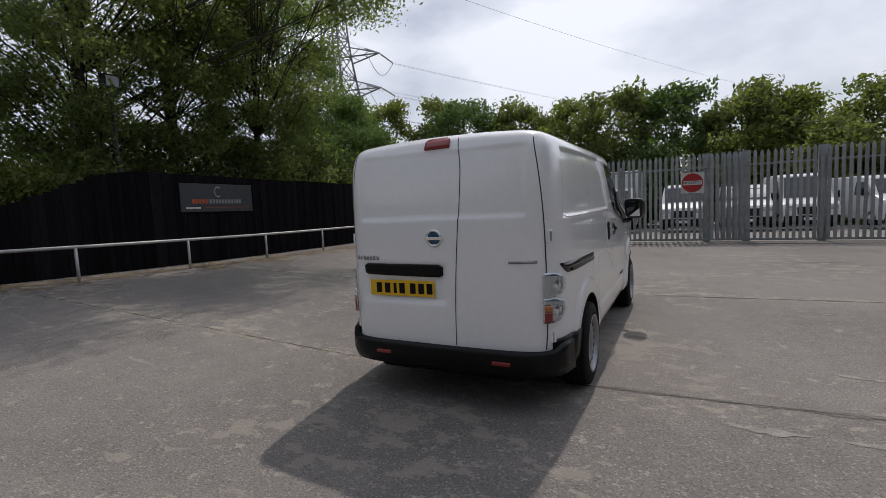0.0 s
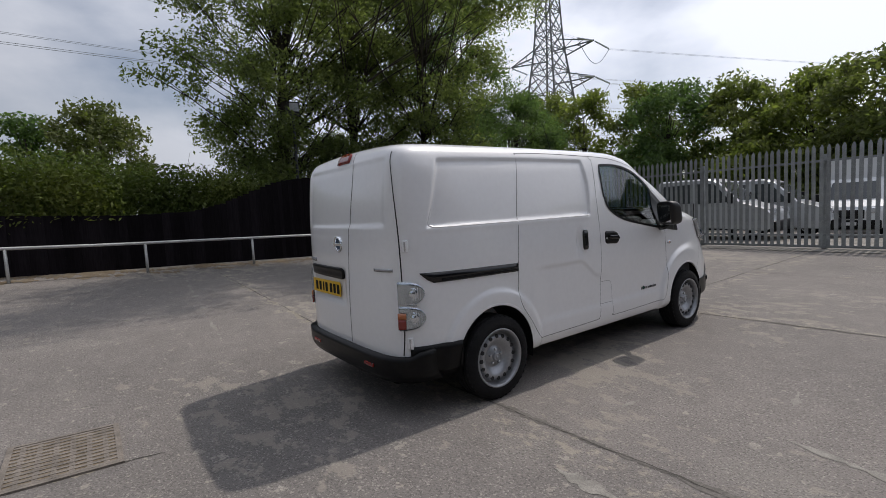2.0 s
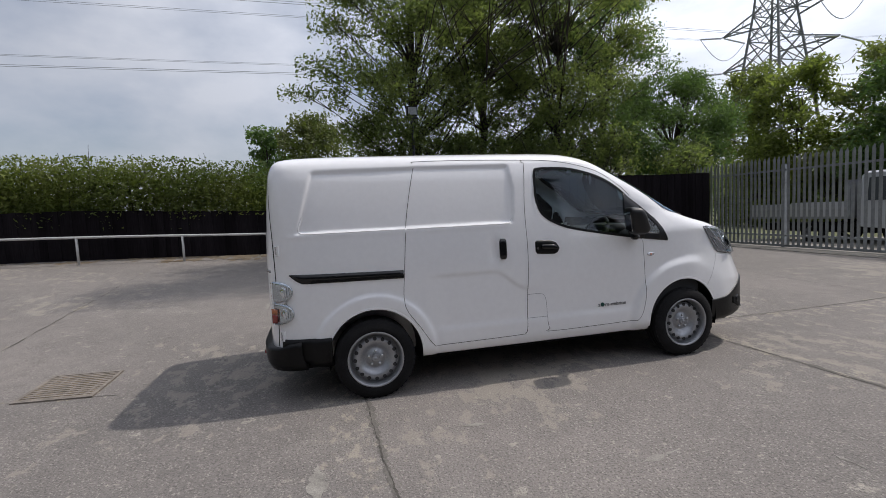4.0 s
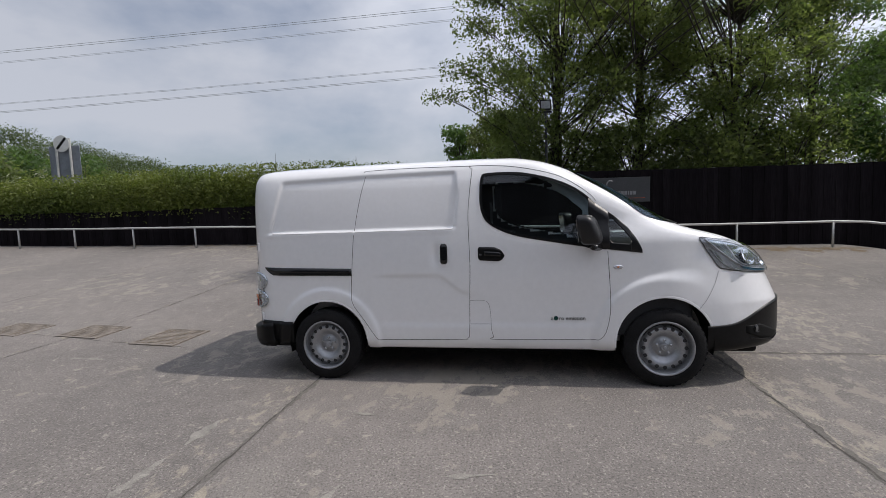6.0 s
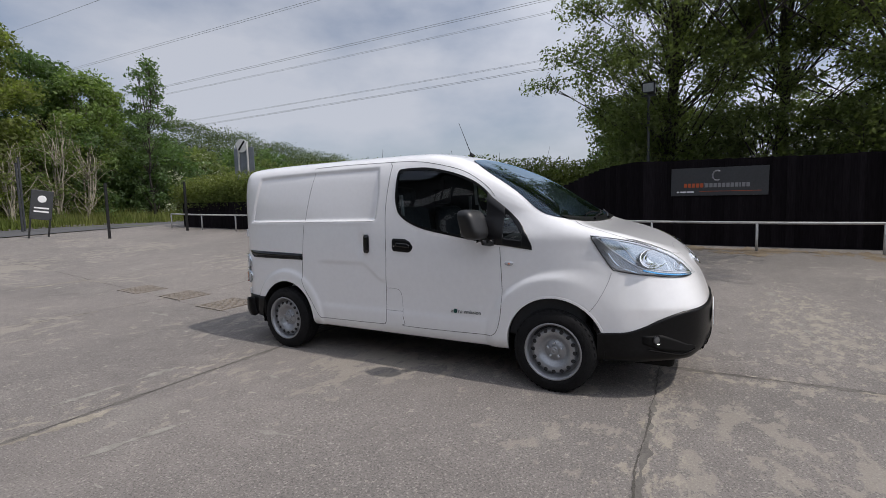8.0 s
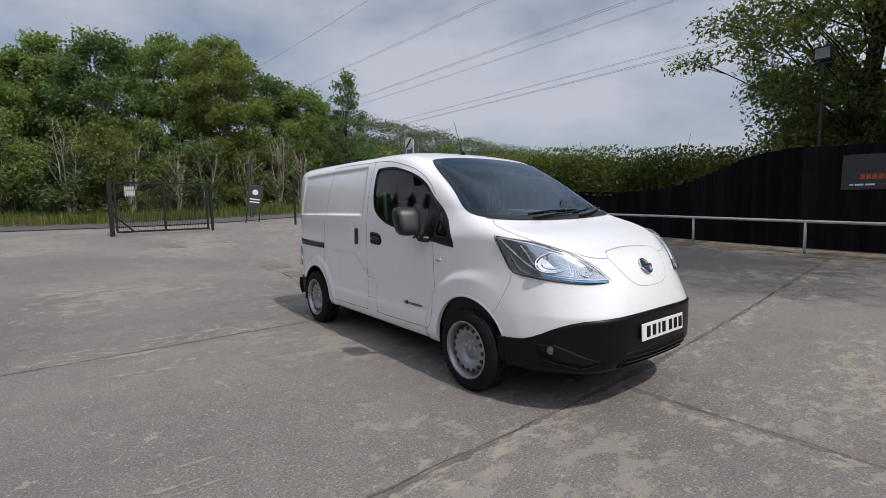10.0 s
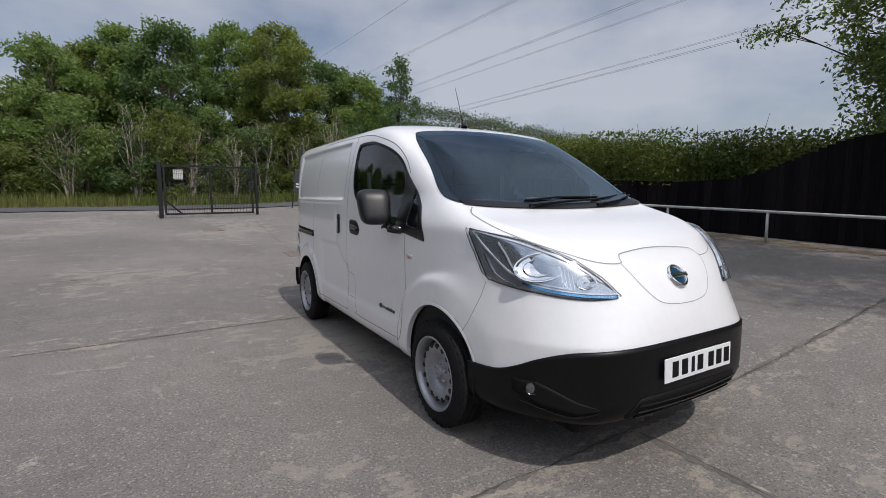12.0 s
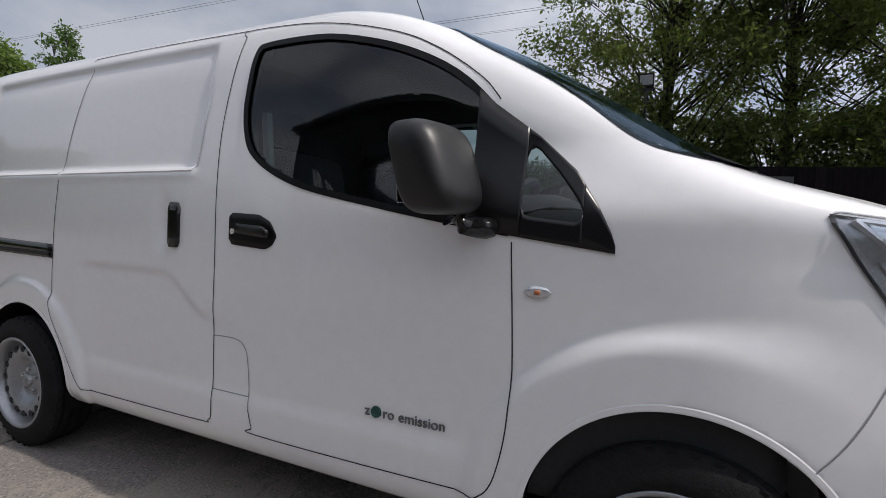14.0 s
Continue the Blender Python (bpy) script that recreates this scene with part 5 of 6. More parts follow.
def wheel(y, s):
    w = new("wheel")
    w.parent = van
    w.matrix_local = Matrix.Translation((0.785 * s, y, HUB_Z)) @ pose(0, 0, 0, 0, 0, 0 if s > 0 else 180)
    tagged(w, "steel wheel with a black tyre")
    prof = [(-0.10, 0.20), (-0.10, 0.235), (-0.092, 0.262), (-0.075, RT - 0.006), (-0.06, RT), (-0.05, RT), (-0.047, RT - 0.008), (-0.037, RT - 0.008), (-0.034, RT), (-0.004, RT), (-0.001, RT - 0.008), (0.009, RT - 0.008), (0.012, RT), (0.036, RT), (0.039, RT - 0.008), (0.047, RT - 0.008), (0.05, RT),
            (0.06, RT - 0.001), (0.073, RT - 0.006), (0.088, 0.268), (0.096, 0.238), (0.096, 0.214), (0.088, 0.207), (0.075, 0.203)]
    part("tyre", lathe(bmesh.new(), prof, "x", 64), M["tyre"], w, "worn black tyre", True)
    bm = bmesh.new()
    for k in range(40):
        for u in (-1, 1):
            r = bmesh.ops.create_cube(bm, size=1.0)
            bmesh.ops.scale(bm, vec=(0.022, 0.018, 0.010), verts=r["verts"])
            bmesh.ops.translate(bm, vec=(u * 0.066, 0, RT - 0.0085), verts=r["verts"])
            bmesh.ops.rotate(bm, cent=(0, 0, 0), matrix=Matrix.Rotation(k * math.tau / 40 + u * 0.04, 3, "X"), verts=r["verts"])
    tagged(part("tread", bm, M["tyre"], w), kind="stuff")
    rimp = [(-0.09, 0.199), (0.085, 0.205), (0.092, 0.211), (0.097, 0.209), (0.097, 0.202), (0.088, 0.194), (0.055, 0.189), (0.022, 0.183), (0.018, 0.175), (0.036, 0.168), (0.058, 0.160), (0.067, 0.149), (0.067, 0.136), (0.060, 0.116), (0.036, 0.094), (0.024, 0.082), (0.024, 0.071), (0.036, 0.062), (0.044, 0.031)]
    part("rim", lathe(bmesh.new(), rimp, "x", 64), M["rim"], w, "silver painted steel rim", True)
    # closed dark discs; the shade inside each hole is put into their colour
    for k in range(16):
        a = k * math.tau / 16
        hole = part("rim_hole_disc", lathe(bmesh.new(), [(0.060, 0.0150), (0.0688, 0.0148), (0.0680, 0.0005)], "x", 12), M["seam"], w)
        hole.matrix_local = Matrix.Translation((0.0, math.cos(a) * 0.1525, math.sin(a) * 0.1525))
    part("hub_cap", lathe(bmesh.new(), [(0.03, 0.031), (0.056, 0.029), (0.062, 0.022), (0.060, 0.020), (0.060, 0.012), (0.064, 0.010), (0.064, 0.0005)], "x", 28), M["rim"], w, "", True)
    for k in range(5):
        a = k * math.tau / 5 + 0.3
        nut = part("wheel_nut", lathe(bmesh.new(), [(0.034, 0.011), (0.050, 0.010), (0.052, 0.006), (0.052, 0.0005)], "x", 6), M["smoke"], w)
        nut.matrix_local = Matrix.Translation((0.0, math.cos(a) * 0.0525, math.sin(a) * 0.0525))
    return w


for y in (0.01, 2.735):
    for s in (-1, 1):
        wheel(y, s)
# dark liners in the arches and the floor under the van
for y0, z0 in ARCHES:
    for s in (-1, 1):
        bm = bmesh.new()
        rings = [[bm.verts.new((x * s, y0 + math.cos(a) * (R_ARCH - 0.006), z0 + math.sin(a) * (R_ARCH - 0.006))) for a in np.linspace(-0.25, math.pi + 0.25, 26)] for x in (0.54, 0.862 if y0 < 1 else 0.842)]
        for k in range(25):
            bm.faces.new((rings[0][k], rings[0][k + 1], rings[1][k + 1], rings[1][k]))
        bm.faces.new(rings[0])
        part("arch_liner", bm, M["ink"], van, "", False)
part("underbody", boxed(-0.56, 0.56, -0.66, 3.5, 0.17, 0.26, bevel=0.03), M["ink"], van, "dark underside")
part("battery_tray", boxed(-0.52, 0.52, 0.55, 2.2, 0.14, 0.2, bevel=0.02), M["blackplastic"], van)

# door mirrors: rounded shell on a broad foot, pane facing backwards
for s in (-1, 1):
    bm = bmesh.new()
    bmesh.ops.create_uvsphere(bm, u_segments=32, v_segments=20, radius=1.0)
    for v in bm.verts:
        c = [math.copysign(abs(q) ** 0.52, q) for q in v.co]
        deep = 0.105 if c[1] > 0 else 0.040
        v.co = (c[0] * 0.102 * (1 + 0.08 * c[2]) + 0.006 * s * c[2], c[1] * deep * (1 - 0.12 * c[2]) - 0.024 * c[2], c[2] * 0.112)
    mir = part("door_mirror", bm, M["mirrorshell"], van, "black plastic door mirror", True)
    mir.matrix_local = Matrix.Translation((0.975 * s, 2.150, 1.205)) @ pose(0, 0, 0, 0, 0, -16 * s)
    part("mirror_glass", boxed(-0.072, 0.072, -0.0425, -0.0395, -0.082, 0.082, bevel=0.001), M["mirrorglass"], mir, "mirror pane").matrix_local = pose(0, 0, 0, 7, 0, 0)
    bm = tube(bmesh.new(), [(0.80 * s, 2.275, 1.062), (0.865 * s, 2.245, 1.062), (0.900 * s, 2.222, 1.070), (0.925 * s, 2.195, 1.095)], [0.045, 0.038, 0.034, 0.036], 12)
    for v in bm.verts:
        v.co.z = 1.07 + (v.co.z - 1.07) * 0.75
    part("mirror_arm", bm, M["glossblack"], van, "", True)

# wipers and aerial
for x0, x1, z1 in ((0.35, -0.28, 1.235), (-0.2, -0.66, 1.26)):
    p = place("front", np.array([x0, (x0 + x1) / 2, x1]), np.array([1.20, 1.222, z1]), 0.02)
    part("wiper_arm", tube(bmesh.new(), p, [0.011, 0.008, 0.006], 6), M["blackplastic"], van, "black wiper arm")
    q = place("front", np.array([x0 - 0.03, (x0 + x1) / 2, x1 - 0.03]), np.array([1.238, 1.255, z1 + 0.02]), 0.012)
    part("wiper_blade", tube(bmesh.new(), q, 0.006, 6), M["ink"], van)
aer = part("aerial_base", lathe(bmesh.new(), [(0.0, 0.028), (0.012, 0.026), (0.03, 0.012), (0.045, 0.006), (0.045, 0.0005)], "z", 18), M["blackplastic"], van, "black roof aerial foot", True)
aer.matrix_local = Matrix.Translation((0.0, 1.70, 1.818)) @ pose(0, 0, 0, 22, 0, 0)
part("aerial_rod", tube(bmesh.new(), [(0, 0, 0.04), (0, 0.0, 0.36)], [0.0035, 0.002], 6), M["ink"], aer)

# cabin
part("dashboard", boxed(-0.74, 0.74, 2.26, 2.86, 0.60, 1.12, bevel=0.09), M["dark"], van, "dark dashboard", True)
part("instrument_hood", boxed(0.14, 0.58, 2.22, 2.42, 1.06, 1.17, bevel=0.045), M["dark"], van, "", True)
for s in (-1, 1):
    seat = part("seat", boxed(0.36 * s - 0.25, 0.36 * s + 0.25, 1.38, 1.88, 0.58, 0.80, bevel=0.07), M["cloth"], van, "dark grey cab seat", True)
    bm = boxed(0.36 * s - 0.24, 0.36 * s + 0.24, 1.24, 1.38, 0.74, 1.36, bevel=0.06)
    for v in bm.verts:
        v.co.y -= (v.co.z - 0.74) * 0.16
    part("seat_back", bm, M["cloth"], seat, "", True)
    part("headrest", boxed(0.36 * s - 0.13, 0.36 * s + 0.13, 1.11, 1.21, 1.38, 1.54, bevel=0.045), M["cloth"], seat, "", True)
sw = part("steering_wheel", bmesh.new(), M["dark"], van, "black steering wheel")
bm = bmesh.new()
ring = [(math.cos(a) * 0.185, 0, math.sin(a) * 0.185) for a in np.linspace(0, math.tau, 40)]
tube(bm, ring, 0.016, 8)
for a in (0.1, math.pi - 0.1, -math.pi / 2):
    tube(bm, [(0, 0.03, 0), (math.cos(a) * 0.18, 0, math.sin(a) * 0.18)], 0.016, 6)
box(bm, -0.07, 0.07, 0.0, 0.05, -0.06, 0.06, 0.02)
bm.to_mesh(sw.data)
bm.free()
sw.matrix_local = Matrix.Translation((0.36, 2.16, 1.07)) @ pose(0, 0, 0, -32, 0, 0)
part("bulkhead", boxed(-0.66, 0.66, 0.98, 1.01, 0.3, 1.66), M["dark"], van, "dark cab bulkhead")
part("cab_floor", boxed(-0.74, 0.74, 1.0, 2.85, 0.36, 0.42), M["dark"], van)
part("paper", boxed(-0.28, -0.05, 2.52, 2.72, 1.122, 1.128), M["whiteplate"], van, "papers on the dashboard")
for s in (-1, 1):
    part("seat_belt", tube(bmesh.new(), [(0.68 * s, 1.33, 1.46), (0.665 * s, 1.34, 1.1), (0.64 * s, 1.36, 0.72)], 0.018, 4), M["smoke"], van)
# ---- plants ----
def leaf_mesh(name, blobs, count, size, material, seed, flat=0.35, shell_bias=0.50, upright=0.0):
    """Many small kinked leaves, each its own island, spread through round clumps (centre, radii)."""
    rng = np.random.default_rng(seed)
    c = np.array([b[0] for b in blobs], float)
    r = np.array([b[1] if hasattr(b[1], "__len__") else (b[1],) * 3 for b in blobs], float)
    w = (r[:, 0] * r[:, 1] * r[:, 2]) ** 0.75
    pick = rng.choice(len(c), count, p=w / w.sum())
    d = np.clip(rng.normal(size=(count, 3)), -1.75, 1.75)
    pos = c[pick] + d * r[pick] * shell_bias
    nrm = rng.normal(size=(count, 3)) + np.array([0, 0, flat * 2.2])
    nrm /= np.linalg.norm(nrm, axis=1, keepdims=True)
    a = np.cross(nrm, rng.normal(size=(count, 3)))
    a /= np.maximum(np.linalg.norm(a, axis=1, keepdims=True), 1e-6)
    if upright:
        a = a * (1 - upright) + np.array([0, 0, upright])
        a /= np.linalg.norm(a, axis=1, keepdims=True)
    b = np.cross(nrm, a)
    s = size * rng.uniform(0.55, 1.35, (count, 1))
    k = rng.uniform(0.32, 0.55, (count, 1))
    v = np.stack([pos - a * s, pos + b * s * k + nrm * s * 0.15, pos + a * s, pos - b * s * k + nrm * s * 0.15], 1).reshape(-1, 3)
    me = bpy.data.meshes.new(name)
    me.vertices.add(4 * count)
    me.vertices.foreach_set("co", v.ravel().astype(np.float32))
    me.loops.add(4 * count)
    me.loops.foreach_set("vertex_index", np.arange(4 * count, dtype=np.int32))
    me.polygons.add(count)
    me.polygons.foreach_set("loop_start", np.arange(0, 4 * count, 4, dtype=np.int32))
    me.materials.append(material)
    me.update(calc_edges=True)
    me.validate()
    return me


def crown_blobs(rnd, height, spread, base, n, small=0.75):
    blobs = []
    for i in range(n):
        t = (i + rnd.random()) / n
        z = base + (height - base) * t
        reach = spread * math.sin(math.pi * (0.12 + 0.80 * t)) ** 0.7
        a = rnd.uniform(0, math.tau)
        q = reach * math.sqrt(rnd.uniform(0.15, 1.0))
        s = rnd.uniform(0.6, 1.25) * small
        blobs.append(((math.cos(a) * q, math.sin(a) * q, z), (s * 1.15, s * 1.15, s * 0.75)))
    return blobs


def tree_skeleton(bm, rnd, height, blobs, girth, stems=1):
    trunks = []
    for k in range(stems):
        lean = (rnd.uniform(-0.4, 0.4) * (stems > 1), rnd.uniform(-0.4, 0.4) * (stems > 1))
        pts = []
        for i in range(8):
            t = i / 7
            pts.append(Vector((lean[0] * 1.6 * t + rnd.uniform(-0.09, 0.09) * height / 8, lean[1] * 1.6 * t + rnd.uniform(-0.09, 0.09) * height / 8, -0.3 + t * height * 0.86)))
        tube(bm, pts, [girth * (1 - 0.86 * i / 7) for i in range(8)], 8)
        trunks.append(pts)
    for c, r in blobs:
        pts = rnd.choice(trunks)
        c = Vector(c)
        start = min(pts[1:6], key=lambda p: abs(p.z - (c.z - 0.9 - 0.35 * math.hypot(c.x - p.x, c.y - p.y))))
        mid = start.lerp(c, 0.5) + Vector((rnd.uniform(-0.2, 0.2), rnd.uniform(-0.2, 0.2), 0.15))
        g = girth * 0.25 * (1 - start.z / (height * 1.2))
        tube(bm, [start, mid, c], [max(g, 0.02), max(g * 0.6, 0.014), 0.008], 5)
        for _ in range(2):
            e = c + Vector((rnd.uniform(-1, 1) * r[0], rnd.uniform(-1, 1) * r[1], rnd.uniform(-0.4, 0.9) * r[2]))
            tube(bm, [mid.lerp(c, 0.6), c.lerp(e, 0.5) + Vector((0, 0, 0.05)), e], [0.012, 0.009, 0.004], 4)


def tree(x, y, z, height, spread, base, n, leaves, size, leaf, bark, seed, girth=0.16, stems=1, small=0.75, label="", group="", extra=(), name="tree", flat=0.35):
    rnd = random.Random(seed)
    ob = thing(name, Matrix.Translation((x, y, z)), label, "tree" if name == "tree" else "bush", group)
    blobs = crown_blobs(rnd, height, spread, base, n, small) + list(extra)
    bm = bmesh.new()
    tree_skeleton(bm, rnd, height, blobs, girth, stems)
    part("trunk", bm, M[bark], ob, "", True)
    crown = new("crown", leaf_mesh("crown", blobs, leaves, size, M[leaf], seed, flat))
    crown.parent = ob
    tagged(crown, kind="stuff")
    return ob


# tall trees behind the boarded fence
NEAR = [(-10.6, 2.6, 9.6, 2.6, "leafdark", 3), (-11.6, 5.2, 11.2, 2.9, "leafdark", 2), (-10.9, 7.8, 10.6, 2.6, "leafdark", 1), (-12.4, 10.4, 10.0, 2.5, "leafmid", 2), (-12.4, 13.6, 6.4, 2.3, "leafmid", 1)]
for i, (x, y, h, sp, leaf, stems) in enumerate(NEAR):
    extra = []
    if i == 0:
        extra = [((0.6, -2.6, 5.3), (0.7, 0.9, 0.35)), ((0.4, -2.2, 6.6), (0.8, 0.9, 0.4)), ((0.9, -3.1, 4.5), (0.5, 0.9, 0.22)), ((0.2, -2.3, 7.8), (0.8, 0.8, 0.5)), ((0.5, -1.6, 3.6), (0.8, 0.7, 0.5)), ((0.4, -1.3, 2.8), (0.9, 0.8, 0.6))] 
    # unseen high boughs added over the yard to cast its dappled shade
    over = random.Random(60 + i)
    if i < 3:
        extra = extra + [((over.uniform(-7.6, -4.2) - x, over.uniform(1.4, 8.4) - y, over.uniform(6.3, 8.8)), (over.uniform(0.7, 1.15), over.uniform(0.7, 1.1), over.uniform(0.35, 0.5))) for _ in range(12)]
    tree(x, y, float(gz(x, y)) - 0.1, h, sp, 1.5, 145, 62000 if i < 3 else 48000, 0.058, leaf, "trunk", 100 + i, 0.15, stems, 0.50, "tall leafy tree with dark green crown behind the black fence", "trees behind the fence", extra)
for i, y in enumerate((2.0, 4.4, 6.6, 9.0, 11.8)):
    tree(-9.9 - 0.3 * (i % 2), y, 0.2, 3.0 + 0.5 * (i % 2), 1.3, 0.9, 22, 5200, 0.062, "leafdark", "trunk", 140 + i, 0.05, 3, 0.6, "dark green bush growing behind the black fence", "bushes behind the fence", name="bush")
# lighter trees behind the compound
for i in range(17):
    x = -24 + i * 3.55
    rnd = random.Random(200 + i)
    h = (11.0, 10.4, 10.4, 9.6, 9.0, 8.8, 8.6, 8.8, 8.0, 7.4, 7.8, 7.0, 6.6, 7.4, 6.8, 7.2, 6.6)[i] + 0.4
    tree(x, 31 + rnd.uniform(-1.5, 2.5), -0.8, h - 0.4, 3.0, 0.3, 76, 12500, 0.16, ("leafolive", "leaflight", "leafolive", "leafmid")[i % 4], "trunk", 210 + i, 0.12, 1 + i % 2, 0.8, "leafy green tree beyond the vehicle compound", "trees beyond the compound")
for i in range(13):
    rnd = random.Random(240 + i)
    tree(-22 + i * 4.3 + rnd.uniform(-0.8, 0.8), 28.2 + rnd.uniform(-0.8, 0.8), -0.8, rnd.uniform(4.2, 5.6), 2.3, 0.2, 46, 7500, 0.14, ("leaflight", "leafolive", "leafmid")[i % 3], "trunk", 250 + i, 0.07, 3, 0.8, "bushy green sapling beyond the vehicle compound", "saplings beyond the compound", name="bush")
# willow far behind the hedge
tree(-44, -0.9, 0.4, 10.2, 3.6, 1.5, 48, 13000, 0.20, "willow", "palebark", 260, 0.3, 2, 1.3, "round olive-green willow beyond the hedge")
tree(-46, -5.4, 0.4, 9.8, 2.3, 1.5, 24, 5500, 0.22, "leafmid", "trunk", 261, 0.3, 1, 1.1, "green tree beyond the hedge")
# wood across the road
for i in range(20):
    rnd = random.Random(300 + i)
    x = -11.5 + i * 2.15 + rnd.uniform(-0.5, 0.5)
    yy = -31.0 - 2.6 * (i % 3) + rnd.uniform(-0.6, 0.6)
    h = float(np.interp(x, [-11, -8.5, -5.7, -1.5, 1.5, 5, 8, 10, 14, 30], [10.2, 11.4, 12.8, 12.3, 11.6, 11.0, 9.7, 8.0, 8.0, 9.0])) + rnd.uniform(-0.6, 0.7)
    tree(x, yy, 0.4, h, 2.8, 0.7, 105, 24000, 0.125, ("leafwood", "leafmid", "leafwood", "leaflight", "leafwood")[i % 5], "palebark" if i % 3 == 0 else "trunk", 320 + i, 0.13, 1 + i % 3, 0.68, "tall green tree in the wood across the road", "trees across the road")
tree(-13.2, -27.5, 0.5, 10.4, 1.5, 1.0, 60, 6000, 0.105, "leafmid", "trunk", 350, 0.09, 1, 0.42, "thin sparse young tree at the edge of the wood")
for i in range(15):
    rnd = random.Random(360 + i)
    x = -11 + i * 2.5 + rnd.uniform(-0.8, 0.8)
    tree(x, -28.6 + rnd.uniform(-0.8, 0.6), 0.45, rnd.uniform(3.4, 6.4), 1.8, 0.3, 40, 6600, 0.105, ("leafmid", "leafwood", "leaflight")[i % 3], "palebark", 370 + i, 0.06, 4, 0.6, "scrubby bush with pale bare stems at the edge of the wood", "bushes at the edge of the wood", name="bush")
for i in range(8):
    rnd = random.Random(390 + i)
    x = -15.5 - i * 2.6
    b = tree(x, -28.6 - i * 0.6, 0.6, 4.6 + rnd.uniform(0, 1.6), 1.9, 0.6, 18, 3600, 0.16, ("leafmid", "leafdark")[i % 2], "trunk", 400 + i, 0.07, 3, 0.85, "dense green bush with white blossom", "blossoming bushes", name="bush")
    bl = new("blossom", leaf_mesh("blossom", [((rnd.uniform(-1.6, 1.6), rnd.uniform(0.2, 1.9), rnd.uniform(1.2, 4.6)), 0.55) for _ in range(7)], 500, 0.10, M["blossom"], 410 + i))
    bl.parent = b
    tagged(bl, "white blossom", kind="stuff")

for i, (x, yy) in enumerate(((-12.6, -30.2), (-14.4, -30.6), (-12.0, -31.8))):
    tree(x, yy, 0.5, 4.4 + 0.8 * i, 1.8, 0.4, 24, 4500, 0.13, "leafmid", "trunk", 740 + i, 0.05, 3, 0.75, "dense green bush on the roadside bank", "bushes on the bank", name="bush")
# bare pale shrubs in front of the wood
for i, (x, h) in enumerate(((-9.4, 5.2), (-8.2, 6.4), (-6.1, 4.6), (-3.6, 5.4), (-1.8, 4.4), (0.4, 5.0), (3.2, 5.8), (6.4, 4.8))):
    tree(x, -27.4 - 0.3 * (i % 2), 0.62, h, 1.3, 1.2, 34, 500, 0.10, "leafolive", "palestem", 700 + i, 0.065, 6, 0.5, "bare pale-stemmed shrub at the edge of the wood", "bare shrubs", name="bush")

# hedge over the low part of the fence
rnd = random.Random(11)
blobs = []
y = 0.9
while y > -15.6:
    low = fence_top(max(y, -15.0)) if y < -0.4 else 1.7
    top = float(np.interp(y, [-15.4, -12.8, -8.6, -5.4, -3.5, -1.6, -0.2, 0.9], [2.72, 2.80, 2.86, 2.86, 2.80, 2.60, 2.52, 2.40]))
    for k in range(4):
        z = low + 0.02 + (top - 0.30 - low) * k / 3
        blobs.append(((fence_x(y) - 0.62 + rnd.uniform(-0.1, 0.12) + ((0.26 if k else 0.05) if y < -1.7 else -0.22), y, z), (0.55, 0.42, 0.34 + rnd.uniform(0, 0.1))))
    y -= 0.42
hedge = thing("hedge", Matrix.Identity(4), "thick clipped green hedge overhanging the low black fence", "hedge")
hl = new("leaves", leaf_mesh("leaves", blobs, 105000, 0.044, M["hedgeleaf"], 500, 0.3, 0.55))
hl.parent = hedge
tagged(hl, kind="stuff")
bm = bmesh.new()
for b, r in blobs[::3]:
    tube(bm, [(b[0] - 0.1, b[1], b[2] - 0.6), (b[0], b[1] + rnd.uniform(-0.1, 0.1), b[2]), (b[0] + rnd.uniform(-0.1, 0.2), b[1] + rnd.uniform(-0.2, 0.2), b[2] + r[2] + rnd.uniform(0.0, 0.35))], [0.012, 0.008, 0.003], 4)
tagged(part("twigs", bm, M["trunk"], hedge), kind="stuff")

# rough grass by the road
rng = np.random.default_rng(8)
n = 42000
gx, gy = rng.uniform(-45, 34, n), rng.uniform(-28.9, -25.6, n)
gh = rng.uniform(0.2, 0.75, n)
ang = rng.uniform(0, math.tau, n)
gb = gz(np.clip(gx, -14, 50), gy) - 0.04 + np.clip(0.16 * (-25.9 - gy), 0, 0.6)
base = np.stack([gx, gy, gb], 1)
sidev = np.stack([np.cos(ang), np.sin(ang), 0 * ang], 1) * 0.035
tip = np.stack([np.cos(ang + 1) * 0.1, np.sin(ang + 1) * 0.1, gh], 1)
v = np.stack([base - sidev, base + sidev, base + tip], 1).reshape(-1, 3)
tagged(mesh_object("grass", v, np.arange(3 * n).reshape(-1, 3), M["grassblade"]), "long rough grass along the road verge", "grass", kind="stuff")

# wooded hill in the distance
rng = np.random.default_rng(21)
blobs = []
for az in np.linspace(-108, -158, 90):
    a = math.radians(az)
    top = np.interp(az, [-158, -148, -138, -128, -118, -108], [5, 11, 16, 22, 27.5, 29])
    for k in range(5):
        d = 128 + k * 5 + rng.uniform(-2, 2)
        z = top * (0.25 + 0.19 * k) + rng.uniform(-1.0, 1.0)
        blobs.append(((math.cos(a) * d, math.sin(a) * d, z), (rng.uniform(2.2, 4.0), rng.uniform(2.2, 4.0), rng.uniform(1.6, 3.2))))
tagged(new("far_woodland", leaf_mesh("far_woodland", blobs, 210000, 0.26, M["hillleaf"], 22, 0.5, 0.5)), "wooded hill in the distance", "woodland", kind="stuff")
X = np.linspace(-112, -170, 40)
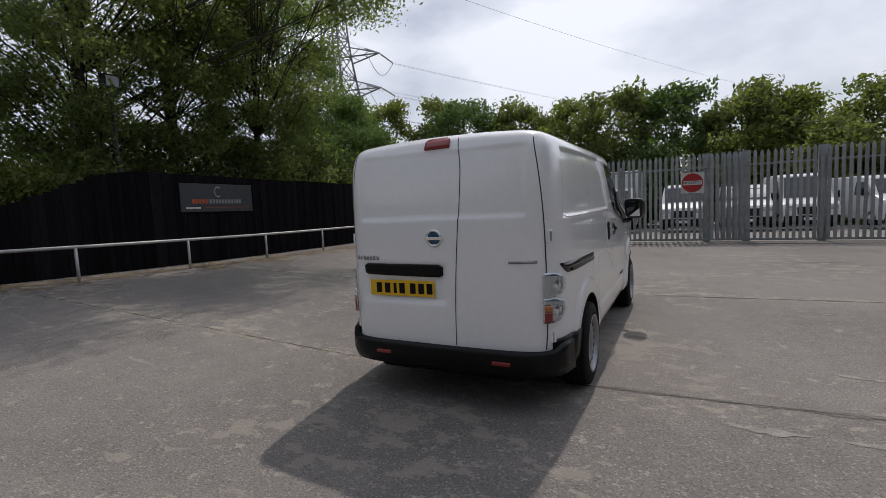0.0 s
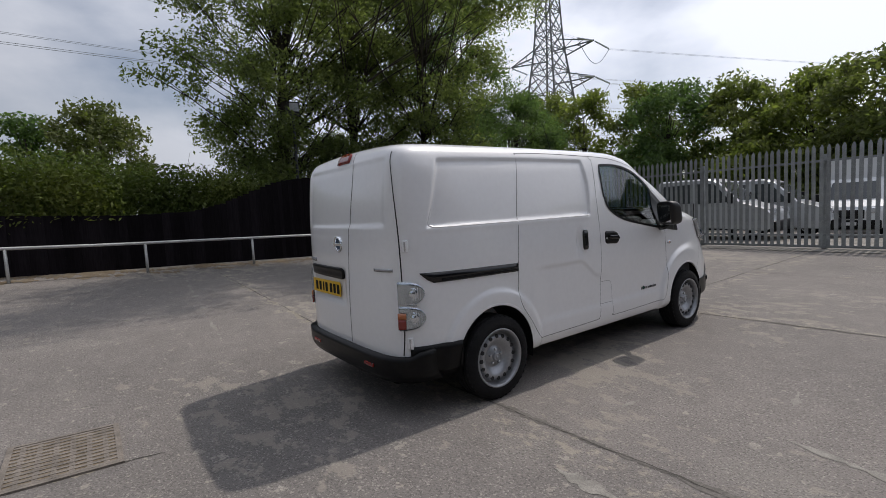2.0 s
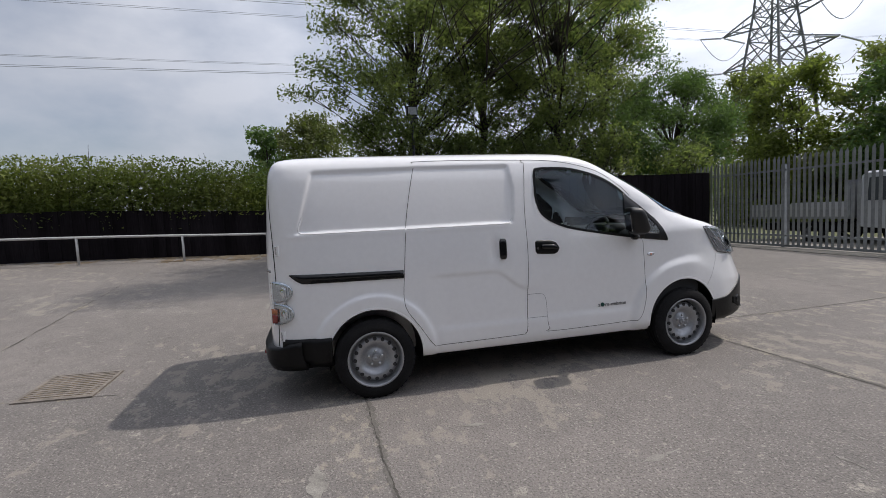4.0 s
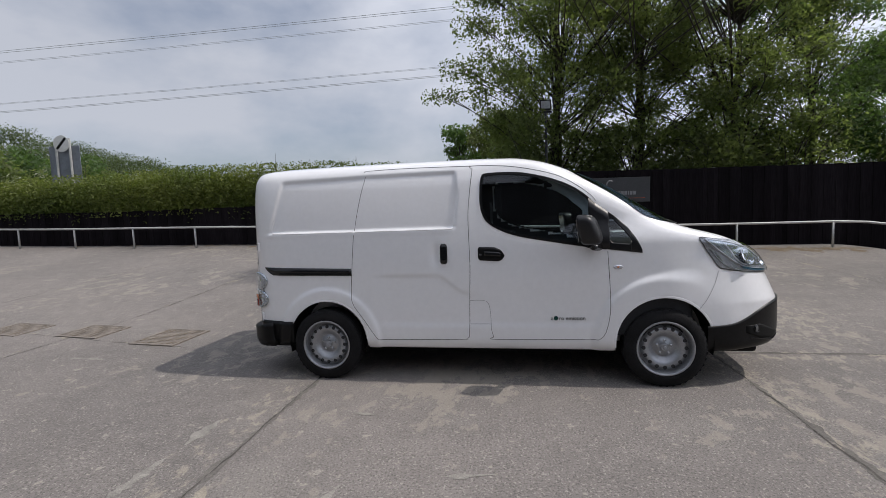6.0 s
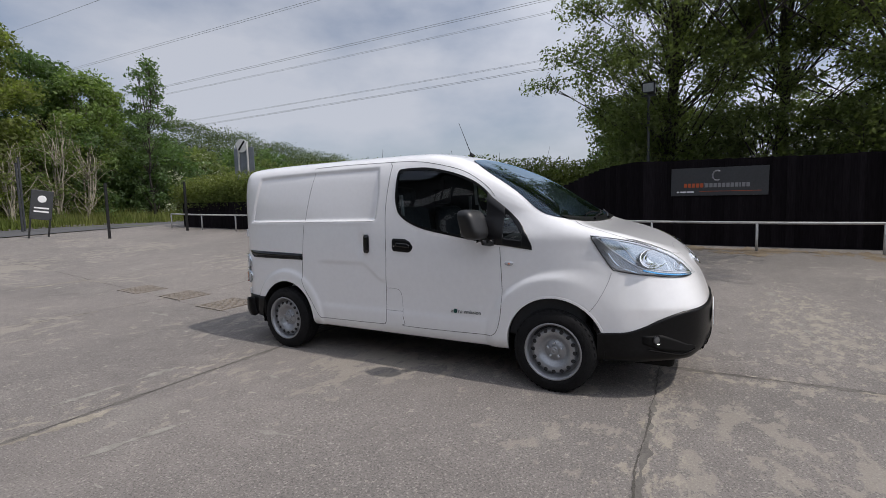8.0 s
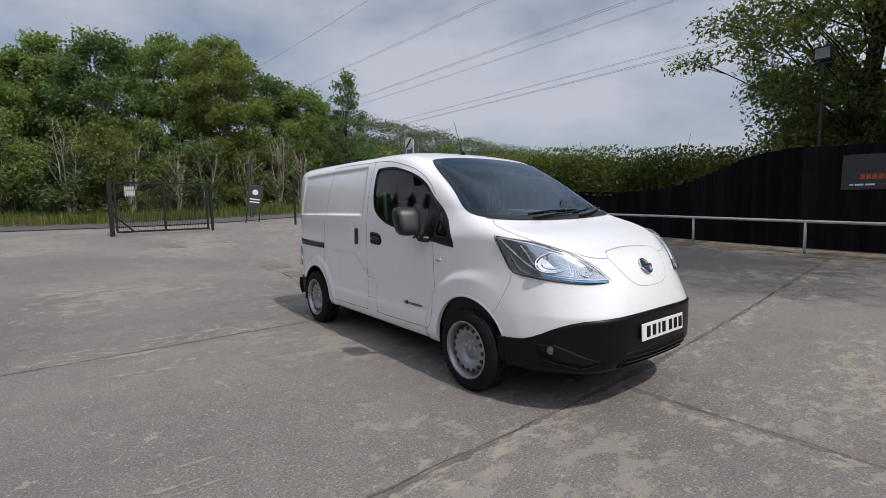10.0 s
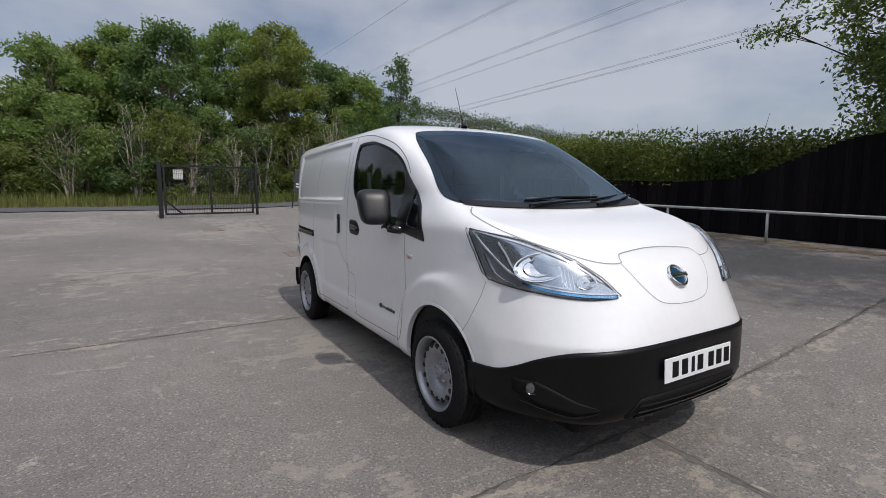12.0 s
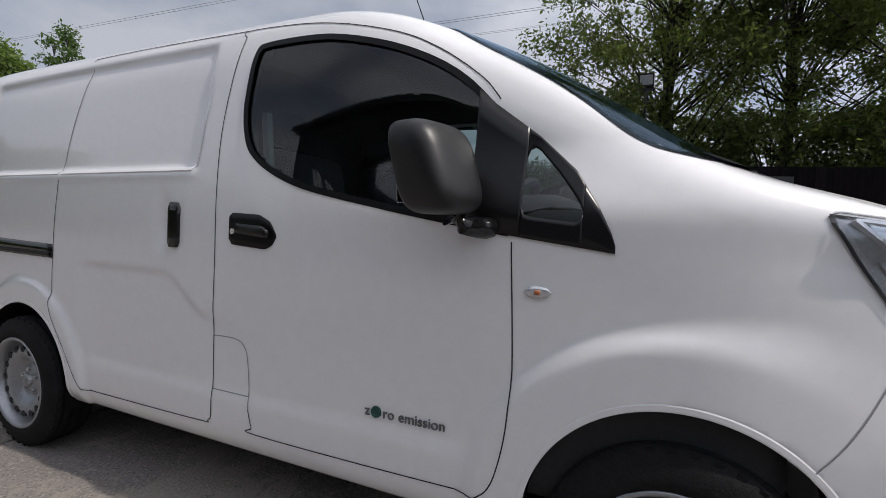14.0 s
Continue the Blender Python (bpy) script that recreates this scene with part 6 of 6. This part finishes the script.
hv = np.array([[(math.cos(math.radians(a)) * d, math.sin(math.radians(a)) * d, z * np.interp(a, [-170, -148, -138, -128, -118, -108], [0, 9, 13.5, 19, 24, 25.5]) - 1) for d, z in ((112, 0.0), (132, 0.55), (150, 0.98), (170, 1.0), (260, 0.2))] for a in X])
verts, faces = quads(hv)
tagged(mesh_object("far_hill", verts, faces, M["hill"], None, True), "green slope of the distant hill", "hill", kind="structure")
blobs = [((-16 + i * 1.6, -41 + rng.uniform(-2, 2), 2.5 + rng.uniform(-1.5, 3.5)), rng.uniform(1.6, 2.8)) for i in range(44)] + [((-60 + i * 2.2, 62 + rng.uniform(-3, 3), 1.5 + rng.uniform(-1, 3)), rng.uniform(1.8, 3.2)) for i in range(60)] + [((-75 + rng.uniform(-4, 4), -20 + i * 2.2, 1.0 + rng.uniform(-0.5, 1.5)), rng.uniform(1.8, 3.0)) for i in range(36)]
tagged(new("far_hedgerow", leaf_mesh("far_hedgerow", blobs, 22000, 0.42, M["leafmid"], 23, 0.4, 0.55)), "far hedgerow and trees on the skyline", "hedgerow", kind="stuff")


# ---- gates and signs at the yard entrance ----
def mesh_gate(x0, y0, x1, y1, label):
    ang = math.degrees(math.atan2(y1 - y0, x1 - x0))
    w = math.hypot(x1 - x0, y1 - y0)
    g = thing("mesh_gate", Matrix.Translation((x0, y0, float(gz(x0, y0)))) @ pose(0, 0, 0, 0, 0, ang), label, "gate", "yard gates")
    part("hanging_post", boxed(-0.06, 0.06, -0.06, 0.06, -0.1, 1.86, bevel=0.008), M["gateblack"], g)
    part("slam_post", boxed(w - 0.04, w + 0.04, -0.04, 0.04, -0.1, 1.86, bevel=0.005), M["gateblack"], g)
    for z in (0.10, 1.72):
        part("frame_rail", boxed(0.12, w - 0.12, -0.03, 0.03, z, z + 0.06), M["gateblack"], g)
    for u in (0.14, w * 0.5, w - 0.16):
        part("frame_stile", boxed(u - 0.03, u + 0.03, -0.028, 0.028, 0.16, 1.72), M["gateblack"], g)
    part("brace", tube(bmesh.new(), [(0.15, 0, 0.60), (0.62, 0, 0.13)], 0.03, 6), M["gateblack"], g)
    bm = bmesh.new()
    for i in range(int(w / 0.055)):
        box(bm, 0.15 + i * 0.053, 0.156 + i * 0.053, -0.003, 0.003, 0.16, 1.72) if 0.15 + i * 0.053 < w - 0.16 else None
    for i in range(9):
        box(bm, 0.15, w - 0.16, -0.004, 0.004, 0.30 + i * 0.17, 0.306 + i * 0.17)
    tagged(part("mesh_infill", bm, M["gateblack"], g), kind="stuff")
    part("lock_box", boxed(w - 0.30, w - 0.12, -0.05, 0.05, 0.95, 1.25, bevel=0.01), M["gateblack"], g)
    return g


g1 = mesh_gate(2.15, -13.45, -0.95, -13.95, "open black steel mesh gate with a white notice")
part("notice", boxed(0.42, 0.72, -0.045, -0.035, 1.30, 1.64), M["signwhite"], g1, "white notice").matrix_local = Matrix.Translation((0, 0.08, 0))
mesh_gate(8.2, -12.8, 11.4, -13.0, "black steel mesh gate leaf beside the entrance")
for x, y, h in ((-3.94, -13.53, 1.80), (-6.53, -13.4, 1.80)):
    p = thing("gate_post", Matrix.Translation((x, y, float(gz(x, y)))), "slim black steel post by the yard entrance", "post", "entrance posts")
    part("post", boxed(-0.035, 0.035, -0.035, 0.035, -0.1, h, bevel=0.006), M["gateblack"], p)
    part("cap", boxed(-0.04, 0.04, -0.04, 0.04, h, h + 0.015), M["gateblack"], p)

rs = thing("road_sign", Matrix.Translation((-11.3, -16.2, 0.75)) @ pose(0, 0, 0, 0, 0, 98), "grey-backed road sign with a white disc and black diagonal", "road sign")
for s in (-1, 1):
    part("sign_post", tube(bmesh.new(), [(s * 0.28, 0.05, 0), (s * 0.28, 0.05, 4.1)], 0.045, 8), M["railsteel"], rs)
part("sign_panel", boxed(-0.62, 0.62, 0.10, 0.125, 2.0, 3.82, bevel=0.004), M["signback"], rs, "plain grey metal sign back")
part("sign_disc", lathe(bmesh.new(), [(0.0, 0.32), (-0.02, 0.32), (-0.02, 0.0005)], "y", 32, (0.0, 0.0, 3.90)), M["signwhite"], rs, "white round speed sign")
sl = part("black_stripe", boxed(-0.28, 0.28, -0.026, -0.021, -0.05, 0.05), M["ink"], rs)
sl.matrix_local = Matrix.Translation((0, 0, 3.90)) @ pose(0, 0, 0, 0, -48, 0)
ab = thing("entrance_sign", Matrix.Translation((-3.0, -16.2, 0.62)) @ pose(0, 0, 0, 0, -8, -10), "dark leaning sign board with pale marks on two posts", "sign")
part("board", boxed(-0.30, 0.30, -0.02, 0.02, 0.75, 1.75, bevel=0.01), M["signgrey"], ab)
part("round_mark", lathe(bmesh.new(), [(0.021, 0.12), (0.026, 0.11), (0.026, 0.0005)], "y", 20, (0, 0, 1.45)), M["whiteprint"], ab)
for z in (1.12, 1.0):
    part("text_bar", boxed(-0.2, 0.2, 0.021, 0.026, z, z + 0.05), M["whiteprint"], ab)
for s in (-1, 1):
    part("leg", boxed(s * 0.26 - 0.025, s * 0.26 + 0.025, -0.02, 0.02, -0.1, 0.8), M["gateblack"], ab)
for i, x in enumerate((-5.0, -4.7)):
    sp = thing("sign_pole", Matrix.Translation((x, -23.0 + 0.6 * i, 0.6)), "tall grey steel pole by the road", "pole", "poles by the road")
    part("pole", tube(bmesh.new(), [(0, 0, 0), (0, 0, 3.5 - 0.3 * i)], 0.045, 8), M["signgrey"], sp)
    part("cap", boxed(-0.05, 0.05, -0.05, 0.05, 3.5 - 0.3 * i, 3.53 - 0.3 * i), M["gateblack"], sp)


# ---- vehicles in the compound ----
def profile_body(name, prof, half, material, parent, nose=0.12, label=""):
    """A vehicle body: a side outline (y, z) drawn out across, narrowed to the top and rounded at the corners."""
    bm = bmesh.new()
    rows = []
    for k, t in enumerate((-1.0, -0.93, -0.75, 0.75, 0.93, 1.0)):
        pull = (0.10, 0.03, 0.0, 0.0, 0.03, 0.10)[k]
        cy = sum(p[0] for p in prof) / len(prof)
        cz = 1.0
        row = []
        for y, z in prof:
            narrow = 1.0 - 0.10 * max(0.0, z - 1.0)
            row.append(bm.verts.new((t * half * narrow, cy + (y - cy) * (1 - pull * 0.45), cz + (z - cz) * (1 - pull * 0.5))))
        rows.append(row)
    n = len(prof)
    for a, b in zip(rows, rows[1:]):
        for i in range(n):
            bm.faces.new((a[i], a[(i + 1) % n], b[(i + 1) % n], b[i]))
    bm.faces.new(rows[0][::-1]), bm.faces.new(rows[-1])
    ob = part(name, bm, material, parent, label, False)
    return ob


def fleet_wheel(parent, x, y, r):
    w = part("wheel", lathe(bmesh.new(), [(-0.10, r * 0.6), (-0.10, r * 0.92), (-0.07, r), (0.07, r), (0.10, r * 0.92), (0.10, r * 0.6)], "x", 24), M["tyre"], parent)
    w.matrix_local = Matrix.Translation((x, y, r))
    part("rim", lathe(bmesh.new(), [(-0.09, r * 0.62), (0.09, r * 0.62), (0.07, r * 0.3), (0.08, 0.001)] if x > 0 else [(0.09, r * 0.62), (-0.09, r * 0.62), (-0.07, r * 0.3), (-0.08, 0.001)], "x", 20), M["rim"], w)


def parked_van(m, height, label, paint="fleetwhite", box_body=False):
    """A panel van that looks along -y from its front at y = 0."""
    v = thing("parked_van", m, label, "van", "vehicles in the compound")
    h = height
    top = h if not box_body else 2.0
    prof = [(0.02, 0.35), (0.0, 0.55), (0.03, 0.86), (0.12, 1.02), (0.72, 1.22), (0.95, 1.48), (1.32, top - 0.10), (1.62, top - 0.02), (2.2, top), (4.6 if not box_body else 2.4, top - 0.02), (4.7 if not box_body else 2.45, top - 0.12), (4.72 if not box_body else 2.45, 0.4), (4.6 if not box_body else 2.4, 0.3), (0.1, 0.28)]
    profile_body("body", prof, 0.90, M[paint], v, label="painted van body")
    z0, z1 = 1.26, top - 0.16
    part("windscreen", mesh_slab([(-0.74, 0.76, z0), (0.74, 0.76, z0), (0.64, 1.26, z1), (-0.64, 1.26, z1)], 0.03), M["fleetglass"], v, "dark windscreen")
    for s in (-1, 1):
        part("cab_window", mesh_slab([(s * 0.905, 1.0, 1.22), (s * 0.905, 1.95, 1.22), (s * 0.84, 1.95, top - 0.25), (s * 0.85, 1.45, top - 0.25)], 0.02), M["fleetglass"], v)
        part("headlight", boxed(s * 0.66 - 0.17, s * 0.66 + 0.17, -0.005, 0.12, 0.80, 0.98, bevel=0.03), M["clearlamp"], v)
        part("mirror", boxed(s * 1.03 - 0.09, s * 1.03 + 0.09, 0.98, 1.08, 1.2, 1.48, bevel=0.03), M["blackplastic"], v)
        for y in (0.85, 3.6) if not box_body else (0.85,):
            fleet_wheel(v, s * 0.80, y, 0.33)
    part("bumper", boxed(-0.88, 0.88, -0.05, 0.25, 0.28, 0.58, bevel=0.05), M["blackplastic"], v)
    part("grille", boxed(-0.45, 0.45, -0.03, 0.10, 0.62, 0.92, bevel=0.03), M["glossblack"], v)
    part("number_plate", boxed(-0.26, 0.26, -0.058, -0.05, 0.40, 0.51), M["whiteplate"], v)
    if box_body:
        part("box_body", boxed(-1.02, 1.02, 1.75, 5.4, 0.75, h, bevel=0.04), M[paint], v, "white box body")
        for s in (-1, 1):
            fleet_wheel(v, s * 0.80, 4.3, 0.33)
    return v


def mesh_slab(corners, thick):
    bm = bmesh.new()
    a = [Vector(c) for c in corners]
    nrm = (a[1] - a[0]).cross(a[2] - a[0]).normalized() * thick / 2
    p, q = [bm.verts.new(c + nrm) for c in a], [bm.verts.new(c - nrm) for c in a]
    bm.faces.new(p), bm.faces.new(q[::-1])
    for i in range(len(a)):
        bm.faces.new((p[i], p[(i + 1) % len(a)], q[(i + 1) % len(a)], q[i]))
    return bm


def cz(y):
    return float(gz(0, y))


parked_van(Matrix.Translation((1.35, 18.6, cz(18.6))) @ pose(0, 0, 0, 0, 0, -3), 2.02, "white panel van parked facing the palisade fence")
parked_van(Matrix.Translation((3.65, 18.8, cz(18.8))) @ pose(0, 0, 0, 0, 0, -1), 1.86, "low white van parked facing the palisade fence")
parked_van(Matrix.Translation((5.75, 19.0, cz(19.0))) @ pose(0, 0, 0, 0, 0, 3), 2.22, "high-roofed white van parked facing the palisade fence")
parked_van(Matrix.Translation((8.6, 18.6, cz(18.0))) @ pose(0, 0, 0, 0, 0, 12), 1.95, "white van parked at an angle behind the palisade fence")
parked_van(Matrix.Translation((-1.35, 18.2, cz(18.2))) @ pose(0, 0, 0, 0, 0, 2), 2.75, "white box-bodied van parked in the compound", box_body=True)


def crew_truck(m, label):
    """A crew-cab dropside truck that looks along +x, its front at x = 0."""
    t = thing("crew_truck", m, label, "truck", "vehicles in the compound")
    prof = [(-0.02, 0.40), (0.0, 0.62), (-0.06, 0.92), (-0.20, 1.05), (-0.92, 1.28), (-1.15, 1.52), (-1.62, 2.0), (-1.95, 2.12), (-3.55, 2.12), (-3.66, 2.0), (-3.68, 0.55), (-0.2, 0.34)]
    b = profile_body("cab", prof, 0.97, M["fleetgrey"], t, label="silver crew cab")
    b.matrix_local = pose(0, 0, 0, 0, 0, -90)
    for s in (-1, 1):
        part("cab_window", mesh_slab([(-1.18, s * 0.955, 1.30), (-2.25, s * 0.955, 1.27), (-2.25, s * 0.90, 1.95), (-1.72, s * 0.905, 1.93)], 0.03), M["fleetglass"], t)
        part("cab_window", mesh_slab([(-2.42, s * 0.955, 1.30), (-3.40, s * 0.955, 1.30), (-3.38, s * 0.90, 1.93), (-2.42, s * 0.90, 1.95)], 0.03), M["fleetglass"], t)
        part("door_gap", boxed(-2.345, -2.325, s * 0.985 - 0.01, s * 0.985 + 0.01, 0.5, 1.3), M["seam"], t)
        part("headlight", boxed(-0.32, -0.03, s * 0.70 - 0.16, s * 0.70 + 0.16, 0.86, 1.04, bevel=0.03), M["clearlamp"], t)
        part("mirror", boxed(-1.25, -1.10, s * 1.10 - 0.08, s * 1.10 + 0.08, 1.25, 1.6, bevel=0.03), M["blackplastic"], t)
        for x in (-0.95, -4.9):
            w = new("wheel")
            w.parent = t
            w.matrix_local = Matrix.Translation((x, s * 0.82, 0.35)) @ pose(0, 0, 0, 0, 0, 90)
            part("tyre", lathe(bmesh.new(), [(-0.10, 0.2), (-0.10, 0.32), (-0.07, 0.35), (0.07, 0.35), (0.10, 0.32), (0.10, 0.2)], "x", 24), M["tyre"], w)
            part("rim", lathe(bmesh.new(), [(-0.09, 0.21), (0.09, 0.21)], "x", 20), M["rim"], w)
    part("windscreen", mesh_slab([(-0.98, -0.80, 1.33), (-0.98, 0.80, 1.33), (-1.60, 0.72, 1.96), (-1.60, -0.72, 1.96)], 0.03), M["fleetglass"], t)
    part("bumper", boxed(-0.35, 0.05, -0.96, 0.96, 0.32, 0.66, bevel=0.05), M["blackplastic"], t)
    part("bed_side", boxed(-6.9, -3.85, -1.02, -0.97, 0.85, 1.25), M["fleetgrey"], t)
    part("bed_side", boxed(-6.9, -3.85, 0.97, 1.02, 0.85, 1.25), M["fleetgrey"], t)
    part("bed_floor", boxed(-6.9, -3.85, -0.97, 0.97, 0.78, 0.88), M["galv"], t)
    part("headboard", boxed(-3.88, -3.80, -1.0, 1.0, 0.85, 1.9), M["galv"], t)
    part("chassis", boxed(-6.8, -0.4, -0.4, 0.4, 0.35, 0.6), M["ink"], t)
    return t


truck = crew_truck(Matrix.Translation((-2.35, 15.6, cz(15.6))) @ pose(0, 0, 0, 0, 0, 4), "silver crew-cab dropside truck parked behind the palisade")
copy_thing(truck, Matrix.Translation((-1.5, 17.9, cz(17.9))) @ pose(0, 0, 0, 0, 0, 6))
sheet("compound_gravel", stretch((-8, 40, 20)), stretch((10.6, 17.5, 10)), lambda X, Y: gz(X, Y) + 0.012, M["cobble"], "pale gravel in the vehicle compound", "gravel")

# ---- pylon and power lines ----
py = thing("pylon", Matrix.Translation((-52.5, 64.5, -1)) @ pose(0, 0, 0, 0, 0, 4), "tall grey lattice steel electricity pylon", "pylon")


def half_width(z):
    return float(np.interp(z, [0, 18, 30, 46], [5.2, 3.1, 1.7, 1.0]))


levels = [0, 6, 11.5, 16.5, 21, 25, 28.5, 31.5, 35, 38.5, 42, 46]
for s in (-1, 1):
    for t in (-1, 1):
        part("leg", tube(bmesh.new(), [(s * half_width(z), t * half_width(z), z) for z in levels], [0.24 - 0.012 * i for i in range(len(levels))], 5), M["pylon"], py)
bm = bmesh.new()
for a, b in zip(levels, levels[1:]):
    wa, wb = half_width(a), half_width(b)
    for k in range(4):
        c0, c1 = [((-1, -1), (1, -1)), ((1, -1), (1, 1)), ((1, 1), (-1, 1)), ((-1, 1), (-1, -1))][k]
        p = [Vector((c0[0] * wa, c0[1] * wa, a)), Vector((c1[0] * wa, c1[1] * wa, a)), Vector((c0[0] * wb, c0[1] * wb, b)), Vector((c1[0] * wb, c1[1] * wb, b))]
        for e in ((0, 3), (1, 2), (2, 3)):
            tube(bm, [p[e[0]], p[e[1]]], 0.09, 4)
        q = (p[0] + p[1]) / 2
        tube(bm, [q, (p[0] + p[2]) / 2], 0.06, 4), tube(bm, [q, (p[1] + p[3]) / 2], 0.06, 4)
tagged(part("bracing", bm, M["pylon"], py), kind="stuff")
ARMS = ((16.4, 7.6), (22.0, 8.6), (27.6, 8.6))
for z, w in ARMS:
    for s in (-1, 1):
        bm = bmesh.new()
        h = half_width(z)
        tube(bm, [(s * h, -h, z), (s * w, 0, z + 0.3)], 0.13, 4), tube(bm, [(s * h, h, z), (s * w, 0, z + 0.3)], 0.13, 4), tube(bm, [(s * h, 0, z + 2.4), (s * w, 0, z + 0.3)], 0.12, 4)
        for t in (0.3, 0.6, 0.85):
            tube(bm, [(s * (h + (w - h) * t), -h * (1 - t), z + 0.3 * t), (s * (h + (w - h) * t), h * (1 - t), z + 0.3 * t)], 0.07, 4)
            tube(bm, [(s * (h + (w - h) * t), -h * (1 - t), z + 0.3 * t), (s * (h + (w - h) * (t + 0.14)), 0, z + 2.4 * (1 - t))], 0.06, 4)
        part("cross_arm", bm, M["pylon"], py)
        for d in (-1, 1):
            ins = [(s * w, d * 0.3, z + 0.2), (s * w, d * 4.6, z - 0.25)]
            part("insulator", tube(bmesh.new(), [Vector(ins[0]).lerp(Vector(ins[1]), k / 24) for k in range(25)], [0.16 if k % 2 else 0.07 for k in range(25)], 6), M["smoke"], py)
        loop = [(s * w, -4.6 + 9.2 * k / 12, z - 0.3 - 3.0 * math.sin(math.pi * k / 12)) for k in range(13)]
        part("jumper_loop", tube(bmesh.new(), loop, 0.05, 4), M["wire"], py)
cables = thing("power_line", Matrix.Translation((-52.5, 64.5, -1)) @ pose(0, 0, 0, 0, 0, 4), "overhead power cables hung from the pylon", "power line")
for z, w in ARMS:
    for s in (-1, 1):
        for d, span in ((-1, 320), (1, 260))[(s < 0 and z < 20):]:
            for off in (-0.22, 0.22):
                pts = [(s * w + off + (0 if d < 0 else 0.60 * span * k / 40), d * (4.6 + span * k / 40), z - 0.3 + (5 if d < 0 else 14) * ((2 * k / 40 - 1) ** 2 - 1) * 0.35) for k in range(41)]
                part("cable", tube(bmesh.new(), pts, 0.018, 4), M["wire"], cables)
for d, span in ((-1, 320), (1, 260)):
    part("cable", tube(bmesh.new(), [(0 if d < 0 else 0.60 * span * k / 40, d * span * k / 40, 46 + 16 * ((2 * k / 40 - 1) ** 2 - 1) * 0.35) for k in range(41)], 0.03, 4), M["wire"], cables)

# ---- dark building that stands along the side of the yard ----
bd = thing("yard_building", Matrix.Translation((9.6, -6.6, 0.0)), "dark-clad two-storey building facing the yard", "building", kind="structure")
part("wall", boxed(0, 9, 0, 13, -0.2, 5.9), M["wallgrey"], bd)
bm = bmesh.new()
box(bm, -0.35, 9.2, -0.35, 13.3, 5.9, 6.12)
for i in range(67):
    box(bm, -0.37, 9.2, -0.34 + i * 0.2, -0.24 + i * 0.2, 6.12, 6.17)
part("roof_edge", bm, M["wallgrey"], bd)
for y in (1.2, 5.4, 9.6):
    wd = part("window", boxed(-0.04, 0.02, y, y + 2.8, 0.5, 2.5), M["fleetglass"], bd)
    part("frame", boxed(-0.06, -0.03, y - 0.08, y + 2.88, 2.5, 2.6), M["galv"], wd)
part("sign_board", boxed(-0.06, 0.0, 0.8, 8.2, 3.4, 4.9), M["signgrey"], bd)
for i in range(9):
    part("sign_bar", boxed(-0.08, -0.06, 1.6 + i * 0.62, 2.05 + i * 0.62, 3.75, 4.3), M["whiteprint"], bd)
